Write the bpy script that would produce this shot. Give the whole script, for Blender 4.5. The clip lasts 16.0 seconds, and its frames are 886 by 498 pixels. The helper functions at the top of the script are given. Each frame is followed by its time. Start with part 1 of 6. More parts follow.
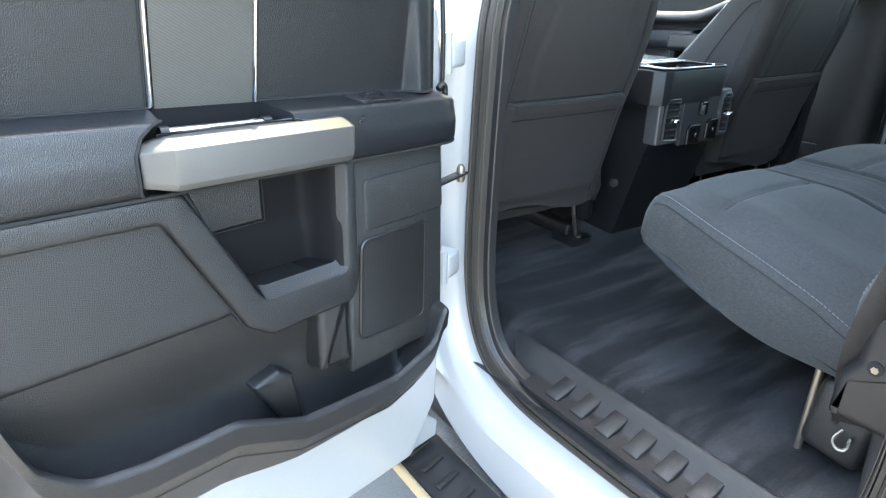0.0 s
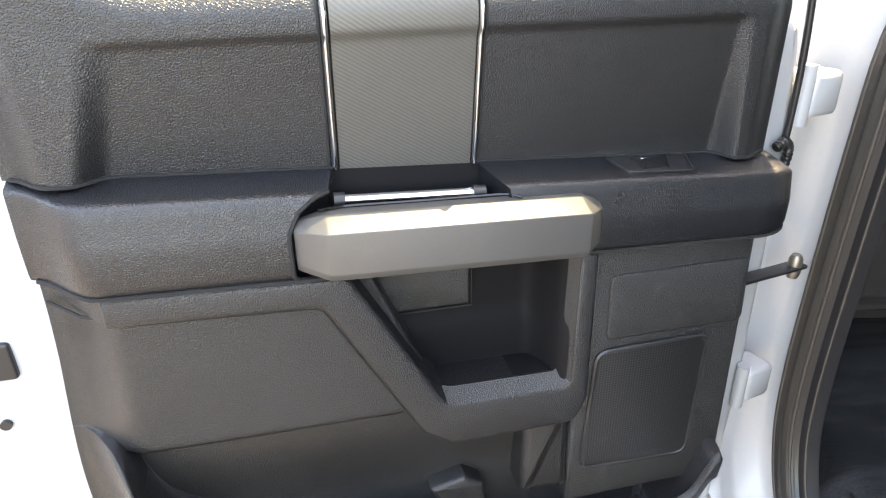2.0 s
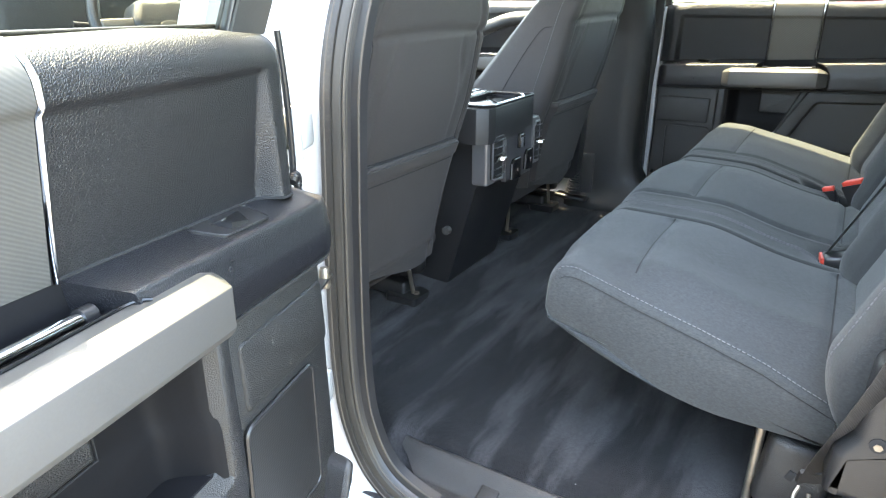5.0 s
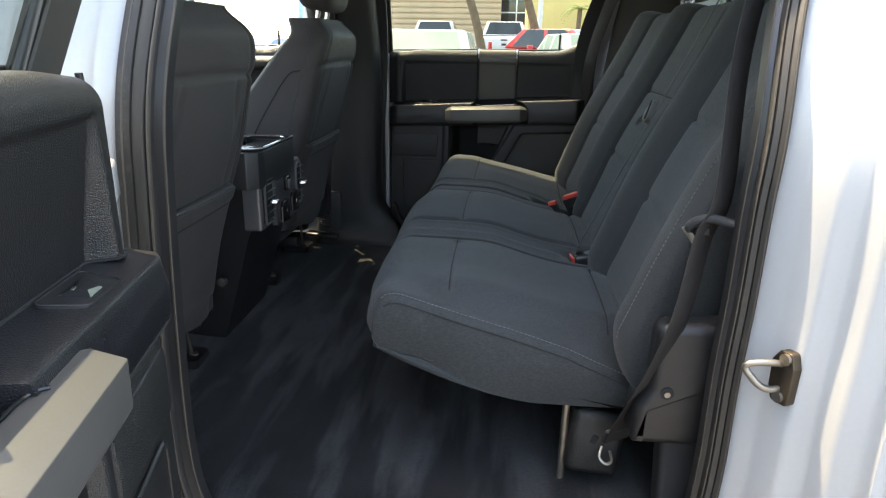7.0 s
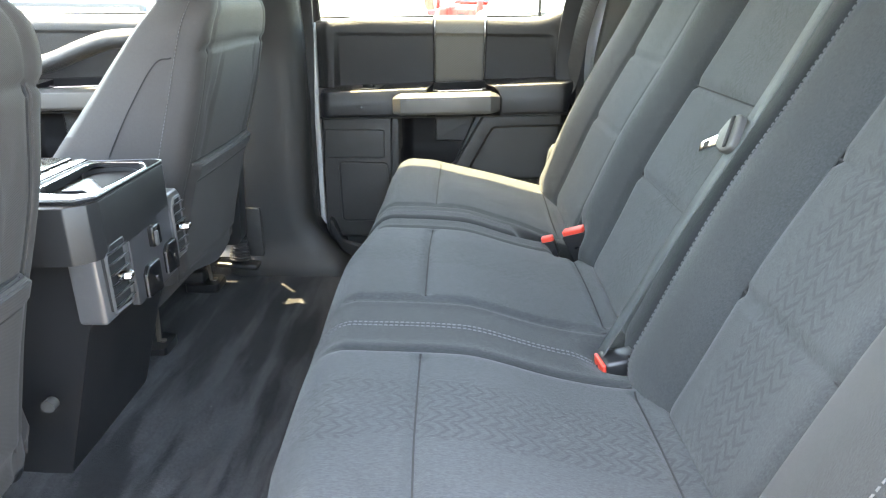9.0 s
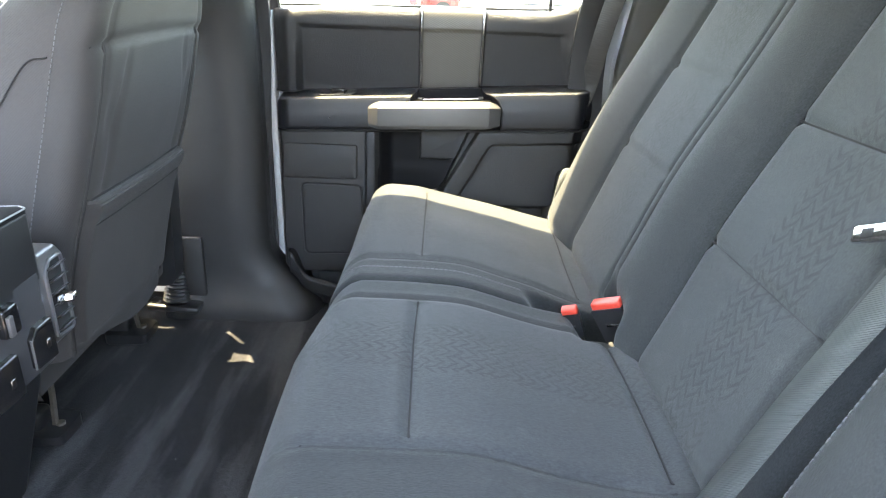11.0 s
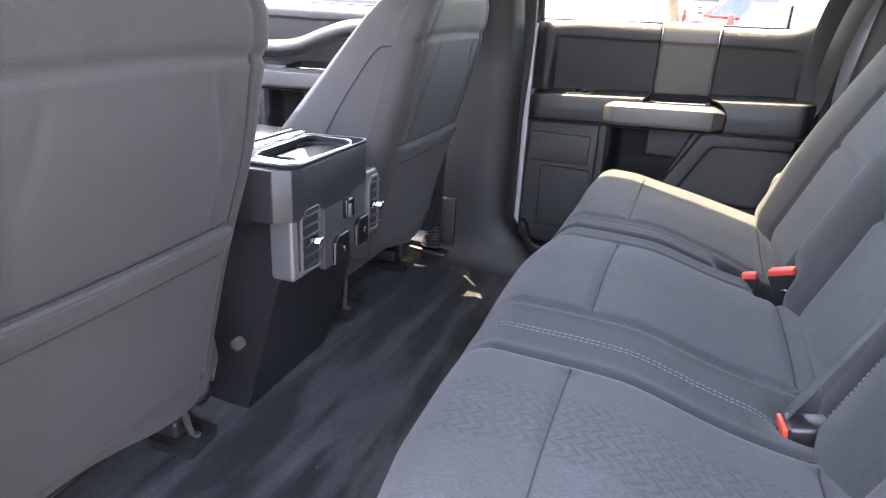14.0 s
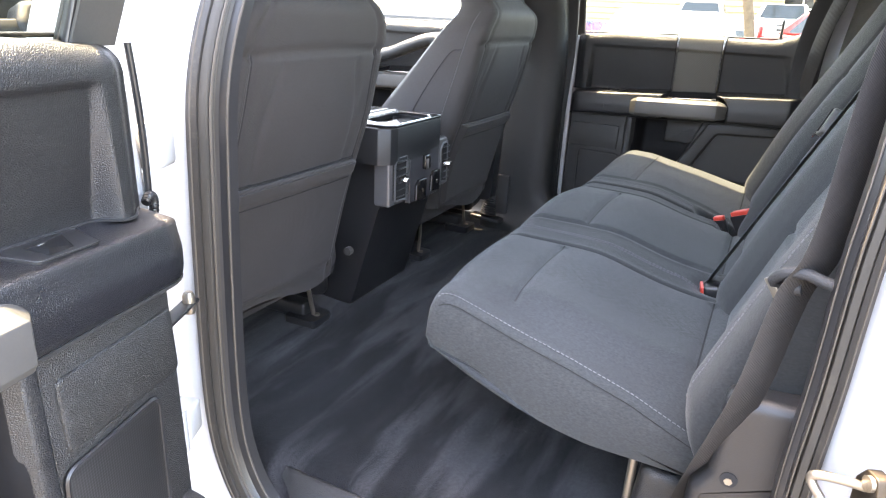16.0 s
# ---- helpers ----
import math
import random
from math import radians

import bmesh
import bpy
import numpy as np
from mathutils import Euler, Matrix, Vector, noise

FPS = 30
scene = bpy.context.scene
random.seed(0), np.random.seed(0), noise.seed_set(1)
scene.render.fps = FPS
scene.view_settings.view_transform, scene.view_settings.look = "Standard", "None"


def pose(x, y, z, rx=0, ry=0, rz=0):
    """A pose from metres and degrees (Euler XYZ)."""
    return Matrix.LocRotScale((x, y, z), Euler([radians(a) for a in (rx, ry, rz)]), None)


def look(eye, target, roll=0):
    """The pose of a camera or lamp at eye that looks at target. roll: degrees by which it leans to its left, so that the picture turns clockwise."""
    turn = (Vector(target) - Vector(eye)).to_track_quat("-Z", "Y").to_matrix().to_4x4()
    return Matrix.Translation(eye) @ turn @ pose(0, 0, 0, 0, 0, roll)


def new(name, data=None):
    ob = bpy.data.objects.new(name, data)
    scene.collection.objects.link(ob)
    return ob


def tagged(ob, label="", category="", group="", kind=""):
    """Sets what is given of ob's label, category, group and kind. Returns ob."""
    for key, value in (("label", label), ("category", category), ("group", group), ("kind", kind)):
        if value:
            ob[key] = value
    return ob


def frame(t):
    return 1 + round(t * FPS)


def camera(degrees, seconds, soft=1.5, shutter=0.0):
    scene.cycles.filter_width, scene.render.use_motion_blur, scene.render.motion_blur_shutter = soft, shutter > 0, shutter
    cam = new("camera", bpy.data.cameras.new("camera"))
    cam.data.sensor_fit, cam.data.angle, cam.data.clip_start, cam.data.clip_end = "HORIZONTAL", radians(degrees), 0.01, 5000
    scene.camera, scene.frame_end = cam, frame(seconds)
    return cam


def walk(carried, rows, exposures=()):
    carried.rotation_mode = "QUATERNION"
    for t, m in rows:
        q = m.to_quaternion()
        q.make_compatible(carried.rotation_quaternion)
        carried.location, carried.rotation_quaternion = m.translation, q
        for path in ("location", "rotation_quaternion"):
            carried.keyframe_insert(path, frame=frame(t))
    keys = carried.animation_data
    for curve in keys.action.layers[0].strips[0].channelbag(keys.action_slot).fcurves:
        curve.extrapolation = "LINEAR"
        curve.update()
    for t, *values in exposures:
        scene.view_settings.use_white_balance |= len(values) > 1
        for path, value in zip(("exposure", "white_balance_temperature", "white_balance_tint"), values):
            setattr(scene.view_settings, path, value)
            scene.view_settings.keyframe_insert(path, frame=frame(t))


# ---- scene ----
cam = camera(69.1, 16.0, soft=1.2)
PATH = [
    (0, (-1.671, -0.046, 1.488), (-0.631, 1.483, 0.727), 1.1),
    (0.5, (-1.596, 0.043, 1.531), (-0.852, 1.759, 0.822), 0.4),
    (1, (-1.499, 0.103, 1.558), (-1.134, 1.923, 0.812), 0.1),
    (1.5, (-1.447, 0.152, 1.557), (-1.356, 1.974, 0.737), -0.6),
    (2, (-1.415, 0.187, 1.544), (-1.427, 1.993, 0.686), -1.1),
    (2.5, (-1.395, 0.198, 1.536), (-1.47, 2.002, 0.676), -1.5),
    (3, (-1.388, 0.206, 1.533), (-1.458, 2.008, 0.668), -2.1),
    (3.5, (-1.437, 0.257, 1.526), (-1.329, 2.051, 0.647), -2.0),
    (4, (-1.51, 0.371, 1.518), (-0.83, 2.029, 0.63), -1.0),
    (4.5, (-1.543, 0.397, 1.526), (-0.321, 1.753, 0.709), 0.9),
    (5, (-1.62, 0.333, 1.547), (-0.039, 1.31, 0.809), -0.3),
    (5.2, (-1.661, 0.309, 1.56), (-0.004, 1.168, 0.839), -0.5),
    (7.3, (-1.705, 0.497, 1.54), (0.199, 0.588, 0.933), 1.5),
    (7.5, (-1.655, 0.49, 1.537), (0.25, 0.544, 0.929), 1.9),
    (8, (-1.453, 0.452, 1.53), (0.449, 0.494, 0.913), 2.5),
    (8.5, (-1.289, 0.471, 1.549), (0.584, 0.538, 0.851), 1.0),
    (9, (-1.106, 0.535, 1.572), (0.756, 0.555, 0.843), 0.5),
    (9.5, (-0.965, 0.559, 1.581), (0.888, 0.519, 0.829), 1.9),
    (9.7, (-0.903, 0.559, 1.581), (0.944, 0.523, 0.814), 2.0),
    (11.8, (-0.724, 0.562, 1.563), (1.128, 0.503, 0.811), 2.5),
    (12, (-0.745, 0.567, 1.565), (1.109, 0.516, 0.817), 2.5),
    (12.5, (-0.83, 0.58, 1.568), (1.029, 0.585, 0.831), 2.7),
    (13, (-0.932, 0.577, 1.563), (0.937, 0.656, 0.856), 3.6),
    (13.5, (-1.011, 0.549, 1.56), (0.83, 0.868, 0.846), 3.5),
    (14, (-1.075, 0.495, 1.555), (0.679, 1.122, 0.828), 3.0),
    (14.5, (-1.136, 0.439, 1.549), (0.535, 1.274, 0.835), 2.7),
    (15, (-1.234, 0.394, 1.545), (0.408, 1.297, 0.845), 3.1),
    (15.5, (-1.404, 0.336, 1.545), (0.243, 1.234, 0.851), 2.8),
    (16, (-1.547, 0.263, 1.556), (0.14, 1.086, 0.865), 2.8),
]
EXPOSURES = [(0, 4.06, 7850, 4), (0.5, 4.4, 8250, 6), (1.5, 3.65, 9350, 13), (3.5, 3.75, 9550, 14), (4.5, 4.1, 8650, 6), (5, 4.68, 8600, 6), (7.3, 2.95, 8750, 9), (8.0, 3.4, 8800, 8), (8.5, 5.1, 9050, 2), (9.0, 5.38, 9100, 8), (9.5, 5.22, 8800, 9), (12.5, 5.75, 8750, 14), (13.5, 5.05, 8700, 18), (14.0, 5.13, 8600, 23), (14.5, 5.05, 8400, 24), (15.0, 5.01, 8600, 22), (16, 4.7, 8900, 17)]
walk(cam, [(t, look(eye, target, roll)) for t, eye, target, roll in PATH], EXPOSURES)


# ---------------------------------------------------------------- daylight
TO_SUN = Vector((0.21, 0.30, 1.0)).normalized()
world = bpy.data.worlds.new("sky")
scene.world = world
world.use_nodes = True
wn = world.node_tree.nodes
sky = wn.new("ShaderNodeTexSky")
sky.sky_type = "NISHITA"
sky.sun_disc = False
sky.sun_elevation = math.asin(TO_SUN.z)
sky.sun_rotation = math.atan2(TO_SUN.x, TO_SUN.y)
sky.dust_density = 1.5
world.node_tree.links.new(sky.outputs[0], wn["Background"].inputs[0])
wn["Background"].inputs[1].default_value = 0.20
sun = new("sun", bpy.data.lights.new("sun", "SUN"))
sun.data.energy = 2.6
sun.data.angle = radians(0.53)
sun.data.color = (1.0, 0.90, 0.74)
sun.matrix_world = look((0, 0, 12), Vector((0, 0, 12)) - TO_SUN)


# ---------------------------------------------------------------- materials
def material(name, color, rough=0.5, metal=0.0, vary=0.12, vary_scale=6.0, bump=None, coat=0.0, sheen=0.0, spec=0.5, stains=None):
    """Two scales of colour change, and a relief: (kind, size in metres, depth, strength)."""
    m = bpy.data.materials.new(name)
    m.use_nodes = True
    nt = m.node_tree
    n, l = nt.nodes, nt.links
    b = n["Principled BSDF"]
    tc = n.new("ShaderNodeTexCoord")
    co = tc.outputs["Object"]
    big = n.new("ShaderNodeTexNoise")
    big.inputs["Scale"].default_value = vary_scale
    big.inputs["Detail"].default_value = 5
    fine = n.new("ShaderNodeTexNoise")
    fine.inputs["Scale"].default_value = vary_scale * 40
    fine.inputs["Detail"].default_value = 3
    l.new(co, big.inputs["Vector"])
    l.new(co, fine.inputs["Vector"])
    mix = n.new("ShaderNodeMath")
    mix.operation = "MULTIPLY_ADD"
    mix.inputs[1].default_value = 0.45
    l.new(fine.outputs["Fac"], mix.inputs[0])
    half = n.new("ShaderNodeMath")
    half.operation = "MULTIPLY"
    half.inputs[1].default_value = 0.55
    l.new(big.outputs["Fac"], half.inputs[0])
    l.new(half.outputs[0], mix.inputs[2])
    ramp = n.new("ShaderNodeValToRGB")
    c = Vector(color[:3])
    ramp.color_ramp.elements[0].position, ramp.color_ramp.elements[1].position = 0.3, 0.7
    ramp.color_ramp.elements[0].color = (*(c * (1 - vary)), 1)
    ramp.color_ramp.elements[1].color = (*(c * (1 + vary)), 1)
    l.new(mix.outputs[0], ramp.inputs[0])
    col = ramp.outputs[0]
    if stains:
        tint, size, amount = stains
        s = n.new("ShaderNodeTexNoise")
        s.inputs["Scale"].default_value = size
        s.inputs["Detail"].default_value = 8
        s.inputs["Roughness"].default_value = 0.7
        l.new(co, s.inputs["Vector"])
        sr = n.new("ShaderNodeValToRGB")
        sr.color_ramp.elements[0].position, sr.color_ramp.elements[1].position = 0.58, 0.75
        sr.color_ramp.elements[1].color = (amount, amount, amount, 1)
        l.new(s.outputs["Fac"], sr.inputs[0])
        mx = n.new("ShaderNodeMix")
        mx.data_type = "RGBA"
        l.new(sr.outputs[0], mx.inputs["Factor"])
        l.new(col, mx.inputs["A"])
        mx.inputs["B"].default_value = (*tint, 1)
        col = mx.outputs["Result"]
    l.new(col, b.inputs["Base Color"])
    rr = n.new("ShaderNodeMapRange")
    rr.inputs["To Min"].default_value = max(0.02, rough - 0.07)
    rr.inputs["To Max"].default_value = min(1.0, rough + 0.07)
    l.new(big.outputs["Fac"], rr.inputs["Value"])
    l.new(rr.outputs[0], b.inputs["Roughness"])
    b.inputs["Metallic"].default_value = metal
    b.inputs["Coat Weight"].default_value = coat
    b.inputs["Coat Roughness"].default_value = 0.08
    b.inputs["Sheen Weight"].default_value = sheen
    b.inputs["Specular IOR Level"].default_value = spec
    if bump:
        kind, size, depth, strength = bump
        if kind == "leather":
            t = n.new("ShaderNodeTexVoronoi")
            t.feature = "DISTANCE_TO_EDGE"
            t.inputs["Scale"].default_value = 1 / size
            l.new(co, t.inputs["Vector"])
            dome = n.new("ShaderNodeMapRange")
            dome.interpolation_type = "SMOOTHSTEP"
            dome.inputs["From Max"].default_value = 0.28
            l.new(t.outputs["Distance"], dome.inputs["Value"])
            out = dome.outputs[0]
        elif kind == "weave":
            mp = n.new("ShaderNodeMapping")
            mp.inputs["Rotation"].default_value = (0.5, 0.35, 0.78)
            mp.inputs["Scale"].default_value = (1 / size, 0.22 / size, 0.5 / size)
            l.new(co, mp.inputs["Vector"])
            t = n.new("ShaderNodeTexNoise")
            t.inputs["Scale"].default_value = 1.0
            t.inputs["Detail"].default_value = 2.5
            t.inputs["Roughness"].default_value = 0.65
            l.new(mp.outputs[0], t.inputs["Vector"])
            ws = n.new("ShaderNodeMapRange")
            ws.inputs["From Min"].default_value, ws.inputs["From Max"].default_value = 0.32, 0.68
            l.new(t.outputs["Fac"], ws.inputs["Value"])
            out = ws.outputs[0]
        elif kind == "twill":
            mp = n.new("ShaderNodeMapping")
            mp.inputs["Rotation"].default_value = (0.6, 0.6, 0.78)
            l.new(co, mp.inputs["Vector"])
            t = n.new("ShaderNodeTexWave")
            t.inputs["Scale"].default_value = 0.314 / size
            t.inputs["Distortion"].default_value = 0.8
            l.new(mp.outputs[0], t.inputs["Vector"])
            out = t.outputs["Fac"]
        else:
            t = n.new("ShaderNodeTexNoise")
            t.inputs["Scale"].default_value = 1 / size
            t.inputs["Detail"].default_value = 6
            l.new(co, t.inputs["Vector"])
            out = t.outputs["Fac"]
        if kind in ("twill", "weave"):
            tone = n.new("ShaderNodeMapRange")
            tone.inputs["To Min"].default_value, tone.inputs["To Max"].default_value = (0.90, 1.09) if kind == "twill" else (0.78, 1.22)
            l.new(out, tone.inputs["Value"])
            tm = n.new("ShaderNodeVectorMath")
            tm.operation = "SCALE"
            l.new(col, tm.inputs[0])
            l.new(tone.outputs[0], tm.inputs["Scale"])
            l.new(tm.outputs[0], b.inputs["Base Color"])
        bn = n.new("ShaderNodeBump")
        bn.inputs["Distance"].default_value = depth
        bn.inputs["Strength"].default_value = strength
        l.new(out, bn.inputs["Height"])
        l.new(bn.outputs[0], b.inputs["Normal"])
    return m


def nodes_of(m):
    return m.node_tree.nodes, m.node_tree.links, m.node_tree.nodes["Principled BSDF"]


def tread_fabric(name, color, mark, along, across, lanes, inserts):
    """Seat cloth: twill weave, with a tyre-tread emboss in lanes. lanes: (centre across, half width)."""
    m = material(name, color, 0.85, vary=0.16, vary_scale=7, bump=("weave", 0.0013, 0.0005, 0.45), sheen=0.1, spec=0.25, stains=((0.10, 0.10, 0.10), 11, 0.25))
    n, l, b = nodes_of(m)
    tc = next(x for x in n if x.type == "TEX_COORD")
    sep = n.new("ShaderNodeSeparateXYZ")
    l.new(tc.outputs["Object"], sep.inputs[0])

    def op(kind, a, c=None, d=None):
        x = n.new("ShaderNodeMath")
        x.operation = kind
        for i, v in enumerate((a, c, d)):
            if v is None:
                continue
            if isinstance(v, (int, float)):
                x.inputs[i].default_value = v
            else:
                l.new(v, x.inputs[i])
        return x.outputs[0]

    wob = n.new("ShaderNodeTexNoise")
    wob.inputs["Scale"].default_value = 18
    l.new(tc.outputs["Object"], wob.inputs["Vector"])
    s, w = sep.outputs[along], sep.outputs[across]
    total = None
    for mid, halfwidth in lanes:
        off = op("SUBTRACT", w, mid)
        inside = op("LESS_THAN", op("ABSOLUTE", op("ADD", off, op("MULTIPLY", op("SUBTRACT", wob.outputs["Fac"], 0.5), 0.035))), halfwidth)
        zig = op("PINGPONG", off, 0.013)
        lane = op("FLOOR", op("DIVIDE", off, 0.026))
        t1 = op("FRACT", op("DIVIDE", op("ADD", op("ADD", s, op("MULTIPLY", zig, 1.1)), op("MULTIPLY", lane, 0.0085)), 0.0165))
        block = op("LESS_THAN", t1, 0.36)
        lanegap = op("LESS_THAN", op("FRACT", op("DIVIDE", off, 0.026)), 0.10)
        v = op("MULTIPLY", op("MAXIMUM", block, op("MULTIPLY", lanegap, op("LESS_THAN", t1, 0.68))), inside)
        total = v if total is None else op("MAXIMUM", total, v)
    old = b.inputs["Base Color"].links[0].from_socket
    mx = n.new("ShaderNodeMix")
    mx.data_type = "RGBA"
    l.new(op("MULTIPLY", total, op("MULTIPLY_ADD", wob.outputs["Fac"], 0.6, 0.07)), mx.inputs["Factor"])
    l.new(old, mx.inputs["A"])
    mx.inputs["B"].default_value = (*mark, 1)
    zone = None
    for lo, hi in inserts:
        v = op("MULTIPLY", op("GREATER_THAN", w, lo), op("LESS_THAN", w, hi))
        zone = v if zone is None else op("MAXIMUM", zone, v)
    shade = n.new("ShaderNodeVectorMath")
    shade.operation = "SCALE"
    l.new(mx.outputs["Result"], shade.inputs[0])
    l.new(op("MULTIPLY_ADD", zone, 0.32, 0.68), shade.inputs["Scale"])
    l.new(shade.outputs[0], b.inputs["Base Color"])
    bump = next(x for x in n if x.type == "BUMP")
    b2 = n.new("ShaderNodeBump")
    b2.inputs["Distance"].default_value = -0.0012
    b2.inputs["Strength"].default_value = 0.3
    l.new(total, b2.inputs["Height"])
    l.new(bump.outputs[0], b2.inputs["Normal"])
    l.new(b2.outputs[0], b.inputs["Normal"])
    return m


def glass(name, tint=(0.9, 0.95, 0.93), mixed=0.0):
    m = bpy.data.materials.new(name)
    m.use_nodes = True
    n, l, b = nodes_of(m)
    n.remove(b)
    out = n["Material Output"]
    tr = n.new("ShaderNodeBsdfTransparent")
    tr.inputs[0].default_value = (*tint, 1)
    gl = n.new("ShaderNodeBsdfGlossy")
    gl.inputs["Roughness"].default_value = 0.02
    lw = n.new("ShaderNodeLayerWeight")
    lw.inputs["Blend"].default_value = 0.5
    pw = n.new("ShaderNodeMath")
    pw.operation = "POWER"
    pw.inputs[1].default_value = 5.0
    l.new(lw.outputs["Facing"], pw.inputs[0])
    fr = n.new("ShaderNodeMath")
    fr.operation = "MULTIPLY_ADD"
    fr.inputs[1].default_value, fr.inputs[2].default_value = 0.85, 0.045
    l.new(pw.outputs[0], fr.inputs[0])
    mx = n.new("ShaderNodeMixShader")
    l.new(fr.outputs[0], mx.inputs[0])
    l.new(tr.outputs[0], mx.inputs[1])
    l.new(gl.outputs[0], mx.inputs[2])
    l.new(mx.outputs[0], out.inputs["Surface"])
    return m


WHITE = material("white_paint", (0.385, 0.395, 0.405), 0.32, vary=0.03, vary_scale=4, coat=0.6, stains=((0.50, 0.48, 0.44), 9, 0.18))
GRAIN = material("grained_black_plastic", (0.0120, 0.0123, 0.0136), 0.34, vary=0.18, vary_scale=9, bump=("leather", 0.0025, 0.0006, 0.62), spec=0.6, stains=((0.030, 0.028, 0.026), 5, 0.10))
ARM = material("armrest_black_plastic", (0.0100, 0.0106, 0.0132), 0.30, vary=0.15, vary_scale=9, bump=("leather", 0.0025, 0.0005, 0.55), spec=0.6, stains=((0.03, 0.029, 0.027), 6, 0.08))
GRAIN_LOW = material("lower_black_plastic", (0.0145, 0.0146, 0.0152), 0.34, vary=0.18, vary_scale=8, bump=("leather", 0.0024, 0.0006, 0.6), spec=0.6, stains=((0.040, 0.038, 0.034), 6, 0.12))
SCUFFED = material("scuffed_black_plastic", (0.013, 0.0135, 0.014), 0.36, vary=0.18, vary_scale=8, bump=("leather", 0.0024, 0.0008, 0.7), spec=0.7, stains=((0.16, 0.155, 0.15), 34, 0.22))
SMOOTH = material("smooth_black_plastic", (0.0168, 0.0168, 0.018), 0.33, vary=0.15, vary_scale=12, bump=("noise", 0.002, 0.0003, 0.3), stains=((0.045, 0.045, 0.042), 20, 0.12))
CONSOLE = material("console_black_plastic", (0.013, 0.0132, 0.0145), 0.40, vary=0.15, vary_scale=9, bump=("leather", 0.0016, 0.0002, 0.4), spec=0.5)
# black plastic for recesses, darker and duller: their shade is put into the colour
WELL = material("shaded_well_plastic", (0.008, 0.008, 0.009), 0.6, vary=0.15, spec=0.10)
GLOSS = material("glossy_black_plastic", (0.010, 0.010, 0.011), 0.16, vary=0.1)
SILVER = material("satin_silver_paint", (0.118, 0.114, 0.109), 0.42, 0.45, vary=0.06, vary_scale=10, bump=("noise", 0.0015, 0.0002, 0.2), stains=((0.20, 0.19, 0.18), 17, 0.15))
BEZEL = material("satin_silver_bezel", (0.17, 0.168, 0.172), 0.36, 0.6, vary=0.06, vary_scale=12, stains=((0.40, 0.39, 0.36), 17, 0.12))
GREY_METAL = material("dark_satin_panel", (0.062, 0.062, 0.067), 0.42, 0.35, vary=0.08, vary_scale=12)
CHROME = material("chrome", (0.62, 0.63, 0.65), 0.09, 1.0, vary=0.04)
STEEL = material("worn_steel", (0.30, 0.27, 0.23), 0.42, 0.9, vary=0.25, vary_scale=40, stains=((0.10, 0.07, 0.045), 60, 0.5))
BRONZE = material("dark_bronze_steel", (0.075, 0.060, 0.045), 0.45, 0.8, vary=0.3, vary_scale=40, stains=((0.03, 0.022, 0.015), 60, 0.5))
RUBBER = material("black_rubber", (0.017, 0.0155, 0.014), 0.55, vary=0.2, vary_scale=20, bump=("noise", 0.003, 0.0006, 0.4), stains=((0.13, 0.11, 0.085), 26, 0.35))
SEAL = material("weathered_seal_rubber", (0.027, 0.0245, 0.021), 0.6, vary=0.2, vary_scale=20, bump=("noise", 0.002, 0.0003, 0.3), stains=((0.075, 0.064, 0.050), 14, 0.3))
FRAME = material("grey_frame_plastic", (0.060, 0.058, 0.055), 0.5, vary=0.1, vary_scale=8, bump=("noise", 0.002, 0.0003, 0.3))
DUSTY = material("dusty_seal_edge", (0.055, 0.046, 0.037), 0.6, vary=0.3, vary_scale=25)
VINYL = material("charcoal_seat_vinyl", (0.041, 0.0378, 0.0375), 0.66, vary=0.12, vary_scale=6, bump=("twill", 0.0016, 0.0006, 0.35), sheen=0.05, spec=0.22, stains=((0.055, 0.05, 0.047), 12, 0.25))
CLOTH = material("charcoal_twill_cloth", (0.052, 0.057, 0.0585), 0.86, vary=0.16, vary_scale=7, bump=("weave", 0.0013, 0.0005, 0.45), sheen=0.1, spec=0.25, stains=((0.10, 0.10, 0.10), 12, 0.22))
THREAD = material("grey_thread", (0.12, 0.12, 0.126), 0.75, vary=0.1, vary_scale=30)
TRIM = material("dull_black_trim", (0.0231, 0.0238, 0.0259), 0.46, vary=0.2, vary_scale=10, bump=("leather", 0.0015, 0.0005, 0.5), spec=0.3, stains=((0.025, 0.024, 0.022), 6, 0.12))
PILLAR = material("grey_pillar_plastic", (0.105, 0.103, 0.098), 0.6, vary=0.1, vary_scale=9, bump=("leather", 0.0020, 0.0005, 0.5), spec=0.4)
SEAM = material("dark_seam", (0.012, 0.012, 0.013), 0.9, vary=0.2, vary_scale=30)
WEB = material("belt_webbing", (0.034, 0.039, 0.042), 0.58, vary=0.1, vary_scale=20, bump=("twill", 0.0022, 0.0008, 0.5))
WEB_DARK = material("dark_belt_webbing", (0.024, 0.0225, 0.0222), 0.55, vary=0.12, vary_scale=20, bump=("twill", 0.0022, 0.0008, 0.5))
RED = material("red_release_plastic", (0.62, 0.055, 0.035), 0.4, vary=0.08)
HEADLINER = material("grey_headliner", (0.605, 0.594, 0.572), 0.95, vary=0.06, bump=("noise", 0.003, 0.0005, 0.4))
FLOORMAT = material("black_carpet", (0.028, 0.0283, 0.0305), 0.96, vary=0.42, vary_scale=5, bump=("noise", 0.0022, 0.003, 0.8), sheen=0.06, spec=0.1, stains=((0.042, 0.041, 0.04), 7, 0.3))
n, l, bs = nodes_of(FLOORMAT)
_tc = next(x for x in n if x.type == "TEX_COORD")
_mp = n.new("ShaderNodeMapping")
_mp.inputs["Rotation"].default_value = (0, 0, radians(34))
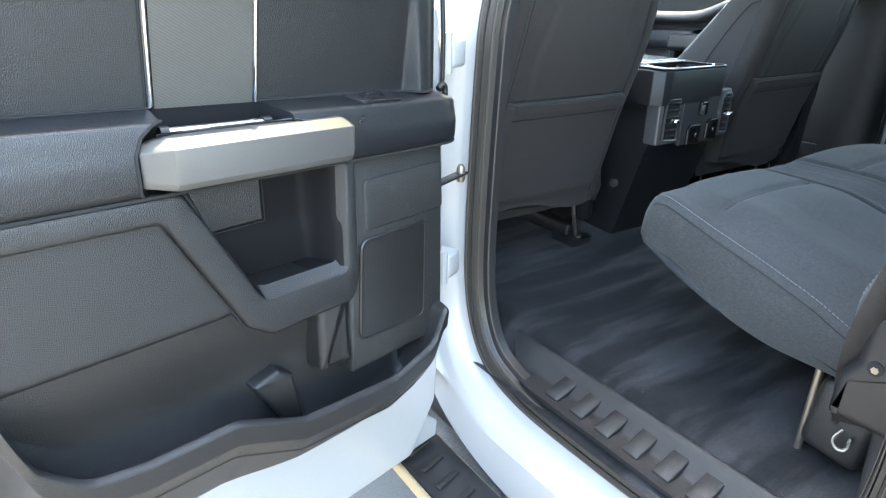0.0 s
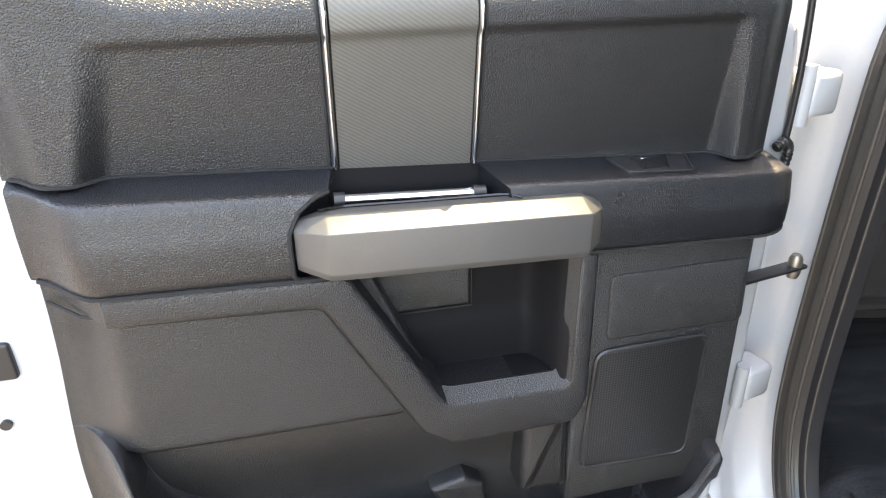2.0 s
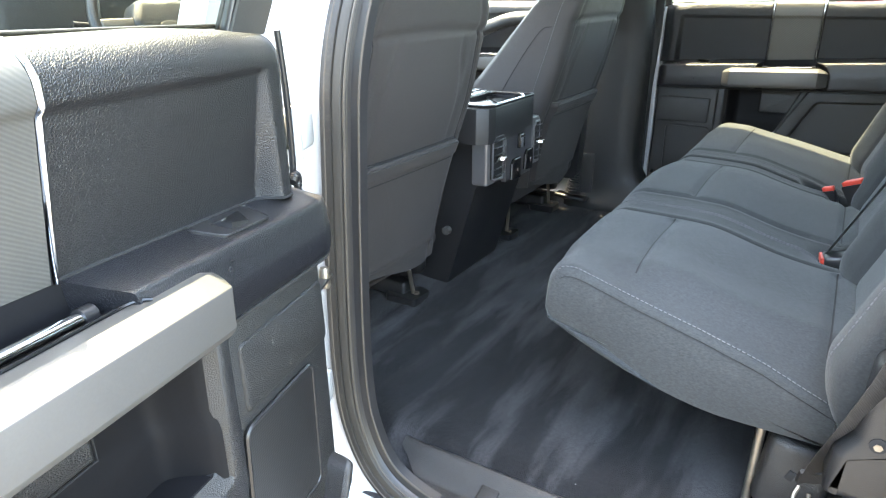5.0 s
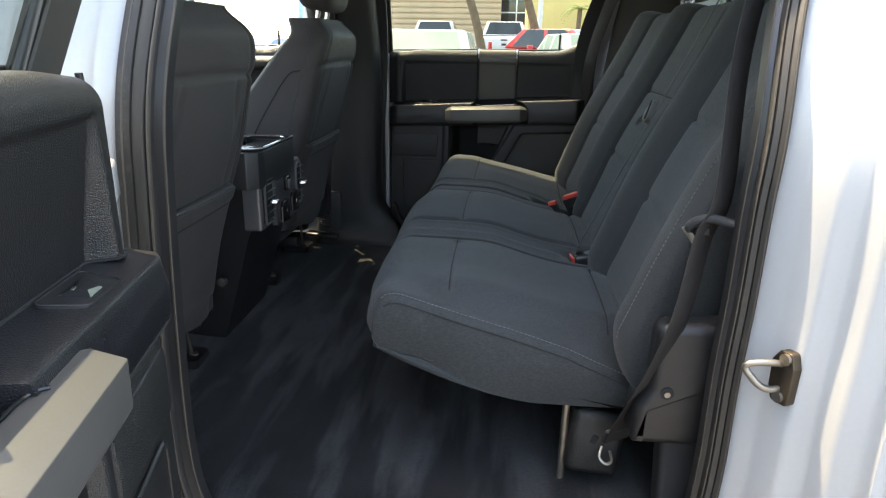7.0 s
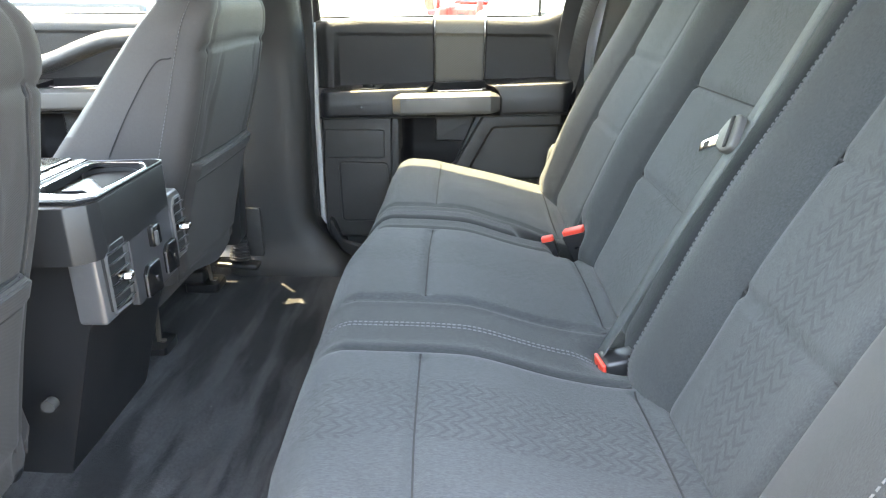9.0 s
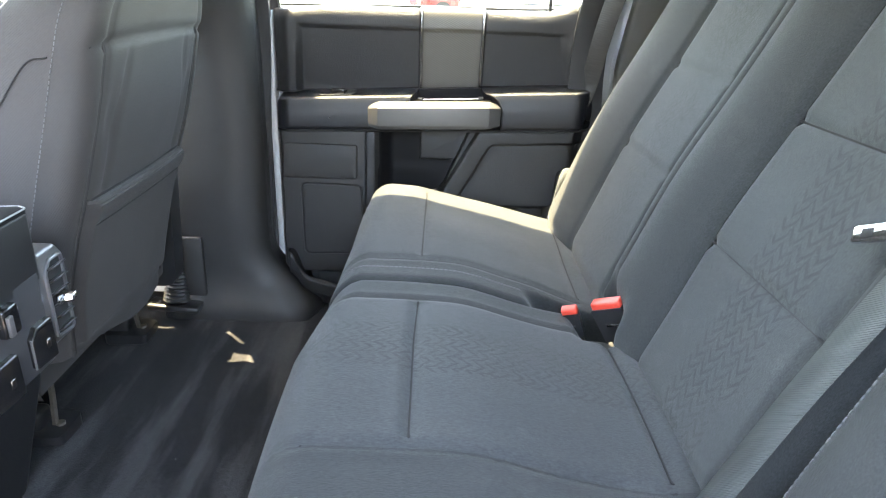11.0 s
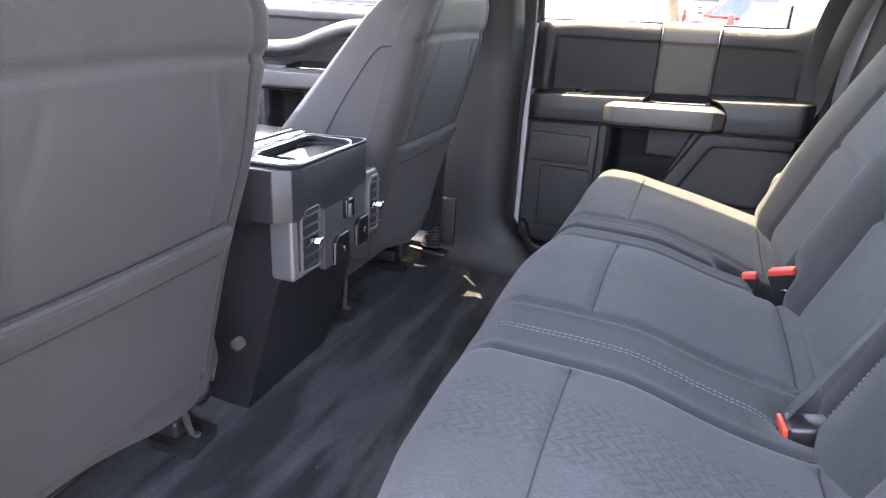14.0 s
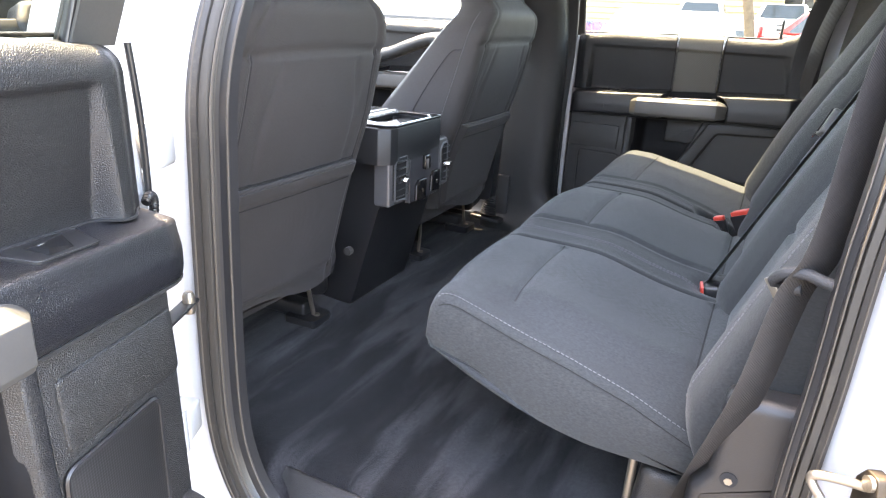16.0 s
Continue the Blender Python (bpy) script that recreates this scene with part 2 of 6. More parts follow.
_mp.inputs["Scale"].default_value = (2.2, 13.0, 1.0)
l.new(_tc.outputs["Object"], _mp.inputs["Vector"])
_ln = n.new("ShaderNodeTexNoise")
_ln.inputs["Scale"].default_value = 1.0
_ln.inputs["Detail"].default_value = 4
l.new(_mp.outputs[0], _ln.inputs["Vector"])
_rp = n.new("ShaderNodeValToRGB")
_rp.color_ramp.elements[0].position, _rp.color_ramp.elements[1].position = 0.46, 0.58
l.new(_ln.outputs["Fac"], _rp.inputs[0])
_mx = n.new("ShaderNodeMix")
_mx.data_type = "RGBA"
_old = bs.inputs["Base Color"].links[0].from_socket
l.new(_rp.outputs[0], _mx.inputs["Factor"])
_dk = n.new("ShaderNodeMix")
_dk.data_type, _dk.blend_type = "RGBA", "MULTIPLY"
_dk.inputs["Factor"].default_value = 1.0
_dk.inputs["B"].default_value = (0.52, 0.52, 0.53, 1)
l.new(_old, _dk.inputs["A"])
l.new(_dk.outputs["Result"], _mx.inputs["A"])
_lt = n.new("ShaderNodeMix")
_lt.data_type, _lt.blend_type = "RGBA", "MULTIPLY"
_lt.inputs["Factor"].default_value = 1.0
_lt.inputs["B"].default_value = (1.55, 1.53, 1.51, 1)
l.new(_old, _lt.inputs["A"])
l.new(_lt.outputs["Result"], _mx.inputs["B"])
# a few pale specks of lint
_sv = n.new("ShaderNodeTexVoronoi")
_sv.inputs["Scale"].default_value = 45
l.new(_tc.outputs["Object"], _sv.inputs["Vector"])
_lt2 = n.new("ShaderNodeMath")
_lt2.operation = "LESS_THAN"
_lt2.inputs[1].default_value = 0.055
l.new(_sv.outputs["Distance"], _lt2.inputs[0])
_sp = n.new("ShaderNodeSeparateColor")
l.new(_sv.outputs["Color"], _sp.inputs[0])
_gt = n.new("ShaderNodeMath")
_gt.operation = "GREATER_THAN"
_gt.inputs[1].default_value = 0.86
l.new(_sp.outputs[0], _gt.inputs[0])
_an = n.new("ShaderNodeMath")
_an.operation = "MULTIPLY"
l.new(_lt2.outputs[0], _an.inputs[0])
l.new(_gt.outputs[0], _an.inputs[1])
_m3 = n.new("ShaderNodeMix")
_m3.data_type = "RGBA"
l.new(_an.outputs[0], _m3.inputs["Factor"])
l.new(_mx.outputs["Result"], _m3.inputs["A"])
_m3.inputs["B"].default_value = (0.16, 0.155, 0.15, 1)
l.new(_m3.outputs["Result"], bs.inputs["Base Color"])
ASPHALT = material("asphalt", (0.115, 0.113, 0.109), 0.92, vary=0.25, vary_scale=3, bump=("noise", 0.008, 0.006, 0.7), stains=((0.11, 0.105, 0.10), 30, 0.4))
PANE = glass("clear_glass", (0.86, 0.90, 0.87))
PRIVACY = glass("grey_privacy_glass", (0.52, 0.57, 0.54))
TINTED = glass("tinted_glass", (0.50, 0.55, 0.51))

# woven trim: diagonal fine ribs on dark silver
CARBON = material("woven_dark_silver_trim", (0.112, 0.108, 0.100), 0.44, 0.45, spec=0.35, vary=0.08, vary_scale=8, bump=("twill", 0.0032, 0.0005, 0.35))
# speaker cover: rows of small round holes
GRILLE = material("speaker_grille", (0.030, 0.030, 0.031), 0.45, vary=0.15, bump=("noise", 0.002, 0.0004, 0.4), stains=((0.09, 0.085, 0.08), 18, 0.3))
n, l, bs = nodes_of(GRILLE)
_tc = next(x for x in n if x.type == "TEX_COORD")
_mp = n.new("ShaderNodeMapping")
_mp.inputs["Rotation"].default_value = (0, 0, radians(-13.5))
l.new(_tc.outputs["Object"], _mp.inputs["Vector"])
_vo = n.new("ShaderNodeTexVoronoi")
_vo.inputs["Scale"].default_value = 1 / 0.0036
_vo.inputs["Randomness"].default_value = 0.0
l.new(_mp.outputs[0], _vo.inputs["Vector"])
_rp = n.new("ShaderNodeValToRGB")
_rp.color_ramp.elements[0].position, _rp.color_ramp.elements[1].position = 0.40, 0.52
_rp.color_ramp.elements[0].color = (0.12, 0.12, 0.12, 1)
l.new(_vo.outputs["Distance"], _rp.inputs[0])
_mx = n.new("ShaderNodeMix")
_mx.data_type, _mx.blend_type = "RGBA", "MULTIPLY"
_mx.inputs["Factor"].default_value = 1.0
l.new(bs.inputs["Base Color"].links[0].from_socket, _mx.inputs["A"])
l.new(_rp.outputs[0], _mx.inputs["B"])
l.new(_mx.outputs["Result"], bs.inputs["Base Color"])


# ---------------------------------------------------------------- builders
def mesh_of(name, verts, faces, mat, smooth=True, sharp=35):
    me = bpy.data.meshes.new(name)
    bm = bmesh.new()
    vs = [bm.verts.new(v) for v in verts]
    for f in faces:
        if len(set(f)) > 2:
            try:
                bm.faces.new([vs[i] for i in f])
            except ValueError:
                pass
    return finish(name, bm, mat, smooth, sharp, me)


def finish(name, bm, mat, smooth=True, sharp=35, me=None):
    me = me or bpy.data.meshes.new(name)
    bmesh.ops.recalc_face_normals(bm, faces=bm.faces[:])
    lim = radians(sharp)
    for f in bm.faces:
        f.smooth = smooth
    for e in bm.edges:
        if len(e.link_faces) == 2 and e.calc_face_angle(0) > lim:
            e.smooth = False
    bm.to_mesh(me)
    bm.free()
    me.materials.append(mat)
    return me


def part(name, me, parent=None, label=""):
    ob = new(name, me)
    if parent is not None:
        ob.parent = parent
    if label:
        ob["label"] = label
    return ob


def thing(name, place=(0, 0, 0)):
    ob = new(name)
    ob.empty_display_size = 0.05
    ob.location = place
    return ob


def stay(parent, *obs):
    """Parts were built in world places: keep them there under a parent that is not at the origin."""
    for o in obs:
        o.matrix_parent_inverse = Matrix.Translation(o.parent.location).inverted()


def fillet(poly, r, n=4):
    """A polygon with rounded corners; r: one radius or one for each corner."""
    out = []
    k = len(poly)
    for i in range(k):
        p, a, b = Vector(poly[i]), Vector(poly[i - 1]), Vector(poly[(i + 1) % k])
        rad = r[i] if isinstance(r, (list, tuple)) else r
        da, db = (a - p), (b - p)
        if rad <= 0 or da.length < 1e-6 or db.length < 1e-6:
            out.append(tuple(p))
            continue
        ang = da.angle(db)
        cut = min(rad / max(math.tan(ang / 2), 1e-3), da.length * 0.48, db.length * 0.48)
        s, e = p + da.normalized() * cut, p + db.normalized() * cut
        for j in range(n + 1):
            t = j / n
            out.append(tuple(s * (1 - t) ** 2 + p * 2 * t * (1 - t) + e * t * t))
    return out


def inset(poly, d):
    k = len(poly)
    area = sum(poly[i][0] * poly[(i + 1) % k][1] - poly[(i + 1) % k][0] * poly[i][1] for i in range(k))
    sgn = 1 if area > 0 else -1
    out = []
    for i in range(k):
        p, a, b = Vector(poly[i]), Vector(poly[i - 1]), Vector(poly[(i + 1) % k])
        e1, e2 = (p - a), (b - p)
        if e1.length < 1e-9 or e2.length < 1e-9:
            out.append(tuple(p))
            continue
        e1.normalize(), e2.normalize()
        n1, n2 = Vector((-e1.y, e1.x)) * sgn, Vector((-e2.y, e2.x)) * sgn
        m = n1 + n2
        m = m / max(m.length_squared, 0.4) * 2 if m.length > 1e-6 else n1
        out.append(tuple(p + m * d * (1 if m.length < 3 else 0.5)))
    return out


def plate(name, poly, v0, v1, mat, M=None, bevel=0.005, dish=None, steps=3, sharp=35):
    """A slab: a polygon in (a, b), drawn from depth v0 to v1, with a rounded rim at v1. M maps (a, v, b) into the world."""
    M = M or Matrix()
    rings = [(0.0, v0)]
    sg = 1 if v1 > v0 else -1
    for i in range(steps + 1):
        t = i / steps * math.pi / 2
        rings.append((bevel * (1 - math.cos(t)), v1 - sg * bevel * (1 - math.sin(t))))
    bm = bmesh.new()
    loops = []
    for d, v in rings:
        pts = inset(poly, d) if d else poly
        loops.append([bm.verts.new(M @ Vector((p[0], v, p[1]))) for p in pts])
    k = len(poly)
    for a, b in zip(loops, loops[1:]):
        for i in range(k):
            bm.faces.new((a[i], a[(i + 1) % k], b[(i + 1) % k], b[i]))
    caps = [bm.faces.new(loops[0][::-1]), bm.faces.new(loops[-1])]
    for f in caps:
        f.normal_update()
    bmesh.ops.triangulate(bm, faces=caps)
    return finish(name, bm, mat, sharp=sharp)


def field(name, fn, us, vs, mat, M=None, close=False, sharp=40):
    """A surface through fn(a, b) -> (x, y, z) over two lists of values."""
    M = M or Matrix()
    verts = [M @ Vector(fn(a, b)) for a in us for b in vs]
    k = len(vs)
    faces = [(i * k + j, i * k + j + 1, (i + 1) * k + j + 1, (i + 1) * k + j) for i in range(len(us) - 1) for j in range(k - 1)]
    if close:
        i = len(us) - 1
        faces += [(i * k + j, i * k + j + 1, j + 1, j) for j in range(k - 1)]
    return mesh_of(name, verts, faces, mat, sharp=sharp)


def span(a, b, n):
    return [a + (b - a) * i / n for i in range(n + 1)]


def tube(name, path, r, mat, closed=False, n=8, flat=1.0):
    """A round rod along a path; r may change along it."""
    pts = [Vector(p) for p in path]
    k = len(pts)
    bm = bmesh.new()
    loops, up = [], None
    for i, p in enumerate(pts):
        a = pts[i - 1] if i or closed else p
        b = pts[(i + 1) % k] if i < k - 1 or closed else p
        d = (b - a).normalized()
        if up is None:
            up = Vector((0, 0, 1)) if abs(d.z) < 0.9 else Vector((1, 0, 0))
        side = d.cross(up).normalized()
        up = side.cross(d).normalized()
        rad = r[i] if isinstance(r, (list, tuple)) else r
        loops.append([bm.verts.new(p + side * math.cos(t) * rad + up * math.sin(t) * rad * flat) for t in (2 * math.pi * j / n for j in range(n))])
    pairs = list(zip(loops, loops[1:])) + ([(loops[-1], loops[0])] if closed else [])
    for a, b in pairs:
        for j in range(n):
            bm.faces.new((a[j], a[(j + 1) % n], b[(j + 1) % n], b[j]))
    if not closed:
        bm.faces.new(loops[0][::-1]), bm.faces.new(loops[-1])
    return finish(name, bm, mat, sharp=50)


def smooth_path(points, n=8, closed=False):
    """A Catmull-Rom line through points."""
    pts = [Vector(p) for p in points]
    k = len(pts)
    out = []
    for i in range(k if closed else k - 1):
        p1, p2 = pts[i], pts[(i + 1) % k]
        p0 = pts[i - 1] if i or closed else p1 * 2 - p2
        p3 = pts[(i + 2) % k] if i < k - 2 or closed else p2 * 2 - p1
        for j in range(n):
            t = j / n
            out.append(0.5 * ((2 * p1) + (p2 - p0) * t + (2 * p0 - 5 * p1 + 4 * p2 - p3) * t * t + (3 * p1 - p0 - 3 * p2 + p3) * t ** 3))
    if not closed:
        out.append(pts[-1])
    return out


def slab(name, size, mat, M, bevel=0.004, seg=2):
    """A block with rounded edges."""
    bm = bmesh.new()
    bmesh.ops.create_cube(bm, size=1)
    bmesh.ops.scale(bm, vec=size, verts=bm.verts[:])
    bmesh.ops.bevel(bm, geom=bm.edges[:], offset=min(bevel, min(size) * 0.45), segments=seg, affect="EDGES", profile=0.5)
    bmesh.ops.transform(bm, matrix=M, verts=bm.verts[:])
    return finish(name, bm, mat, sharp=50)


def strap(name, path, width, across, mat, thick=0.0016):
    """A flat band along a path; across: its width's direction, one or one a point."""
    pts = [Vector(p) for p in path]
    bm = bmesh.new()
    loops = []
    for i, p in enumerate(pts):
        d = (pts[min(i + 1, len(pts) - 1)] - pts[max(i - 1, 0)]).normalized()
        a = Vector(across[i] if isinstance(across, list) else across)
        a = (a - d * a.dot(d)).normalized()
        nrm = d.cross(a).normalized()
        loops.append([bm.verts.new(p + a * s * width / 2 + nrm * t * thick / 2) for s, t in ((-1, -0.4), (-0.96, 1), (0.96, 1), (1, -0.4), (0.96, -1), (-0.96, -1))])
    for a, b in zip(loops, loops[1:]):
        for j in range(6):
            bm.faces.new((a[j], a[(j + 1) % 6], b[(j + 1) % 6], b[j]))
    bm.faces.new(loops[0][::-1]), bm.faces.new(loops[-1])
    return finish(name, bm, mat, sharp=60)


def stitches(name, path, lift, mat=None, step=0.0075, long=0.0052, thick=0.0010):
    """Thread stitches, one short dash after another along a path. lift: which way they stand off."""
    pts = [Vector(p) for p in path]
    bm = bmesh.new()
    carry = 0.0
    up = Vector(lift)
    for a, b in zip(pts, pts[1:]):
        d = (b - a)
        ln = d.length
        if ln < 1e-6:
            continue
        d.normalize()
        s = carry
        while s < ln:
            c = a + d * s
            side = d.cross(up).normalized() * thick * 0.5
            h = up.normalized() * thick
            q = [c - side, c + side, c + d * long + side, c + d * long - side]
            lo = [bm.verts.new(p - h * 0.5) for p in q]
            hi = [bm.verts.new(p * 0.8 + (c + d * long * 0.5) * 0.2 + h) for p in q]
            bm.faces.new(hi)
            for j in range(4):
                bm.faces.new((lo[j], lo[(j + 1) % 4], hi[(j + 1) % 4], hi[j]))
            s += step
        carry = s - ln
    return finish(name, bm, mat or THREAD)


def gauss(d, w):
    return math.exp(-(d / w) ** 2)


def sstep(a, b, x):
    t = min(1.0, max(0.0, (x - a) / (b - a)))
    return t * t * (3 - 2 * t)
# ---------------------------------------------------------------- ground and cab shell
def lot(x):
    """The lot rises a little on the passenger's side."""
    return 0.55 * (1 - math.exp(-(x - 1.6) / 14)) if x > 1.6 else 0.0


ground = part("ground", field("ground", lambda x, y: (x, y, lot(x)), [-400, -100, -20, 0] + [1.6 + 1.2 * i for i in range(50)] + [100, 400], [-400, -60, -20, 0, 20, 60, 400], ASPHALT))
tagged(ground, "grey asphalt of a sunlit car lot", "ground", kind="structure")

FLOOR = 0.765


def floor_height(x, y):
    rib = 0.006 * math.sin(y * 62 + 0.8 * math.sin(x * 9)) * sstep(1.3, 1.1, y) * sstep(-0.75, -0.6, x) * sstep(0.75, 0.6, x)
    dip = -0.075 * sstep(-0.76, -0.86, x) 
    tunnel = 0.05 * gauss(x + 0.06, 0.22) * sstep(1.0, 1.35, y)
    rise = 0.12 * sstep(1.9, 2.4, y)
    return FLOOR + rib + dip + tunnel + rise


floor = part("floor", field("floor", lambda x, y: (x, y, floor_height(x, y)), span(-0.90, 0.86, 88), span(-0.14, 2.5, 220), FLOORMAT))
tagged(floor, "black carpeted cab floor with pale vacuum marks", "floor", kind="structure")

# the outline of a rear door opening, (y, z), and its side walls
OPENING = [(0.965, 1.90), (0.975, 1.62), (0.985, 1.46), (1.0, 1.19), (1.005, 0.93), (0.985, 0.80), (0.93, 0.71), (0.83, 0.668), (0.68, 0.655), (0.42, 0.66), (0.27, 0.69),
           (0.19, 0.77), (0.163, 0.93), (0.165, 1.18), (0.18, 1.40), (0.165, 1.60), (0.09, 1.86), (0.14, 1.95), (0.5, 1.97), (0.88, 1.96)]
OUT = smooth_path([(0, y, z) for y, z in OPENING], 8, True)


def tumble(z):
    """How far the cab's side leans in above the sill of its windows."""
    u = z - 1.475
    return 0.0 if u < -0.09 else 0.44 * u if u > 0.09 else 0.44 * (u + 0.09) ** 2 / 0.36


def rim(name, profile, mat, side, wide=False):
    """Sweeps (outward distance, x) points round the opening. side: -1 driver's, 1 passenger's."""
    k = len(OUT)
    verts = []
    for i, p in enumerate(OUT):
        d = (OUT[(i + 1) % k] - OUT[i - 1]).normalized()
        nrm = Vector((0, -d.z, d.y))
        c = Vector((0, 0.58, 1.3)) - p
        if nrm.dot(c) > 0:
            nrm = -nrm
        back = sstep(0.42, 0.26, p.y) * (side < 0)
        lean = 0.010 + 0.028 * sstep(1.05, 1.50, p.z)
        fore = 0.35 + 0.65 * sstep(0.55, 0.90, p.y)
        for o, x in profile:
            if wide and o > 0:
                o *= fore
            q = p + nrm * (o if o > 0 else o * (1 - 0.45 * back)) - Vector((0, lean * back * sstep(0.72, 0.9, p.z), 0))
            z = max(q.z, 0.585) if o < 0.17 else q.z
            low = sstep(0.70, 0.62, z)
            verts.append((side * (x - tumble(z) - max(0.0, x - 0.945) * low), q.y, z))
    m = len(profile)
    faces = [(i * m + j, i * m + j + 1, ((i + 1) % k) * m + j + 1, ((i + 1) % k) * m + j) for i in range(k) for j in range(m - 1)]
    return mesh_of(name, verts, faces, mat, sharp=40)


def round_profile(o, x, r, n=9):
    return [(o + r * math.cos(2 * math.pi * i / n), x + r * math.sin(2 * math.pi * i / n)) for i in range(n + 1)]


for side, nm, words in ((-1, "wall_left", "white painted door opening with black rubber seals"), (1, "wall_right", "white painted door frame behind black trim")):
    jamb = part(nm, rim(nm, [(-0.012, 0.868), (0.004, 0.874), (0.012, 0.884), (0.03, 0.892), (0.036, 0.902), (0.05, 0.934), (0.058, 0.940), (0.078, 0.944), (0.084, 0.950), (0.090, 0.974), (0.097, 0.982), (0.118, 0.986), (0.124, 0.992), (0.130, 1.006), (0.18, 1.012), (0.182, 0.96), (0.03, 0.84)], WHITE, side))
    tagged(jamb, words, "car body", kind="structure")
    part("rubber_seal", rim("rubber_seal", round_profile(-0.016, 0.872, 0.017), SEAL, side), jamb, "dusty black rubber door seal")
    if side < 0:
        part("outer_seal", rim("outer_seal", [(-0.012, 0.880), (-0.010, 0.891), (-0.003, 0.894), (0.004, 0.893), (0.009, 0.892), (0.013, 0.884), (0.013, 0.870)], RUBBER, side, True), jamb, "black outer lip of the door seal")
        part("seal_bead", rim("seal_bead", round_profile(-0.001, 0.8940, 0.0016, 6), DUSTY, side, True), jamb, "dusty tan seal edge")
    part("seal_bead", rim("seal_bead", round_profile(-0.031, 0.884, 0.0022, 6), DUSTY, side), jamb, "dusty tan seal edge")
    part("seal_bead", rim("seal_bead", round_profile(-0.046, 0.868, 0.0022, 6), DUSTY, side), jamb, "dusty tan seal edge")
    part("seal_lip", rim("seal_lip", [(-0.028, 0.886), (-0.034, 0.872), (-0.046, 0.868), (-0.05, 0.852), (-0.03, 0.845)], SMOOTH, side), jamb)
    inner = [(-0.034, 0.858), (-0.05, 0.852), (-0.051, 0.84), (-0.04, 0.832), (0.03, 0.832)] if side > 0 else [(-0.032, 0.858), (-0.040, 0.852), (-0.041, 0.844), (-0.03, 0.838), (0.03, 0.838)]
    part("inner_trim", rim("inner_trim", inner, TRIM, side), jamb, "black plastic opening trim")

# outer skin of the cab, beside the openings
for side, nm in ((-1, "wall_outer_left"), (1, "wall_outer_right")):
    poly_r = fillet([(0.01, 0.58), (0.01, 1.0), (0.02, 1.4), (-0.03, 1.62), (-0.09, 1.93), (-0.32, 1.93), (-0.32, 0.58)], 0.02)
    m = Matrix(((0, side, 0, 0), (1, 0, 0, 0), (0, 0, 1, 0), (0, 0, 0, 1)))
    w = part(nm, plate(nm, poly_r, 0.93, 1.012, WHITE, m, 0.012))
    tagged(w, "white painted rear corner of the truck cab", "car body", kind="structure")
    r = part("rocker", plate("rocker", [(-0.3, 0.48), (2.3, 0.48), (2.3, 0.56), (-0.3, 0.56)], 0.86, 0.93, SMOOTH, m, 0.02), w, "black plastic rocker panel")
    for v in w.data.vertices:
        v.co.x -= side * tumble(v.co.z)

# the bed's plain white side, behind the cab
m = Matrix(((0, -1, 0, 0), (1, 0, 0, 0), (0, 0, 1, 0), (0, 0, 0, 1)))
bed = part("wall_bed_side", plate("wall_bed_side", fillet([(-0.36, 0.58), (-0.36, 1.40), (-2.25, 1.40), (-2.25, 0.62), (-1.85, 0.58)], 0.03), 0.90, 1.0, WHITE, m, 0.02))
tagged(bed, "plain white side of the truck bed", "car body", kind="structure")

# rear wall with its window, roof and windscreen
wall_rear = part("wall_rear", plate("wall_rear", [(-0.9, 0.6), (0.9, 0.6), (0.9, 1.50), (-0.9, 1.50)], -0.20, -0.14, GRAIN, None, 0.01))
tagged(wall_rear, "black trimmed rear wall of the cab", "wall", kind="structure")
for x0, x1, nm in ((-0.72, -0.55, "post"), (0.55, 0.72, "post")):
    part(nm, plate(nm, [(x0, 1.50), (x1, 1.50), (x1, 1.98), (x0, 1.98)], -0.20, -0.10, HEADLINER, None, 0.02), wall_rear, "grey rear pillar trim")
part("top_rail", plate("top_rail", [(-0.55, 1.88), (0.55, 1.88), (0.55, 1.98), (-0.55, 1.98)], -0.20, -0.14, HEADLINER, None, 0.01), wall_rear)
window_rear = part("window_1", plate("window_1", [(-0.55, 1.50), (0.55, 1.50), (0.55, 1.88), (-0.55, 1.88)], -0.19, -0.185, TINTED, None, 0.001))
tagged(window_rear, "dark tinted rear window of the cab", "window", kind="structure")
window_rear.visible_shadow = False
ceiling = part("ceiling", field("ceiling", lambda x, y: (x, y, 1.985 - 0.05 * (abs(x) / 0.68) ** 3), span(-0.68, 0.68, 24), span(-0.2, 1.95, 20), HEADLINER))
tagged(ceiling, "light grey headliner", "ceiling", kind="structure")
roof = part("roof", field("roof", lambda x, y: (x, y, 2.03 - 0.07 * (abs(x) / 0.73) ** 3), span(-0.73, 0.73, 24), span(-0.24, 2.0, 20), WHITE))
tagged(roof, "white painted cab roof", "roof", kind="structure")
screen = part("windscreen", field("windscreen", lambda a, b: (a * (1 - 0.2 * b), 2.75 - 0.8 * b, 1.42 + 0.57 * b - 0.02 * a * a), span(-0.86, 0.86, 12), span(0, 1, 6), PANE))
tagged(screen, "clear windscreen", "window", kind="structure")
screen.visible_shadow = False

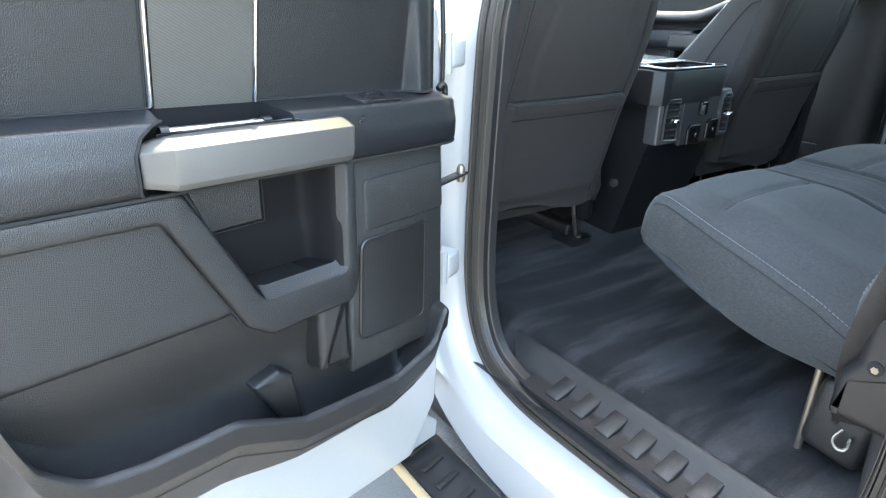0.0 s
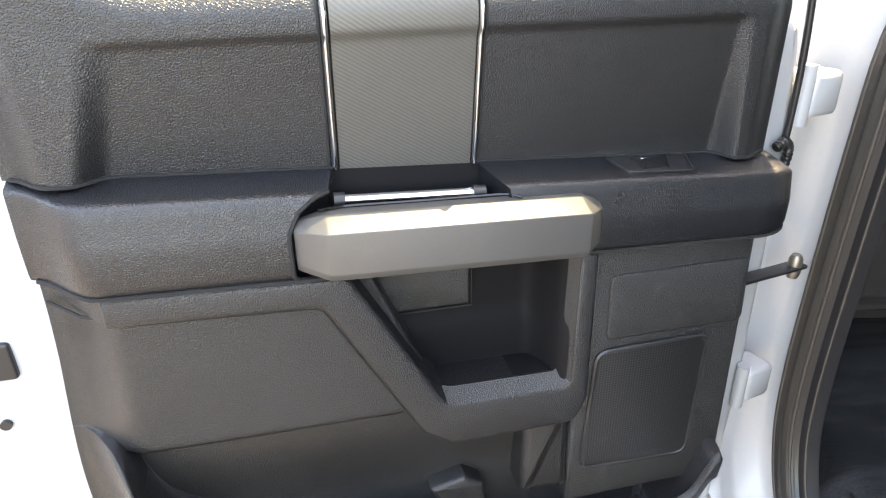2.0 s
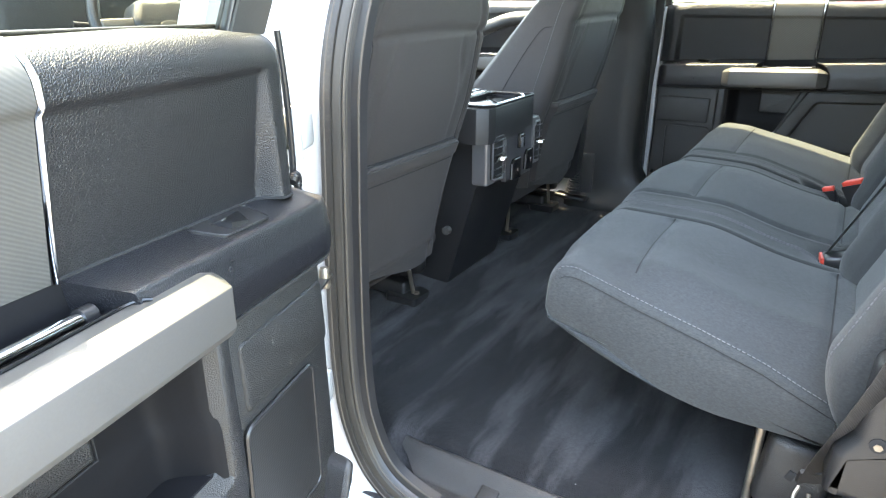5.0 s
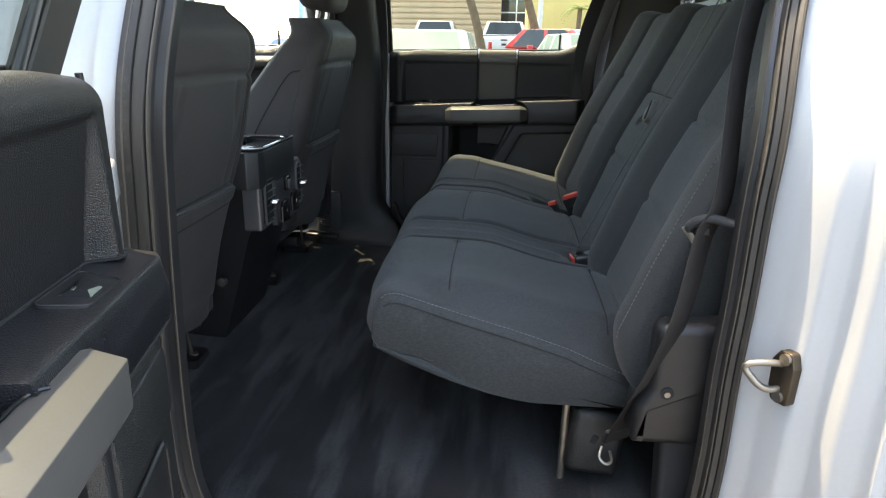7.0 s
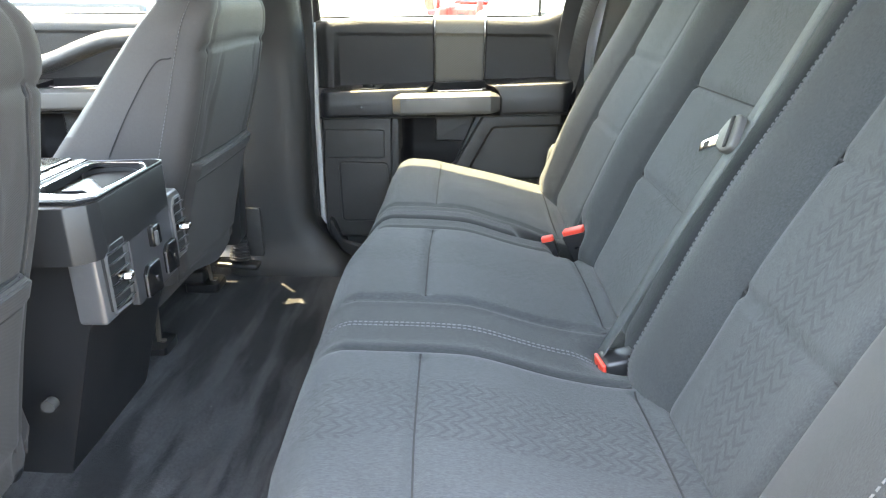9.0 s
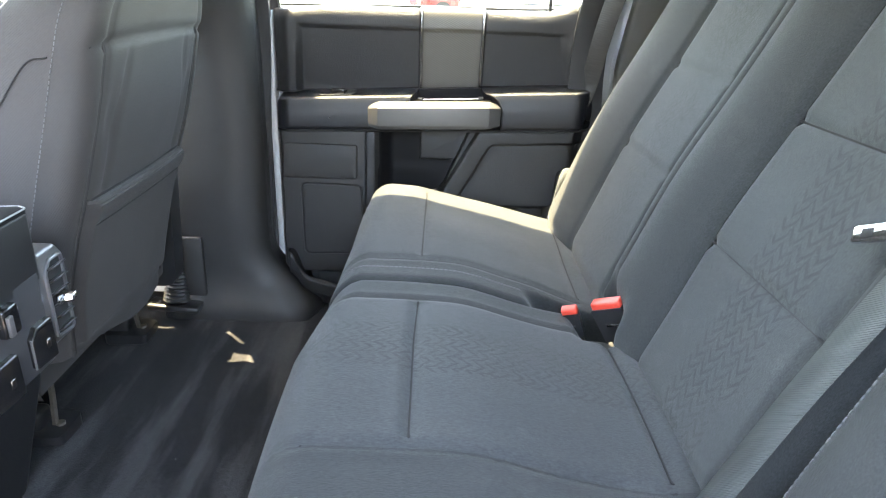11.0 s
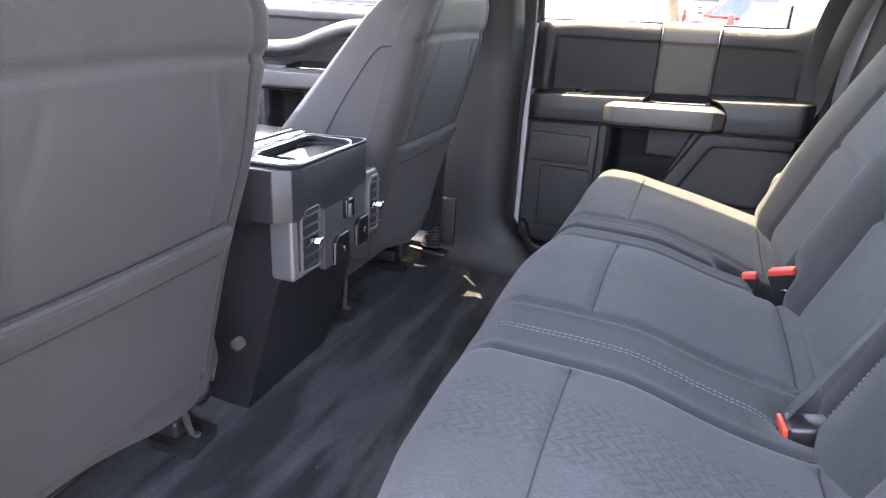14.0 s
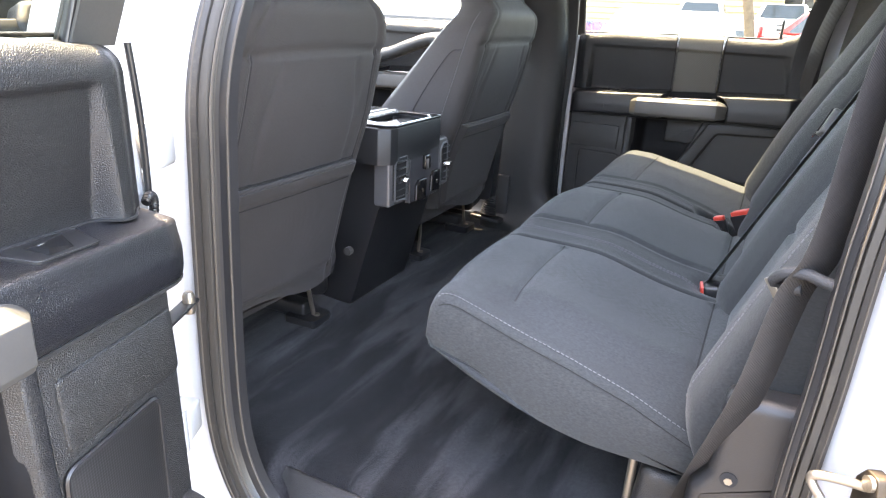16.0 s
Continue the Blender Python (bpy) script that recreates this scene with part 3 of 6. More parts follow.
# rear pillar trims and lower side trims
for side in (-1, 1):
    def pillar(a, b, side=side):
        # a: round the post, b: height
        z = b
        prof = [(0.85, 0.957), (0.79, 0.957), (0.762, 0.985), (0.752, 1.04), (0.752, 1.12 if side < 0 else 1.17), (0.765, 1.15 if side < 0 else 1.20), (0.83, 1.17 if side < 0 else 1.22)]
        x, y = prof[a]
        flare = 0.13 * sstep(0.98, 0.78, z) ** 2 if side > 0 else -0.03
        x2 = x - tumble(z) + (0.083 if side < 0 else 0.0) * (1 - 0.6 * (a > 4)) - (0.045 * sstep(0.90, 0.77, z) ** 2 if side > 0 and a > 1 else 0.0)
        if side < 0:
            x2 = min(x2, 0.846 - tumble(z))
        return (side * x2, y - flare * (1 if a < 4 else -0.6 if side < 0 else -0.1), z)
    me = field("pillar_trim", pillar, list(range(7)), [0.755 + 0.02 * i for i in range(12)] + span(1.02, 1.96, 18), GRAIN_LOW if side > 0 else TRIM, sharp=80)
    pt = part("pillar_trim", me)
    tagged(pt, "black grained plastic pillar trim", "trim", kind="structure")


# ---------------------------------------------------------------- moulded lower door panel
def inside(poly, A, Z):
    """Distance to a polygon's edge, positive inside, for arrays of points."""
    best = np.full(A.shape, 1e9)
    odd = np.zeros(A.shape, bool)
    k = len(poly)
    for i in range(k):
        (ax, az), (bx, bz) = poly[i], poly[(i + 1) % k]
        dx, dz = bx - ax, bz - az
        t = np.clip(((A - ax) * dx + (Z - az) * dz) / (dx * dx + dz * dz + 1e-12), 0, 1)
        best = np.minimum(best, np.hypot(A - ax - t * dx, Z - az - t * dz))
        if abs(dz) > 1e-9:
            odd ^= ((az > Z) != (bz > Z)) & (A < dx * (Z - az) / dz + ax)
    return np.where(odd, best, -best)


def soft(a, b, x):
    t = np.clip((x - a) / (b - a), 0, 1)
    return t * t * (3 - 2 * t)


def round_in(d, r):
    """Rises as a quarter circle over r from an edge."""
    t = np.clip(d / r, 0, 1)
    return np.sqrt(np.clip(1 - (1 - t) ** 2, 0, 1))


LIP = fillet([(-0.40, 0.935), (-0.315, 0.925), (-0.285, 0.862), (-0.188, 0.835), (0.007, 0.853), (0.120, 0.907), (0.249, 0.912), (0.318, 0.926), (0.366, 0.975), (0.390, 1.045), (0.405, 1.066), (0.50, 1.070)],
             [0, 0.015, 0.04, 0.05, 0.04, 0.05, 0.05, 0.05, 0.06, 0.02, 0.01, 0], 5)[1:-1]
INSERT = fillet([(0.50, 1.226), (0.160, 1.226), (0.066, 1.050), (0.50, 1.056)], [0, 0.012, 0.02, 0])
BIN = [(0.150, 1.30), (0.050, 1.070), (-0.104, 1.070), (-0.104, 1.30)]
TOP_BAND = [(0.366, 1.30), (0.366, 1.2135), (0.60, 1.2135), (0.60, 1.30)]


def moulded_lower(M):
    """Recess, insert and pocket of a door, drawn as one relief and cut into its three mouldings."""
    a1 = np.linspace(-0.346, 0.464, 216)
    t1 = np.linspace(0, 1, 150)
    bottom = np.interp(a1, [-0.346, -0.32, -0.26, -0.1, 0.05, 0.2, 0.35, 0.43, 0.464], [0.865, 0.80, 0.765, 0.742, 0.736, 0.738, 0.765, 0.84, 0.95])
    order = sorted(LIP)
    lip = np.interp(a1, [p[0] for p in order], [p[1] for p in order])
    rows = 60
    A = np.repeat(a1[:, None], 150, 1)
    Z = np.empty_like(A)
    Z[:, :rows] = bottom[:, None] + (lip - bottom)[:, None] * (1 - (1 - np.linspace(0, 1, rows)) ** 1.6)[None, :]
    Z[:, rows:] = lip[:, None] + 0.002 + (1.2445 - lip - 0.002)[:, None] * np.linspace(0, 1, 150 - rows)[None, :]
    v = 0.004 + 0.020 * soft(0.91, 1.05, Z)
    di, db = inside(INSERT, A, Z), inside(TOP_BAND, A, Z)
    dl = lip[:, None] - Z + 0.001
    v = np.where(di > -0.004, np.maximum(v, 0.030 + 0.016 * round_in(di + 0.004, 0.014)), v)
    v = np.where(db > -0.003, np.maximum(v, 0.046 + 0.0135 * soft(-0.003, 0.004, db)), v)
    face = 0.070 + 0.016 * round_in(dl, 0.010) - 0.62 * np.clip(dl - 0.042, 0, 1) - 0.12 * np.clip(dl - 0.010, 0, 0.032)
    v = np.where(dl > 0, face, v)
    v = v - 0.045 * soft(0.0, 0.006, inside(BIN, A, Z)) * (di < 0.002)
    roll = soft(0.372, 0.458, A)
    v = v * (1 - roll) + np.minimum(v, -0.012) * roll
    front = 1 - soft(-0.346, -0.322, A)
    v = v * (1 - front) + np.minimum(v, 0.0) * front
    v = v - 0.03 * (1 - soft(0.0, 0.015, Z - bottom[:, None]))
    A = A - 0.017 * soft(0.98, 1.24, Z) * soft(0.25, 0.464, A)
    v[-1, :] = -0.05
    # the pocket's hollow, down behind its lip
    deep = 0.075 * soft(0.392, 0.33, a1) * soft(-0.312, -0.25, a1)
    k = deep / 0.075
    vl, vr, zl, zr = v[:, rows - 1], v[:, rows], Z[:, rows - 1], Z[:, rows]
    more_v = np.stack([vl - 0.006 * k, vl - 0.014 * k, vl + (0.010 - vl) * 0.9 * k, vr], 1)
    more_z = np.stack([zl - 0.006 * k, zl - deep, zl - deep - 0.004 * k, zl + (zr - zl) * 0.5 - deep * 0.9], 1)
    more_a = np.repeat(A[:, rows - 1][:, None], 4, 1)
    A = np.concatenate([A[:, :rows], more_a, A[:, rows:]], 1)
    v = np.concatenate([v[:, :rows], more_v, v[:, rows:]], 1)
    Z = np.concatenate([Z[:, :rows], more_z, Z[:, rows:]], 1)
    zone = np.where(dl > 0, 2, np.where((di > -0.004) | (db > -0.003), 1, 0))
    zone = np.concatenate([zone[:, :rows], np.full((len(a1), 4), 2), zone[:, rows:]], 1)
    pts = [M @ Vector(p) for p in zip(A.ravel().tolist(), v.ravel().tolist(), Z.ravel().tolist())]
    groups = [[], [], []]
    for i in range(215):
        for j in range(153):
            q = i * 154 + j
            groups[int(max(zone[i, j], zone[i + 1, j + 1]))].append((q, q + 1, q + 155, q + 154))
    out = []
    for nm, fs, mat in zip(("lower_panel", "door_insert", "map_pocket"), groups, (GRAIN_LOW, GRAIN, GRAIN)):
        used = sorted({i for f in fs for i in f})
        at = {i: n for n, i in enumerate(used)}
        out.append(mesh_of(nm, [pts[i] for i in used], [tuple(at[i] for i in f) for f in fs], mat, sharp=75))
    return out


DRIVER = Matrix(((-0.972, 0.234, 0, -1.388), (-0.234, -0.972, 0, 0.844), (0, 0, 1, 0), (0, 0, 0, 1)))
PASSENGER = Matrix(((0, -1, 0, 0.86), (-1, 0, 0, 0.583), (0, 0, 1, 0), (0, 0, 0, 1)))
FRONT_P = Matrix(((0, -1, 0, 0.86), (-1.12, 0, 0, 1.72), (0, 0, 1, 0), (0, 0, 0, 1)))


# ---------------------------------------------------------------- a rear door, in its own frame: a to the rear, v inwards, z up
def door_leaf(nm, M, label, rear=True, shell=True):
    top = thing(nm)
    tagged(top, label, "car door", kind="structure")

    def put(name, me, parent=None, words=""):
        return part(name, me, parent or top, words)

    # painted shell with its edges
    low, high = 0.50, 1.455
    if shell:
        body = put("door_shell", plate("door_shell", fillet([(-0.415, 0.62), (-0.43, 0.93), (-0.425, 1.25), (-0.412, 1.42), (-0.405, high), (0.50, high + 0.045), (0.55, 1.40), (0.555, 1.10), (0.545, 0.85), (0.47, 0.62), (0.35, low), (-0.34, low)], [0.05, 0.03, 0.03, 0.01, 0.01, 0.03, 0.03, 0.03, 0.05, 0.06, 0.03, 0.03]), -0.125, -0.028, WHITE, M, 0.012), None, "white painted door shell")
        put("hem", plate("hem", fillet([(-0.44, 0.49), (-0.445, 0.53), (-0.30, 0.66), (0.36, 0.66), (0.50, 0.60), (0.40, 0.485)], 0.008), -0.14, -0.05, WHITE, M, 0.006), body, "white painted lower door edge")
        if rear:
            put("latch", plate("latch", fillet([(0.495, 1.13), (0.535, 1.13), (0.535, 1.175), (0.495, 1.175)], 0.006), -0.05, -0.022, SMOOTH, M, 0.003), body, "black door latch")
            put("plug", tube("plug", [M @ Vector((0.525, -0.03, 1.072)), M @ Vector((0.525, -0.023, 1.072))], 0.006, SMOOTH, n=12), body)
            put("edge_seal", tube("edge_seal", [M @ Vector(p) for p in smooth_path([(-0.403, -0.022, 1.505), (-0.407, -0.020, 1.43), (-0.409, -0.020, 1.36), (-0.408, -0.021, 1.315)], 8)], 0.0045, SMOOTH, n=8), body, "black rubber edge seal")
        if M is PASSENGER:
            put("edge_trim", plate("edge_trim", fillet([(-0.392, 0.64), (-0.366, 0.64), (-0.368, 1.46), (-0.392, 1.46)], 0.006), -0.03, -0.004, TRIM, M, 0.004), body, "black door edge trim")
            put("door_edge", plate("door_edge", fillet([(-0.366, 0.87), (-0.350, 0.87), (-0.351, 1.50), (-0.368, 1.50)], 0.003), -0.03, 0.006, WHITE, M, 0.003), body, "white painted door edge")
            put("door_edge", plate("door_edge", fillet([(0.446, 1.10), (0.456, 1.10), (0.462, 1.52), (0.452, 1.52)], 0.003), -0.03, 0.004, WHITE, M, 0.003), body, "white painted door edge")
    # window frame and pane
    frame_in = [(-0.345, 1.500), (-0.345, 1.70), (-0.31, 1.925), (0.41, 1.925), (0.48, 1.59), (0.42, 1.540), (0.34, 1.506)]
    frame_out = [(-0.41, 1.50), (-0.405, 1.75), (-0.35, 1.965), (0.44, 1.965), (0.565, 1.57), (0.54, 1.49), (0.34, 1.49)]
    bm = bmesh.new()
    rings = []
    for pts, v in ((frame_out, -0.085), (frame_out, -0.045), (frame_in, -0.05), (frame_in, -0.075)):
        rings.append([bm.verts.new(M @ Vector((a, v + 0.44 * (z - 1.5), z))) for a, z in pts])
    for p, q in zip(rings, rings[1:] + rings[:1]):
        for i in range(7):
            bm.faces.new((p[i], p[(i + 1) % 7], q[(i + 1) % 7], q[i]))
    put("window_frame", finish("window_frame", bm, FRAME if M is DRIVER else SMOOTH, sharp=30), None, "dark window frame")
    put("run_channel", tube("run_channel", [M @ Vector((a, -0.062 + 0.44 * (z - 1.5), z)) for a, z in frame_in], 0.008, SMOOTH, True, 8), None, "black rubber glass channel")
    gl = put("pane", mesh_of("pane", [M @ Vector((a, -0.07 + 0.44 * (z - 1.5), z)) for a, z in [(-0.36, 1.48)] + frame_in[1:6] + [(0.34, 1.50)]], [tuple(range(7))], TINTED if M is DRIVER else PRIVACY if rear else PANE), None, "grey tinted side window" if rear else "clear side window")
    put("sill_strip", tube("sill_strip", [M @ Vector(p) for p in smooth_path([(-0.35, -0.072, 1.512), (0.0, -0.072, 1.519), (0.30, -0.072, 1.523), (0.40, -0.074, 1.545), (0.47, -0.076, 1.585)], 8)], 0.003, SMOOTH), None, "black rubber window sill strip")

    # upper panel: a rim round a field that leans back towards its foot, rolled over to the sill
    def belt(a):
        return 1.516 + 0.075 * sstep(0.27, 0.50, a) - 0.012 * sstep(-0.2, -0.36, a)

    def foot(a):
        """The line where the upper panel meets the armrest."""
        return 1.334 + 0.05 * a

    def scoop(a, z):
        fall = min(1.0, max(0.0, (1.474 - z) / 0.14))
        left = 0.348 + 0.036 * fall - a
        right = a + 0.296 + 0.006 * fall
        return (0.0045 * sstep(0.0, 0.05, fall) + 0.0245 * fall) * sstep(0.0, 0.030, left) * sstep(0.0, 0.017, right)

    proud = 0.014 if M is PASSENGER else 0.029

    def upper(a, b):
        back = 0.03 * sstep(0.395, 0.437, a) + 0.024 * sstep(-0.312, -0.356, a)
        if b <= 1:
            z = foot(a) + (belt(a) - 0.03 - foot(a)) * b
            return (a, proud - scoop(a, z) - back, z)
        t = b - 1
        if t < 0.5:
            q = t * math.pi
            return (a, proud - back - (proud + 0.001) * (1 - math.cos(q)), belt(a) - 0.03 + 0.03 * math.sin(q))
        return (a, -0.001 - back - 0.074 * (t - 0.5) / 0.5 * (1 - back * 8), belt(a))

    def off(a, b, d):
        """A point lifted off the upper panel by d."""
        p = upper(a, b)
        q = 0.0 if b <= 1 else min(1.0, (b - 1) * 2) * math.pi / 2
        return (p[0], p[1] + d * math.cos(q), p[2] + d * math.sin(q))

    us = span(-0.349 if M is PASSENGER else -0.357, -0.27, 36) + span(-0.262, 0.305, 60) + span(0.31, 0.40, 40) + span(0.405, 0.442, 8)
    vs = span(0, 1, 40) + [1 + i / 16 for i in range(1, 17)]
    up = put("upper_panel", field("upper_panel", upper, us, vs, GRAIN, M, sharp=70), None, "black grained upper door panel")
    for a in (us[0], us[-1]):
        edge = [upper(a, b) for b in vs]
        put("panel_edge", mesh_of("panel_edge", [M @ Vector(p) for p in edge] + [M @ Vector((p[0], -0.075, p[2])) for p in edge], [(i, i + 1, i + 1 + len(edge), i + len(edge)) for i in range(len(edge) - 1)], GRAIN), up)

    if rear:
        put("woven_insert", field("woven_insert", lambda a, b: off(a, b, 0.0035), span(0.002, 0.138, 12), vs, CARBON, M, sharp=70), up, "dark silver woven-look trim insert")
        for a0, a1 in ((-0.006, 0.002), (0.138, 0.147)):
            put("chrome_strip", field("chrome_strip", lambda a, b: off(a, b, 0.001 + 0.006 * math.sin(math.pi * (a - a0) / (a1 - a0))), span(a0, a1, 9), vs, CHROME, M, sharp=80), up, "thin bright chrome strip")
            edge = a0 - 0.0010 if a0 < 0 else a1 + 0.0010
            put("strip_gap", tube("strip_gap", [M @ Vector(off(edge, b, 0.0012)) for b in vs], 0.0013, SEAM, n=5), up)
    else:
        sweep = [(-0.30, 0.06, 1.37), (-0.10, 0.07, 1.372), (0.02, 0.075, 1.385), (0.12, 0.08, 1.425), (0.20, 0.08, 1.452), (0.30, 0.075, 1.458), (0.42, 0.05, 1.456)]
        put("armrest_sweep", tube("armrest_sweep", [M @ Vector(p) for p in smooth_path(sweep, 8)], 0.026, GRAIN, n=12), up, "black armrest that sweeps up to the rear")
    put("lock_knob", tube("lock_knob", [M @ Vector((0.303, -0.045, z)) for z in (1.515, 1.52, 1.522, 1.545, 1.575, 1.58)], [0.011, 0.010, 0.005, 0.0042, 0.005, 0.003], SMOOTH, n=12), top, "black lock knob")

    # armrest band in two lengths: a flat ledge, a crisp ridge, a sloped and an upright face
    BAND = [(-0.02, 1.3345), (0.003, 1.3345), (0.030, 1.3305), (0.052, 1.3275), (0.0565, 1.3265), (0.0590, 1.3250), (0.0605, 1.3225), (0.0625, 1.312), (0.0662, 1.2935), (0.0675, 1.288), (0.0678, 1.280), (0.0670, 1.256), (0.0650, 1.2495), (0.060, 1.2450), (0.052, 1.2435), (-0.02, 1.2435)]

    def band_point(a, v, z):
        """A point of the band's section, tilted up to the rear and drawn back round both ends."""
        t = min(1.0, max(0.0, (-a - 0.322) / 0.071))
        x = -0.28 + (a + 0.28) * 0.62 if M is PASSENGER and a < -0.28 else a
        away = 0.074 * (1 - math.sqrt(max(0.0, 1 - t * t))) + 0.058 * sstep(0.368, 0.442, a)
        rise = (0.03 + 0.02 * sstep(1.25, 1.32, z)) * a - 0.022 * t ** 4 * sstep(1.26, 1.33, z)
        return (x, -0.02 + (v + 0.02) * (1 - away / 0.0885), z + rise)

    def band(name, starts, a1, n):
        k = len(BAND)
        verts = []
        for i in range(n + 1):
            t = i / n
            verts += [M @ Vector(band_point(a0 + (a1 - a0) * t, v, z)) for a0, (v, z) in zip(starts, BAND)]
        faces = [(i * k + j, i * k + j + 1, (i + 1) * k + j + 1, (i + 1) * k + j) for i in range(n) for j in range(k - 1)]
        faces += [tuple(range(k)), tuple(range(n * k + k - 1, n * k - 1, -1))]
        return mesh_of(name, verts, faces, ARM, sharp=42)
    back_cut = [0.147, 0.147, 0.148, 0.155, 0.162, 0.167, 0.172, 0.185, 0.195, 0.196, 0.196, 0.196, 0.195, 0.19, 0.18, 0.16]
    fore_cut = [-0.006, -0.006, -0.012, -0.018, -0.020, -0.022, -0.024, -0.026, -0.03, -0.03, -0.03, -0.03, -0.03, -0.03, -0.03, -0.006]
    arm = put("armrest", band("armrest", back_cut, 0.441, 28), None, "black grained armrest")
    put("armrest", band("armrest", fore_cut, -0.392, 48), None, "black grained armrest")
    put("groove", tube("groove", [M @ Vector(band_point(a - 0.001, v + 0.001, z)) for a, (v, z) in list(zip(back_cut, BAND))[3:14]], 0.0021, SEAM, n=6), arm)
    # tray between them: back and floor, with the recess's shade put into the colour
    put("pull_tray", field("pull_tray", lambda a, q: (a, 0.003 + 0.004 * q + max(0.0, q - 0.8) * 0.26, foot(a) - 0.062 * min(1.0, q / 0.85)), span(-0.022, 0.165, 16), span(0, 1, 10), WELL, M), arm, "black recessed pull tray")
    lever = put("release_lever", tube("release_lever", [M @ Vector((a, 0.030, 1.3105 + 0.045 * a)) for a in (0.006, 0.05, 0.1, 0.139)], 0.0072, CHROME, n=14, flat=0.8), arm, "chrome door release lever")
    put("lever_body", plate("lever_body", [(-0.004, 1.276), (0.146, 1.281), (0.146, 1.312), (-0.004, 1.3055)], 0.020, 0.0335, SMOOTH, M, 0.002), lever, "black lever body")
    for a in ((-0.006, 0.007), (0.138, 0.149)):
        put("lever_cap", tube("lever_cap", [M @ Vector((a[0], 0.030, 1.3098 + 0.045 * a[0])), M @ Vector((a[1], 0.030, 1.3098 + 0.045 * a[1]))], 0.0088, SMOOTH, n=12), lever, "black lever end")
    # silver grab handle: narrow top, sloped upper face, upright front, chamfered ends
    sec = fillet([(0.048, 1.306), (0.054, 1.3135), (0.071, 1.3142), (0.0965, 1.3045), (0.0955, 1.2625), (0.090, 1.2535), (0.048, 1.2535)], [0.002, 0.003, 0.003, 0.0022, 0.004, 0.004, 0.002], 3)
    verts, faces = [], []
    stations = [(0.1905, 0.40, 0.012), (0.1885, 0.46, 0.0095), (0.162, 0.975, 0.0006), (0.158, 1.0, 0.0), (-0.095, 1.0, 0.0), (-0.099, 0.975, 0.0006), (-0.1215, 0.47, 0.0095), (-0.1235, 0.40, 0.012)]
    for a, k, cut in stations:
        verts += [M @ Vector((a, 0.048 + (v - 0.048) * k, 1.284 + 0.032 * a + (z - 1.284) * (1 - cut / 0.031 * (1.0 if z > 1.284 else 0.35)))) for v, z in sec]
    ns = len(sec)
    for i in range(7):
        faces += [(i * ns + j, i * ns + (j + 1) % ns, (i + 1) * ns + (j + 1) % ns, (i + 1) * ns + j) for j in range(ns)]
    faces += [tuple(range(ns)), tuple(range(8 * ns - 1, 7 * ns - 1, -1))]
    grab = put("grab_handle", mesh_of("grab_handle", verts, faces, SILVER, sharp=24), arm, "satin silver grab handle")
    lip = smooth_path([(0.166, 0.064, 1.3215), (0.150, 0.0575, 1.3200), (0.132, 0.0535, 1.3190), (0.07, 0.0525, 1.3165), (0.01, 0.0525, 1.3150), (-0.016, 0.0545, 1.3150), (-0.028, 0.060, 1.3152), (-0.034, 0.066, 1.3140)], 5)
    put("handle_lip", tube("handle_lip", [M @ Vector(p) for p in lip], 0.0017, GLOSS, n=6), grab, "thin dark edge line")
    if rear:
        W = M @ Matrix.Translation((-0.195, 0.0285, 1.3222)) @ pose(0, 0, 0, -8.5, -2.9, 0)
        sw = put("window_switch", plate("window_switch", fillet([(-0.055, -0.021), (0.048, -0.021), (0.034, 0.020), (-0.042, 0.022)], 0.008), -0.004, 0.0018, SMOOTH, W @ Matrix(((1, 0, 0, 0), (0, 0, 1, 0), (0, 1, 0, 0), (0, 0, 0, 1))), 0.001), arm, "black window switch plate")
        put("plate_edge", tube("plate_edge", [W @ Vector((x, y, 0.0018)) for x, y in fillet([(-0.055, -0.021), (0.048, -0.021), (0.034, 0.020), (-0.042, 0.022)], 0.008)], 0.0009, GRAIN_LOW, True, 5), sw)
        put("rocker_key", mesh_of("rocker_key", [W @ Vector(p) for p in ((-0.020, -0.014, 0.001), (0.020, -0.014, 0.001), (0.016, 0.015, 0.001), (-0.016, 0.015, 0.001), (-0.019, -0.004, 0.0085), (0.013, -0.006, 0.0045), (0.012, 0.010, 0.0075), (-0.012, 0.012, 0.0035))], [(0, 1, 5, 4), (1, 2, 6, 5), (2, 3, 7, 6), (3, 0, 4, 7), (4, 5, 6, 7)], GLOSS, sharp=20), sw, "glossy black rocker switch")
        put("switch_mark", slab("switch_mark", (0.007, 0.003, 0.0008), CHROME, W @ pose(0.008, -0.003, 0.0062, 0, 8, 0), 0.0003), sw)

    # dark gaps above and below the armrest
    put("gap", tube("gap", [M @ Vector((a, upper(a, 0)[1] + 0.0015, foot(a) + 0.0008)) for a in span(-0.352, 0.436, 90)], 0.0020, SEAM, n=5), up)
    put("gap", tube("gap", [M @ Vector(band_point(a, 0.0615, 1.2440)) for a in span(-0.380, 0.435, 70)], 0.0028, SEAM, n=5), arm)
    # lower panel
    sheets = moulded_lower(M)
    low_back = put("lower_panel", sheets[0], None, "black plastic lower door panel")
    put("door_insert", sheets[1], low_back, "black grained door insert")
    put("map_pocket", sheets[2], low_back, "black moulded map pocket")
    put("seam", tube("seam", [M @ Vector((a, 0.0475 - 0.060 * sstep(0.372, 0.452, a), z)) for a, z in [(0.44, 1.2145), (0.40, 1.2145), (0.36, 1.2145), (0.175, 1.209)] + [(0.172 - 0.092 * i / 8, 1.205 - 0.165 * i / 8) for i in range(9)]], 0.0016, SEAM, n=5), low_back)
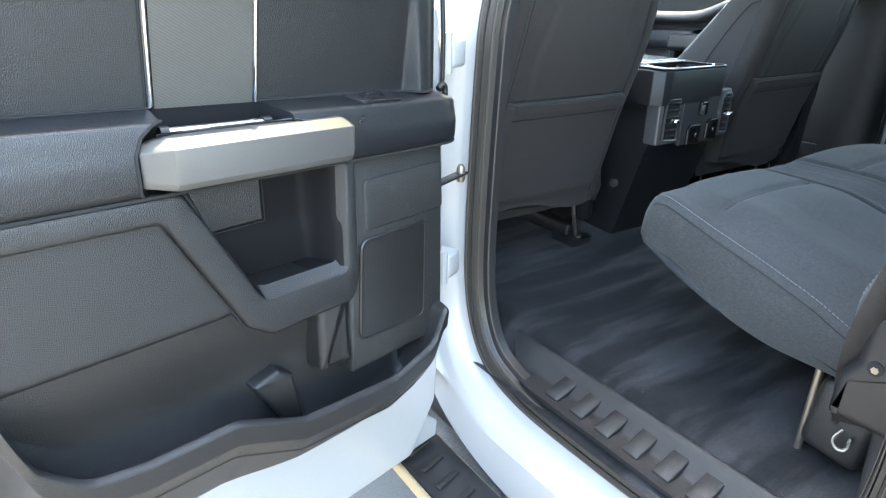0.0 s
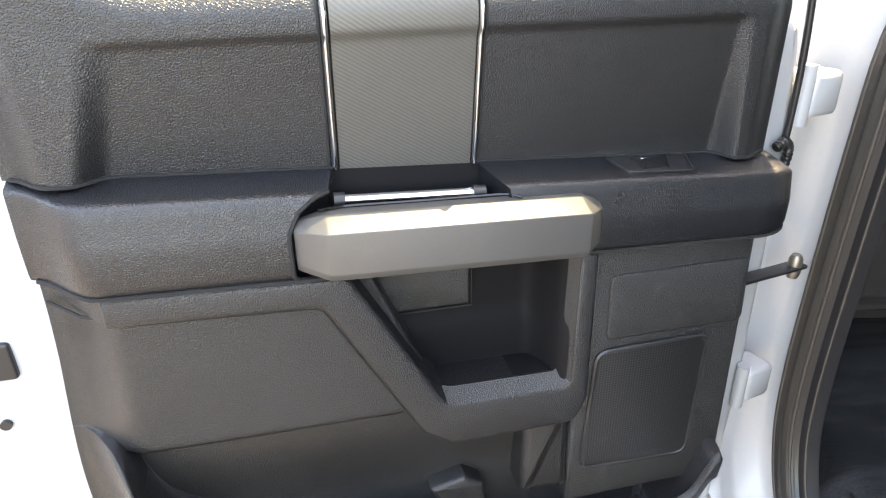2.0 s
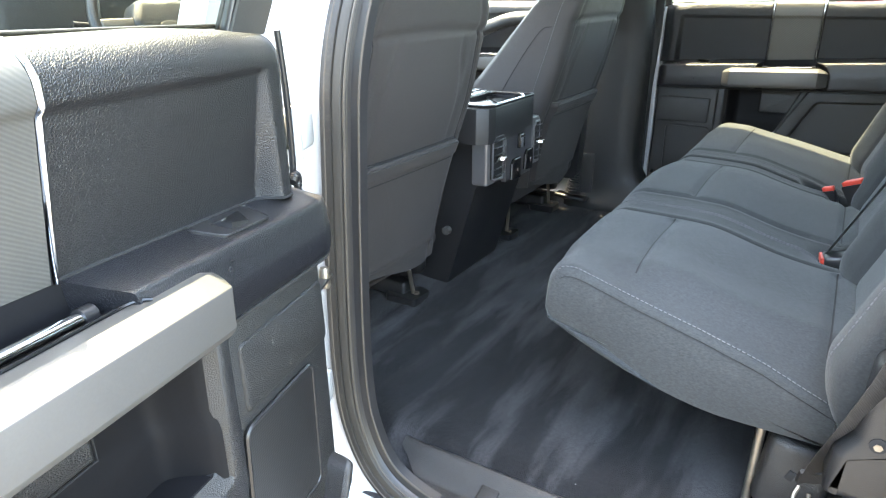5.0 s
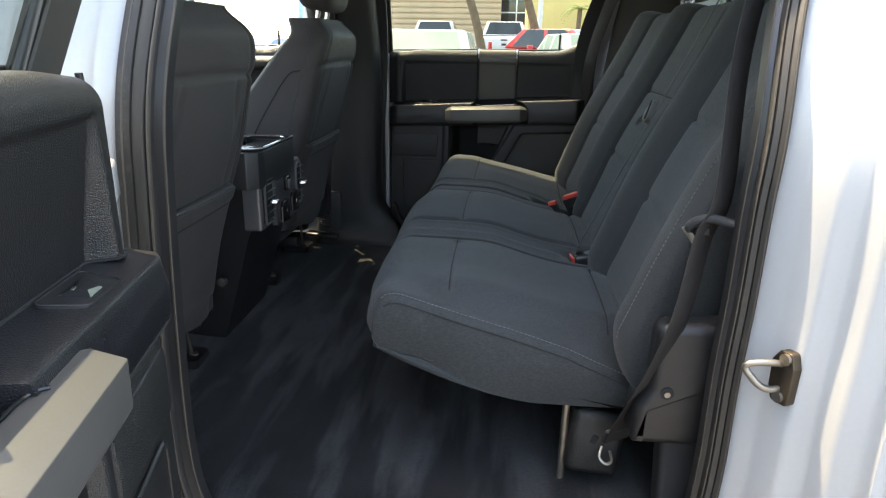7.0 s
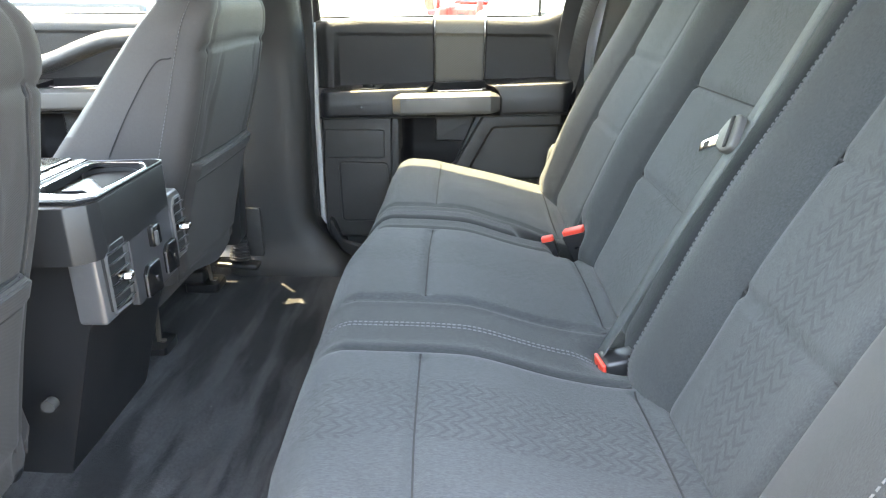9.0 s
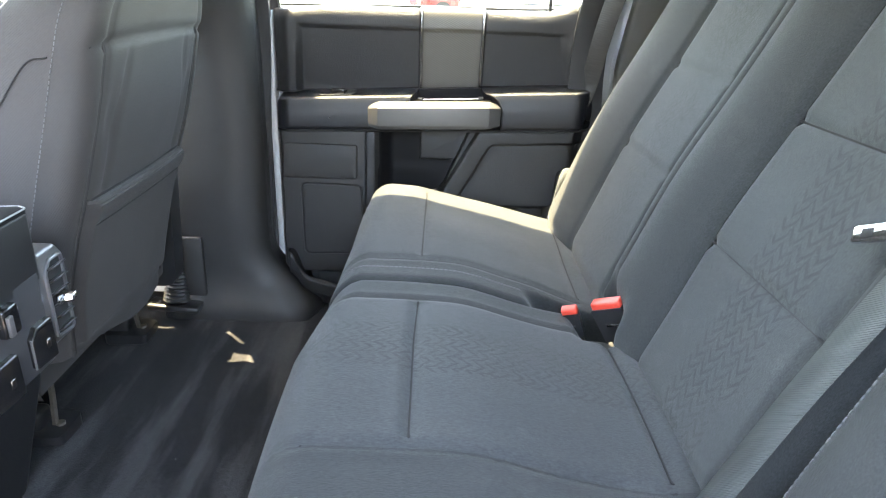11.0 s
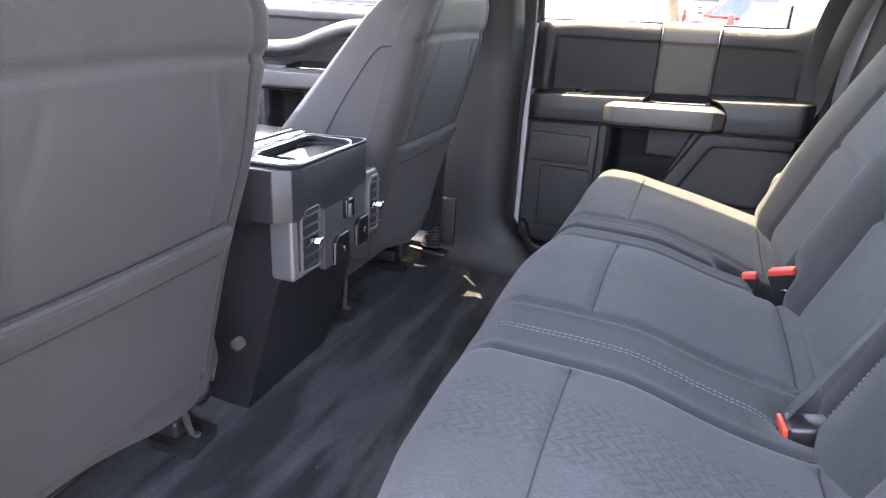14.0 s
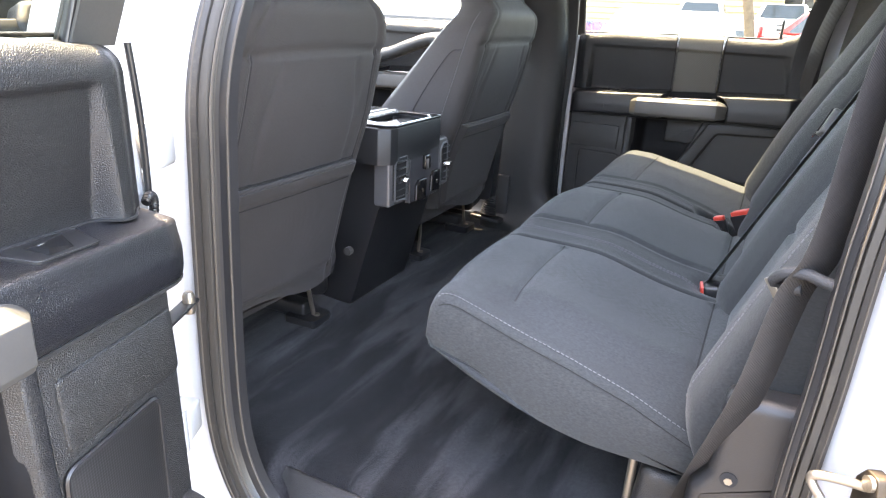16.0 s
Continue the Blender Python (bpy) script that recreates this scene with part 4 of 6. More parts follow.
    put("frame_band", plate("frame_band", fillet([(0.374, 1.243), (0.143, 1.243), (0.045, 1.069), (-0.104, 1.066), (-0.106, 1.243), (-0.130, 1.243), (-0.132, 1.04), (-0.118, 1.006), (0.036, 1.004), (0.074, 1.030), (0.172, 1.208), (0.374, 1.212)], [0, 0.02, 0.022, 0.012, 0, 0, 0.01, 0.02, 0.02, 0.02, 0.02, 0]), -0.03, 0.061, GRAIN, M, 0.008), low_back, "raised black trim band")
    put("bin_flap", plate("bin_flap", fillet([(0.145, 1.245), (0.145, 1.163), (0.002, 1.163), (0.002, 1.245)], 0.003), -0.022, 0.004, GRAIN_LOW, M, 0.003), low_back, "black hinged flap")
    # bin wall and floor: same plastic, darkened to stand for a deep bin's shade
    put("bin_back", field("bin_back", lambda a, z: (a, -0.004 + 0.006 * sstep(1.155, 1.13, z) + 0.055 * sstep(-0.058, -0.100, a) ** 2, z), span(0.10, -0.101, 40), span(1.07, 1.245, 20), WELL, M), low_back, "black bin wall, darkened for shade")
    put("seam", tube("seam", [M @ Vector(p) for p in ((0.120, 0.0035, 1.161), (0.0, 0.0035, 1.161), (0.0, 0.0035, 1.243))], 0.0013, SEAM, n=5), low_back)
    put("bin_floor", plate("bin_floor", [(-0.10, 1.065), (0.05, 1.065), (0.055, 1.082), (-0.10, 1.080)], -0.03, 0.046, WELL, M, 0.002), low_back, "black bin floor, darkened for shade")
    # chamfered lips at the bin's foot and fore end
    lip = [(0.064, 0.047, 1.106, 0.060, 0.0585, 1.094), (0.048, 0.047, 1.086, 0.044, 0.0595, 1.068), (0.036, 0.047, 1.082, 0.030, 0.060, 1.0645), (-0.088, 0.047, 1.080, -0.096, 0.060, 1.0635), (-0.0945, 0.047, 1.085, -0.105, 0.060, 1.070), (-0.095, 0.047, 1.100, -0.1065, 0.060, 1.098), (-0.096, 0.047, 1.245, -0.1075, 0.060, 1.245)]
    put("bin_lip", mesh_of("bin_lip", [M @ Vector(p[:3]) for p in lip] + [M @ Vector(p[3:]) for p in lip] + [M @ Vector((p[0], -0.01, p[2])) for p in lip], [q for i in range(6) for q in ((i, i + 1, i + 8, i + 7), (i, i + 14, i + 15, i + 1))], GRAIN_LOW, sharp=30), low_back, "chamfered black bin lip")
    spk = put("speaker_panel", plate("speaker_panel", fillet([(-0.130, 1.243), (-0.334, 1.243), (-0.341, 0.88), (-0.325, 0.862), (-0.118, 0.862), (-0.118, 1.01), (-0.132, 1.03)], [0, 0, 0.02, 0.02, 0, 0, 0]), -0.03, 0.050, SCUFFED if M is DRIVER else GRAIN_LOW, M, 0.006), low_back, "black scuffed speaker panel")
    put("raised_field", plate("raised_field", fillet([(-0.150, 1.205), (-0.330, 1.21), (-0.335, 1.115), (-0.152, 1.115)], 0.01), 0.045, 0.0535, SCUFFED if M is DRIVER else GRAIN_LOW, M, 0.004), spk)
    gp = fillet([(-0.142, 1.10), (-0.289, 1.103), (-0.286, 0.915), (-0.134, 0.922)], 0.016, 6)
    grl = put("speaker_grille", plate("speaker_grille", gp, 0.045, 0.0545, GRILLE if M is DRIVER else GRAIN_LOW, M, 0.003), spk, "black perforated speaker grille")
    put("grille_ring", tube("grille_ring", [M @ Vector((a, 0.0535, z)) for a, z in gp], 0.0032, SMOOTH, True, 6), grl)
    put("corner_post", plate("corner_post", fillet([(-0.058, 1.02), (-0.118, 1.02), (-0.122, 0.885), (-0.055, 0.89)], 0.004), -0.03, 0.046, GRAIN_LOW, M, 0.012), low_back)
    put("pocket_fin", plate("pocket_fin", fillet([(0.062, 0.908), (0.015, 0.920), (-0.010, 0.902), (-0.028, 0.80), (0.0, 0.80)], 0.004), 0.0, 0.030, GRAIN_LOW, M, 0.006), low_back)
    # the mouldings' upper ends follow the armrest's tilt
    back_to = M.inverted()
    for o in [low_back] + list(low_back.children_recursive):
        for p in o.data.vertices:
            q = back_to @ p.co
            q.z += 0.03 * q.x * sstep(1.15, 1.24, q.z)
            p.co = M @ q
    return top


door_leaf("door_1", DRIVER, "open white rear door with black inner panel")
door_leaf("door_2", PASSENGER, "closed white rear door with black inner panel")
door_leaf("door_3", FRONT_P, "closed white front door with black inner panel", rear=False)

# check strap between the open door and the pillar
strap_arm = part("check_strap", slab("check_strap", (0.12, 0.006, 0.022), SMOOTH, look((-0.985, 0.955, 1.135), (-0.90, 0.985, 1.14)) @ pose(0, 0, 0, 0, 90, 0), 0.002))
tagged(strap_arm, "black greasy steel door check strap", "door strap")
part("pin", tube("pin", [(-0.942, 0.968, 1.122), (-0.942, 0.968, 1.128), (-0.942, 0.968, 1.150), (-0.942, 0.968, 1.156)], [0.007, 0.009, 0.009, 0.006], STEEL, n=12), strap_arm, "worn steel pin")
loom = part("wiring_boot", tube("wiring_boot", smooth_path([(-1.014, 0.945, 1.312), (-1.002, 0.950, 1.318), (-0.991, 0.958, 1.308), (-0.990, 0.962, 1.285), (-1.000, 0.962, 1.262)], 8), [0.0068 if i % 2 else 0.0054 for i in range(33)], SMOOTH, n=10))
tagged(loom, "black corrugated rubber wiring boot", "wiring boot")
for z in (1.372, 0.945):
    hg = part("hinge_bracket", slab("hinge_bracket", (0.05, 0.05, 0.055), WHITE, pose(-0.965, 0.985, z, 0, 0, 25), 0.008))
    tagged(hg, "white painted door hinge", "hinge")
    part("hinge_pin", tube("hinge_pin", [(-0.985, 0.96, z - 0.036), (-0.985, 0.96, z + 0.036)], 0.009, WHITE, n=12), hg)
# ---------------------------------------------------------------- rear bench
def pad(name, fn, xs, ys, bottom, mat, M=None, r=0.03, rx=None, nose=None, warp=None):
    """A stuffed pad: fn(x, y) -> top height; rolled edges of radius r all round; closed below."""
    M = M or Matrix()
    x0, x1, y0, y1 = xs[0], xs[-1], ys[0], ys[-1]

    def top(x, y):
        z = fn(x, y)
        for d, q in ((x - x0, rx or r), (x1 - x, rx or r), (y - y0, r), (y1 - y, nose or r)):
            if d < q:
                z -= q * (1 - math.sqrt(max(0.0, 1 - ((q - d) / q) ** 2)))
        return z
    k = len(ys)
    verts = [(x, y, top(x, y)) for x in xs for y in ys]
    faces = [(i * k + j, i * k + j + 1, (i + 1) * k + j + 1, (i + 1) * k + j) for i in range(len(xs) - 1) for j in range(k - 1)]
    loop = [i * k for i in range(len(xs))] + [(len(xs) - 1) * k + j for j in range(1, k)] + [i * k + k - 1 for i in range(len(xs) - 2, -1, -1)] + [j for j in range(k - 2, 0, -1)]
    prev = loop
    for f in (0.35, 0.75, 1.0):
        ring = []
        for idx in loop:
            x, y, z = verts[idx]
            b = bottom(x, y) if callable(bottom) else bottom
            bulge = 0.003 * math.sin(f * math.pi)
            sx = 1 if x >= x1 - 1e-6 else -1 if x <= x0 + 1e-6 else 0
            sy = 1 if y >= y1 - 1e-6 else -1 if y <= y0 + 1e-6 else 0
            tuck = 0.012 * f * f
            verts.append((x + sx * (bulge - tuck), y + sy * (bulge - tuck), z + (b - z) * f))
            ring.append(len(verts) - 1)
        n = len(loop)
        faces += [(prev[i], prev[(i + 1) % n], ring[(i + 1) % n], ring[i]) for i in range(n)]
        prev = ring
    faces.append(tuple(prev))
    return mesh_of(name, [M @ Vector(warp(v) if warp else v) for v in verts], faces, mat, sharp=60), top


def tight(a, b, step, r):
    """Values from a to b, closer together at both ends."""
    e = [0, 0.04, 0.12, 0.24, 0.4, 0.62, 0.85]
    n = max(2, int((b - a - 2 * r) / step))
    return [a + r * t for t in e] + [a + r + (b - a - 2 * r) * i / n for i in range(n + 1)] + [b - r * t for t in reversed(e)]


SEAT_Y0, SEAT_Y1 = 0.235, 0.696
SEAT_CLOTH = tread_fabric("tread_seat_cloth", (0.0362, 0.0398, 0.042), (0.013, 0.0142, 0.015), 1, 0, [(-0.50, 0.055), (-0.02, 0.055), (0.42, 0.055)], [(-0.80, -0.358), (-0.205, 0.128), (0.279, 0.80)])
BACK_CLOTH = tread_fabric("tread_back_cloth", (0.0362, 0.0398, 0.042), (0.013, 0.0142, 0.015), 2, 0, [(-0.52, 0.05), (-0.11, 0.05), (0.37, 0.05)], [(-0.62, -0.42), (-0.215, 0.045), (0.252, 0.50)])


def crown(x, y):
    """The bench's top before its seams: high at the front, falling to the back."""
    z = 1.135 - 0.055 * sstep(0.52, 0.26, y) - 0.012 * gauss(y - 0.42, 0.10)
    z -= 0.02 * sstep(0.64, 0.71, y)
    k = sstep(-0.615, -0.712, x)
    drop = np.interp(y, [0.235, 0.272, 0.358, 0.451, 0.552, 0.625, 0.673, 0.71], [0.99, 1.005, 1.042, 1.072, 1.100, 1.122, 1.136, 1.128]) + 0.010
    return z * (1 - k) + float(drop) * k


def nose_line(x):
    """How far the bench's front edge stands out along its width."""
    return float(np.interp(x, [-0.72, -0.66, -0.55, -0.3, 0.0, 0.19, 0.21, 0.36, 0.66], [0.690, 0.712, 0.727, 0.736, 0.736, 0.716, 0.718, 0.708, 0.690]))


def bow(p):
    """Draws the cushion's front out to that line."""
    return (p[0], p[1] + (nose_line(p[0]) - 0.696) * sstep(0.50, 0.696, p[1]), p[2])


def cushion_left(x, y):
    z = crown(x, y)
    z += 0.012 * (1 - ((x + 0.53) / 0.2) ** 2) if -0.73 < x < -0.33 else 0
    z += 0.012 * max(0.0, 1 - ((x + 0.04) / 0.19) ** 2)
    z -= 0.007 * gauss(x + 0.358, 0.006) * sstep(0.27, 0.30, y) * sstep(0.675, 0.64, y)
    z -= 0.007 * gauss(x + 0.205, 0.006) * sstep(0.27, 0.30, y) * sstep(0.675, 0.64, y)
    z -= 0.007 * gauss(x - 0.128, 0.006) * sstep(0.27, 0.30, y) * sstep(0.675, 0.64, y)
    if x < -0.358 or -0.205 < x < 0.128:
        k = sstep(-0.675, -0.64, x) * (sstep(-0.366, -0.385, x) if x < -0.3 else sstep(-0.200, -0.185, x) * sstep(0.122, 0.108, x))
        z -= 0.007 * gauss(y - 0.562, 0.006) * k
        z -= 0.008 * gauss(y - 0.285, 0.008) * k
    z -= 0.022 * gauss(x + 0.285, 0.03) * sstep(0.36, 0.28, y)
    z -= 0.045 * sstep(0.09, 0.125, x) * sstep(0.335, 0.29, y)
    z += 0.0012 * noise.noise((x * 9, y * 9, 0))
    return z


def cushion_right(x, y):
    z = crown(0.0, y)
    z += 0.012 * max(0.0, 1 - ((x - 0.45) / 0.2) ** 2) - 0.028 * sstep(0.40, 0.24, y)
    z -= 0.006 * gauss(x - 0.279, 0.006) * sstep(0.27, 0.30, y)
    z -= 0.05 * sstep(0.25, 0.225, x) * sstep(0.40, 0.35, y)
    if x > 0.279:
        k = sstep(0.285, 0.30, x) * sstep(0.645, 0.62, x)
        z -= 0.006 * gauss(y - 0.562, 0.006) * k
        z -= 0.007 * gauss(y - 0.285, 0.008) * k
    k = sstep(0.38, 0.57, x)
    edge = float(np.interp(y, [0.18, 0.25, 0.34, 0.42, 0.51, 0.585, 0.65], [1.045, 1.066, 1.088, 1.108, 1.128, 1.144, 1.148]))
    z += (edge + 0.003 - z) * k
    z += 0.0012 * noise.noise((x * 9, y * 9, 3))
    return z


bench_l = thing("rear_bench_seat", (-0.25, 0.45, FLOOR))
tagged(bench_l, "wide dark grey cloth rear seat section with tread pattern", "car seat")
bench_r = thing("rear_bench_seat", (0.44, 0.45, FLOOR))
tagged(bench_r, "narrow dark grey cloth rear seat section in partial sun", "car seat")


def under(x, y):
    return 0.943 + 0.065 * (max(0.0, y - 0.40) / 0.234) ** 1.6


def rear(name, me, parent, label=""):
    o = part(name, me, parent, label)
    stay(parent, o)
    return o


me, TOP_L = pad("cushion", cushion_left, tight(-0.712, 0.198, 0.0065, 0.020), tight(SEAT_Y0, SEAT_Y1, 0.0065, 0.060), under, SEAT_CLOTH, r=0.034, rx=0.016, nose=0.058, warp=bow)
cl = rear("cushion", me, bench_l)
me, TOP_R = pad("cushion", cushion_right, tight(0.202, 0.676, 0.0065, 0.020), tight(SEAT_Y0, SEAT_Y1, 0.0065, 0.060), under, SEAT_CLOTH, r=0.034, rx=0.012, nose=0.055, warp=bow)
cr = rear("cushion", me, bench_r)


def on_seat(fn, x, y, lift=0.001):
    return bow((x, y, fn(x, y) + lift))


# seams and stitching on the cushions
for dx in (-0.290, -0.281):
    rear("stitching", stitches("stitching", [on_seat(TOP_L, dx, y) for y in span(0.31, 0.69, 60)], (0, 0, 1)), cl, "pale grey double stitching")
pipe = [bow((-0.7125, y, TOP_L(-0.712, y))) for y in span(0.25, 0.676, 50)]
rear("piping", tube("piping", pipe, 0.0007, SEAM, n=6), cl)
rear("stitching", stitches("stitching", [bow((-0.7055, y, TOP_L(-0.7055, y) + 0.0012)) for y in span(0.25, 0.676, 60)], (-1, 0, 1), thick=0.0013), cl, "pale grey edge stitching")
rear("stitching", stitches("stitching", [on_seat(TOP_R, 0.240, y) for y in span(0.40, 0.685, 40)], (0, 0, 1)), cr, "pale grey stitching")
for parent, fn, x0, x1 in ((cl, TOP_L, -0.655, -0.372), (cl, TOP_L, -0.193, 0.116), (cr, TOP_R, 0.291, 0.63)):
    for y in (0.562, 0.285):
        rear("seam", tube("seam", [on_seat(fn, x, y, -0.0002) for x in span(x0, x1, 30)], 0.0020, SEAM, n=5), parent)
for parent, fn, x in ((cl, TOP_L, -0.358), (cl, TOP_L, -0.205), (cl, TOP_L, 0.128), (cr, TOP_R, 0.279)):
    rear("seam", tube("seam", [on_seat(fn, x, y, -0.0002) for y in span(0.285, 0.648, 40)], 0.0020, SEAM, n=5), parent)

# backrests: a frame that leans back; local x across, y up the slope, z out of it
LEAN = math.atan(0.44)
BACK = Matrix.Translation((0, 0.285, 1.03)) @ Matrix(((1, 0, 0, 0), (0, -math.sin(LEAN), math.cos(LEAN), 0), (0, math.cos(LEAN), math.sin(LEAN), 0), (0, 0, 0, 1)))


def back_shape(x0, x1, a, c, seams, rims):
    def fn(x, s):
        z = 0.0
        rim_d = (a - x) / (a - x0) if x < a else (x - c) / (x1 - c) if x > c else 0.0
        z += rims[0 if x < a else 1] * math.sin(min(1.0, rim_d * 1.1) * math.pi * 0.72) if rim_d > 0 else 0.0
        z += 0.012 * gauss(s - 0.30, 0.18)
        z -= 0.007 * (gauss(x - a, 0.006) + gauss(x - c, 0.006)) * sstep(0.02, 0.06, s)
        if a < x < c:
            for y in seams:
                z -= 0.007 * gauss(s - y, 0.006)
        z -= 0.03 * sstep(0.08, 0.0, s)
        if x0 > -0.30:
            z -= 0.05 * sstep(0.14, 0.04, s) * (sstep(0.09, 0.13, x) if x < 0.195 else sstep(0.25, 0.22, x))
        z += 0.0012 * noise.noise((x * 8, s * 8, 7))
        return z
    return fn


backs = []
for parent, x0, x1, a, c, seams, rims in ((bench_l, -0.785, -0.3015, -0.62, -0.42, (0.245, 0.418), (0.034, 0.030)), (bench_l, -0.2985, 0.1965, -0.215, 0.045, (0.262, 0.440), (0.012, 0.030)), (bench_r, 0.1995, 0.668, 0.252, 0.50, (0.291, 0.457), (0.010, 0.034))):
    mid, half = (x0 + x1) / 2, (x1 - x0) / 2
    me, fn = pad("backrest", back_shape(x0, x1, a, c, seams, rims), tight(x0, x1, 0.0065, 0.035), tight(0.0, 0.68, 0.0075, 0.045), -0.085, BACK_CLOTH, BACK, r=0.04, rx=0.020)
    bk = rear("backrest", me, parent)
    backs.append((bk, fn, mid, half, x0, x1, parent))
    for s in seams:
        rear("seam", tube("seam", [BACK @ Vector((x, s, fn(x, s))) for x in span(a, c, 20)], 0.0020, SEAM, n=5), bk)
    for x in (a, c):
        rear("seam", tube("seam", [BACK @ Vector((x, s, fn(x, s))) for s in span(0.04, 0.64, 40)], 0.0018, SEAM, n=5), bk)
# edge stitching of the driver's side backrest, and of the wide section at its split
bk, fn, mid, half, x0, x1, parent = backs[0]
rear("stitching", stitches("stitching", [BACK @ Vector((x1 - 0.014, s, fn(x1 - 0.014, s) + 0.001)) for s in span(0.03, 0.62, 60)], BACK.to_3x3() @ Vector((0, 0, 1))), bk)
rear("stitching", stitches("stitching", [BACK @ Vector((x0 + 0.040, s, fn(x0 + 0.040, s) + 0.001)) for s in span(0.06, 0.62, 60)], BACK.to_3x3() @ Vector((0, 0, 1))), bk)


def headrest(name, me_name, place, lean, size, parent, mat):
    M = pose(*place, lean, 0, 0)
    bm = bmesh.new()
    bmesh.ops.create_cube(bm, size=1)
    bmesh.ops.subdivide_edges(bm, edges=bm.edges[:], cuts=5, use_grid_fill=True)
    for v in bm.verts:
        p = v.co * 2
        k = (abs(p.x) ** 4 + abs(p.y) ** 4 + abs(p.z) ** 4) ** 0.25
        q = p / max(k, 1e-6) * max(abs(p.x), abs(p.y), abs(p.z))
        v.co = Vector((q.x * size[0] / 2, q.y * size[1] / 2 * (1 - 0.12 * q.z), q.z * size[2] / 2))
    bmesh.ops.transform(bm, matrix=M, verts=bm.verts[:])
    h = rear(name, finish(name, bm, mat, sharp=80), parent)
    for sx in (-1, 1):
        rear("post", tube("post", [M @ Vector((sx * size[0] * 0.2, 0, -size[2] * 0.45)), M @ Vector((sx * size[0] * 0.2, 0, -size[2] * 0.5 - 0.055))], 0.007, CHROME, n=10), h, "chrome headrest post")
        rear("collar", tube("collar", [M @ Vector((sx * size[0] * 0.2, 0, -size[2] * 0.5 - 0.035)), M @ Vector((sx * size[0] * 0.2, 0, -size[2] * 0.5 - 0.05))], 0.014, SMOOTH, n=10), h)
    return h


for bk, fn, mid, half, x0, x1, parent in backs:
    headrest("headrest", "headrest", BACK @ Vector((mid, 0.80, -0.05)), 20, (0.24, 0.10, 0.13), parent, CLOTH)

# bracket under the cushion's outer end
for sg, parent in ((-1, bench_l), (1, bench_r)):
    br = rear("bracket", slab("bracket", (0.06, 0.098, 0.135), GRAIN_LOW, pose(sg * 0.655, 0.292, 0.855, 6, 0, 0), 0.018, 4), parent, "black plastic seat bracket")
    rear("post", tube("post", [(sg * 0.66, 0.349, FLOOR), (sg * 0.66, 0.347, 0.95)], 0.007, STEEL, n=8), br, "steel post")
    rear("slot", slab("slot", (0.004, 0.011, 0.017), SEAM, pose(sg * 0.686, 0.296, 0.868, 20, 0, 0), 0.001), br)
    rear("hook", tube("hook", smooth_path([(sg * 0.686, 0.282, 0.855), (sg * 0.70, 0.287, 0.842), (sg * 0.706, 0.277, 0.833), (sg * 0.702, 0.266, 0.836), (sg * 0.69, 0.268, 0.85)], 5), 0.003, STEEL, n=6), br, "steel hook")
    cuff = smooth_path([(sg * 0.765, 0.222, 1.165), (sg * 0.735, 0.236, 1.172), (sg * 0.712, 0.246, 1.165), (sg * 0.704, 0.252, 1.14), (sg * 0.708, 0.256, 1.105)], 6)
    rear("cuff", tube("cuff", cuff, 0.009, CLOTH, n=8), parent, "folded cloth edge of the backrest")
    rear("hinge_pin", tube("hinge_pin", [(sg * 0.722, 0.236, 1.148), (sg * 0.732, 0.244, 1.118)], 0.006, BEZEL, n=10), parent, "pale hinge pin")

# lower side trim behind the seat's end
for sg in (-1, 1):
    m = Matrix(((0, sg, 0, 0), (1, 0, 0, 0), (0, 0, 1, 0), (0, 0, 0, 1)))
    tr = part("side_trim", plate("side_trim", fillet([(0.266, 0.955), (0.264, 1.02), (0.247, 1.052), (0.244, 1.158), (0.14, 1.16), (0.10, 1.2), (-0.12, 1.2), (-0.12, 0.955)], [0.006, 0.012, 0.012, 0.022, 0.01, 0.01, 0.01, 0]), 0.758, 0.824, CONSOLE, m, 0.016, steps=5))
    tagged(tr, "black moulded lower side trim", "trim", kind="structure")
    part("bolt_hole", tube("bolt_hole", [(sg * 0.822, 0.222, 1.048), (sg * 0.8255, 0.222, 1.048)], 0.010, SEAM, n=14), tr, "dark bolt hole")
    part("bolt", tube("bolt", [(sg * 0.822, 0.222, 1.046), (sg * 0.8265, 0.222, 1.046)], 0.005, STEEL, n=6), tr)
    part("kick_panel", plate("kick_panel", fillet([(0.20, 0.70), (0.215, 0.957), (-0.12, 0.957), (-0.12, 0.70)], 0.01), 0.758, 0.80, TRIM, m, 0.01), tr, "dull black kick panel")
    back = 0.048 if sg > 0 else 0.0
    up = part("side_trim", plate("side_trim", fillet([(0.155 - back, 1.10), (0.165 - back, 1.40), (0.15 - back, 1.6), (0.07, 1.92), (-0.16, 1.92), (-0.16, 1.10)], 0.02), 0.872, 0.842, PILLAR, m, 0.012))
    for v in up.data.vertices:
        v.co.x -= sg * tumble(v.co.z)
    tagged(up, "grey grained plastic rear pillar trim", "trim", kind="structure")


# ---------------------------------------------------------------- front seats
YZ = Matrix(((0, 1, 0, 0), (1, 0, 0, 0), (0, 0, 1, 0), (0, 0, 0, 1)))


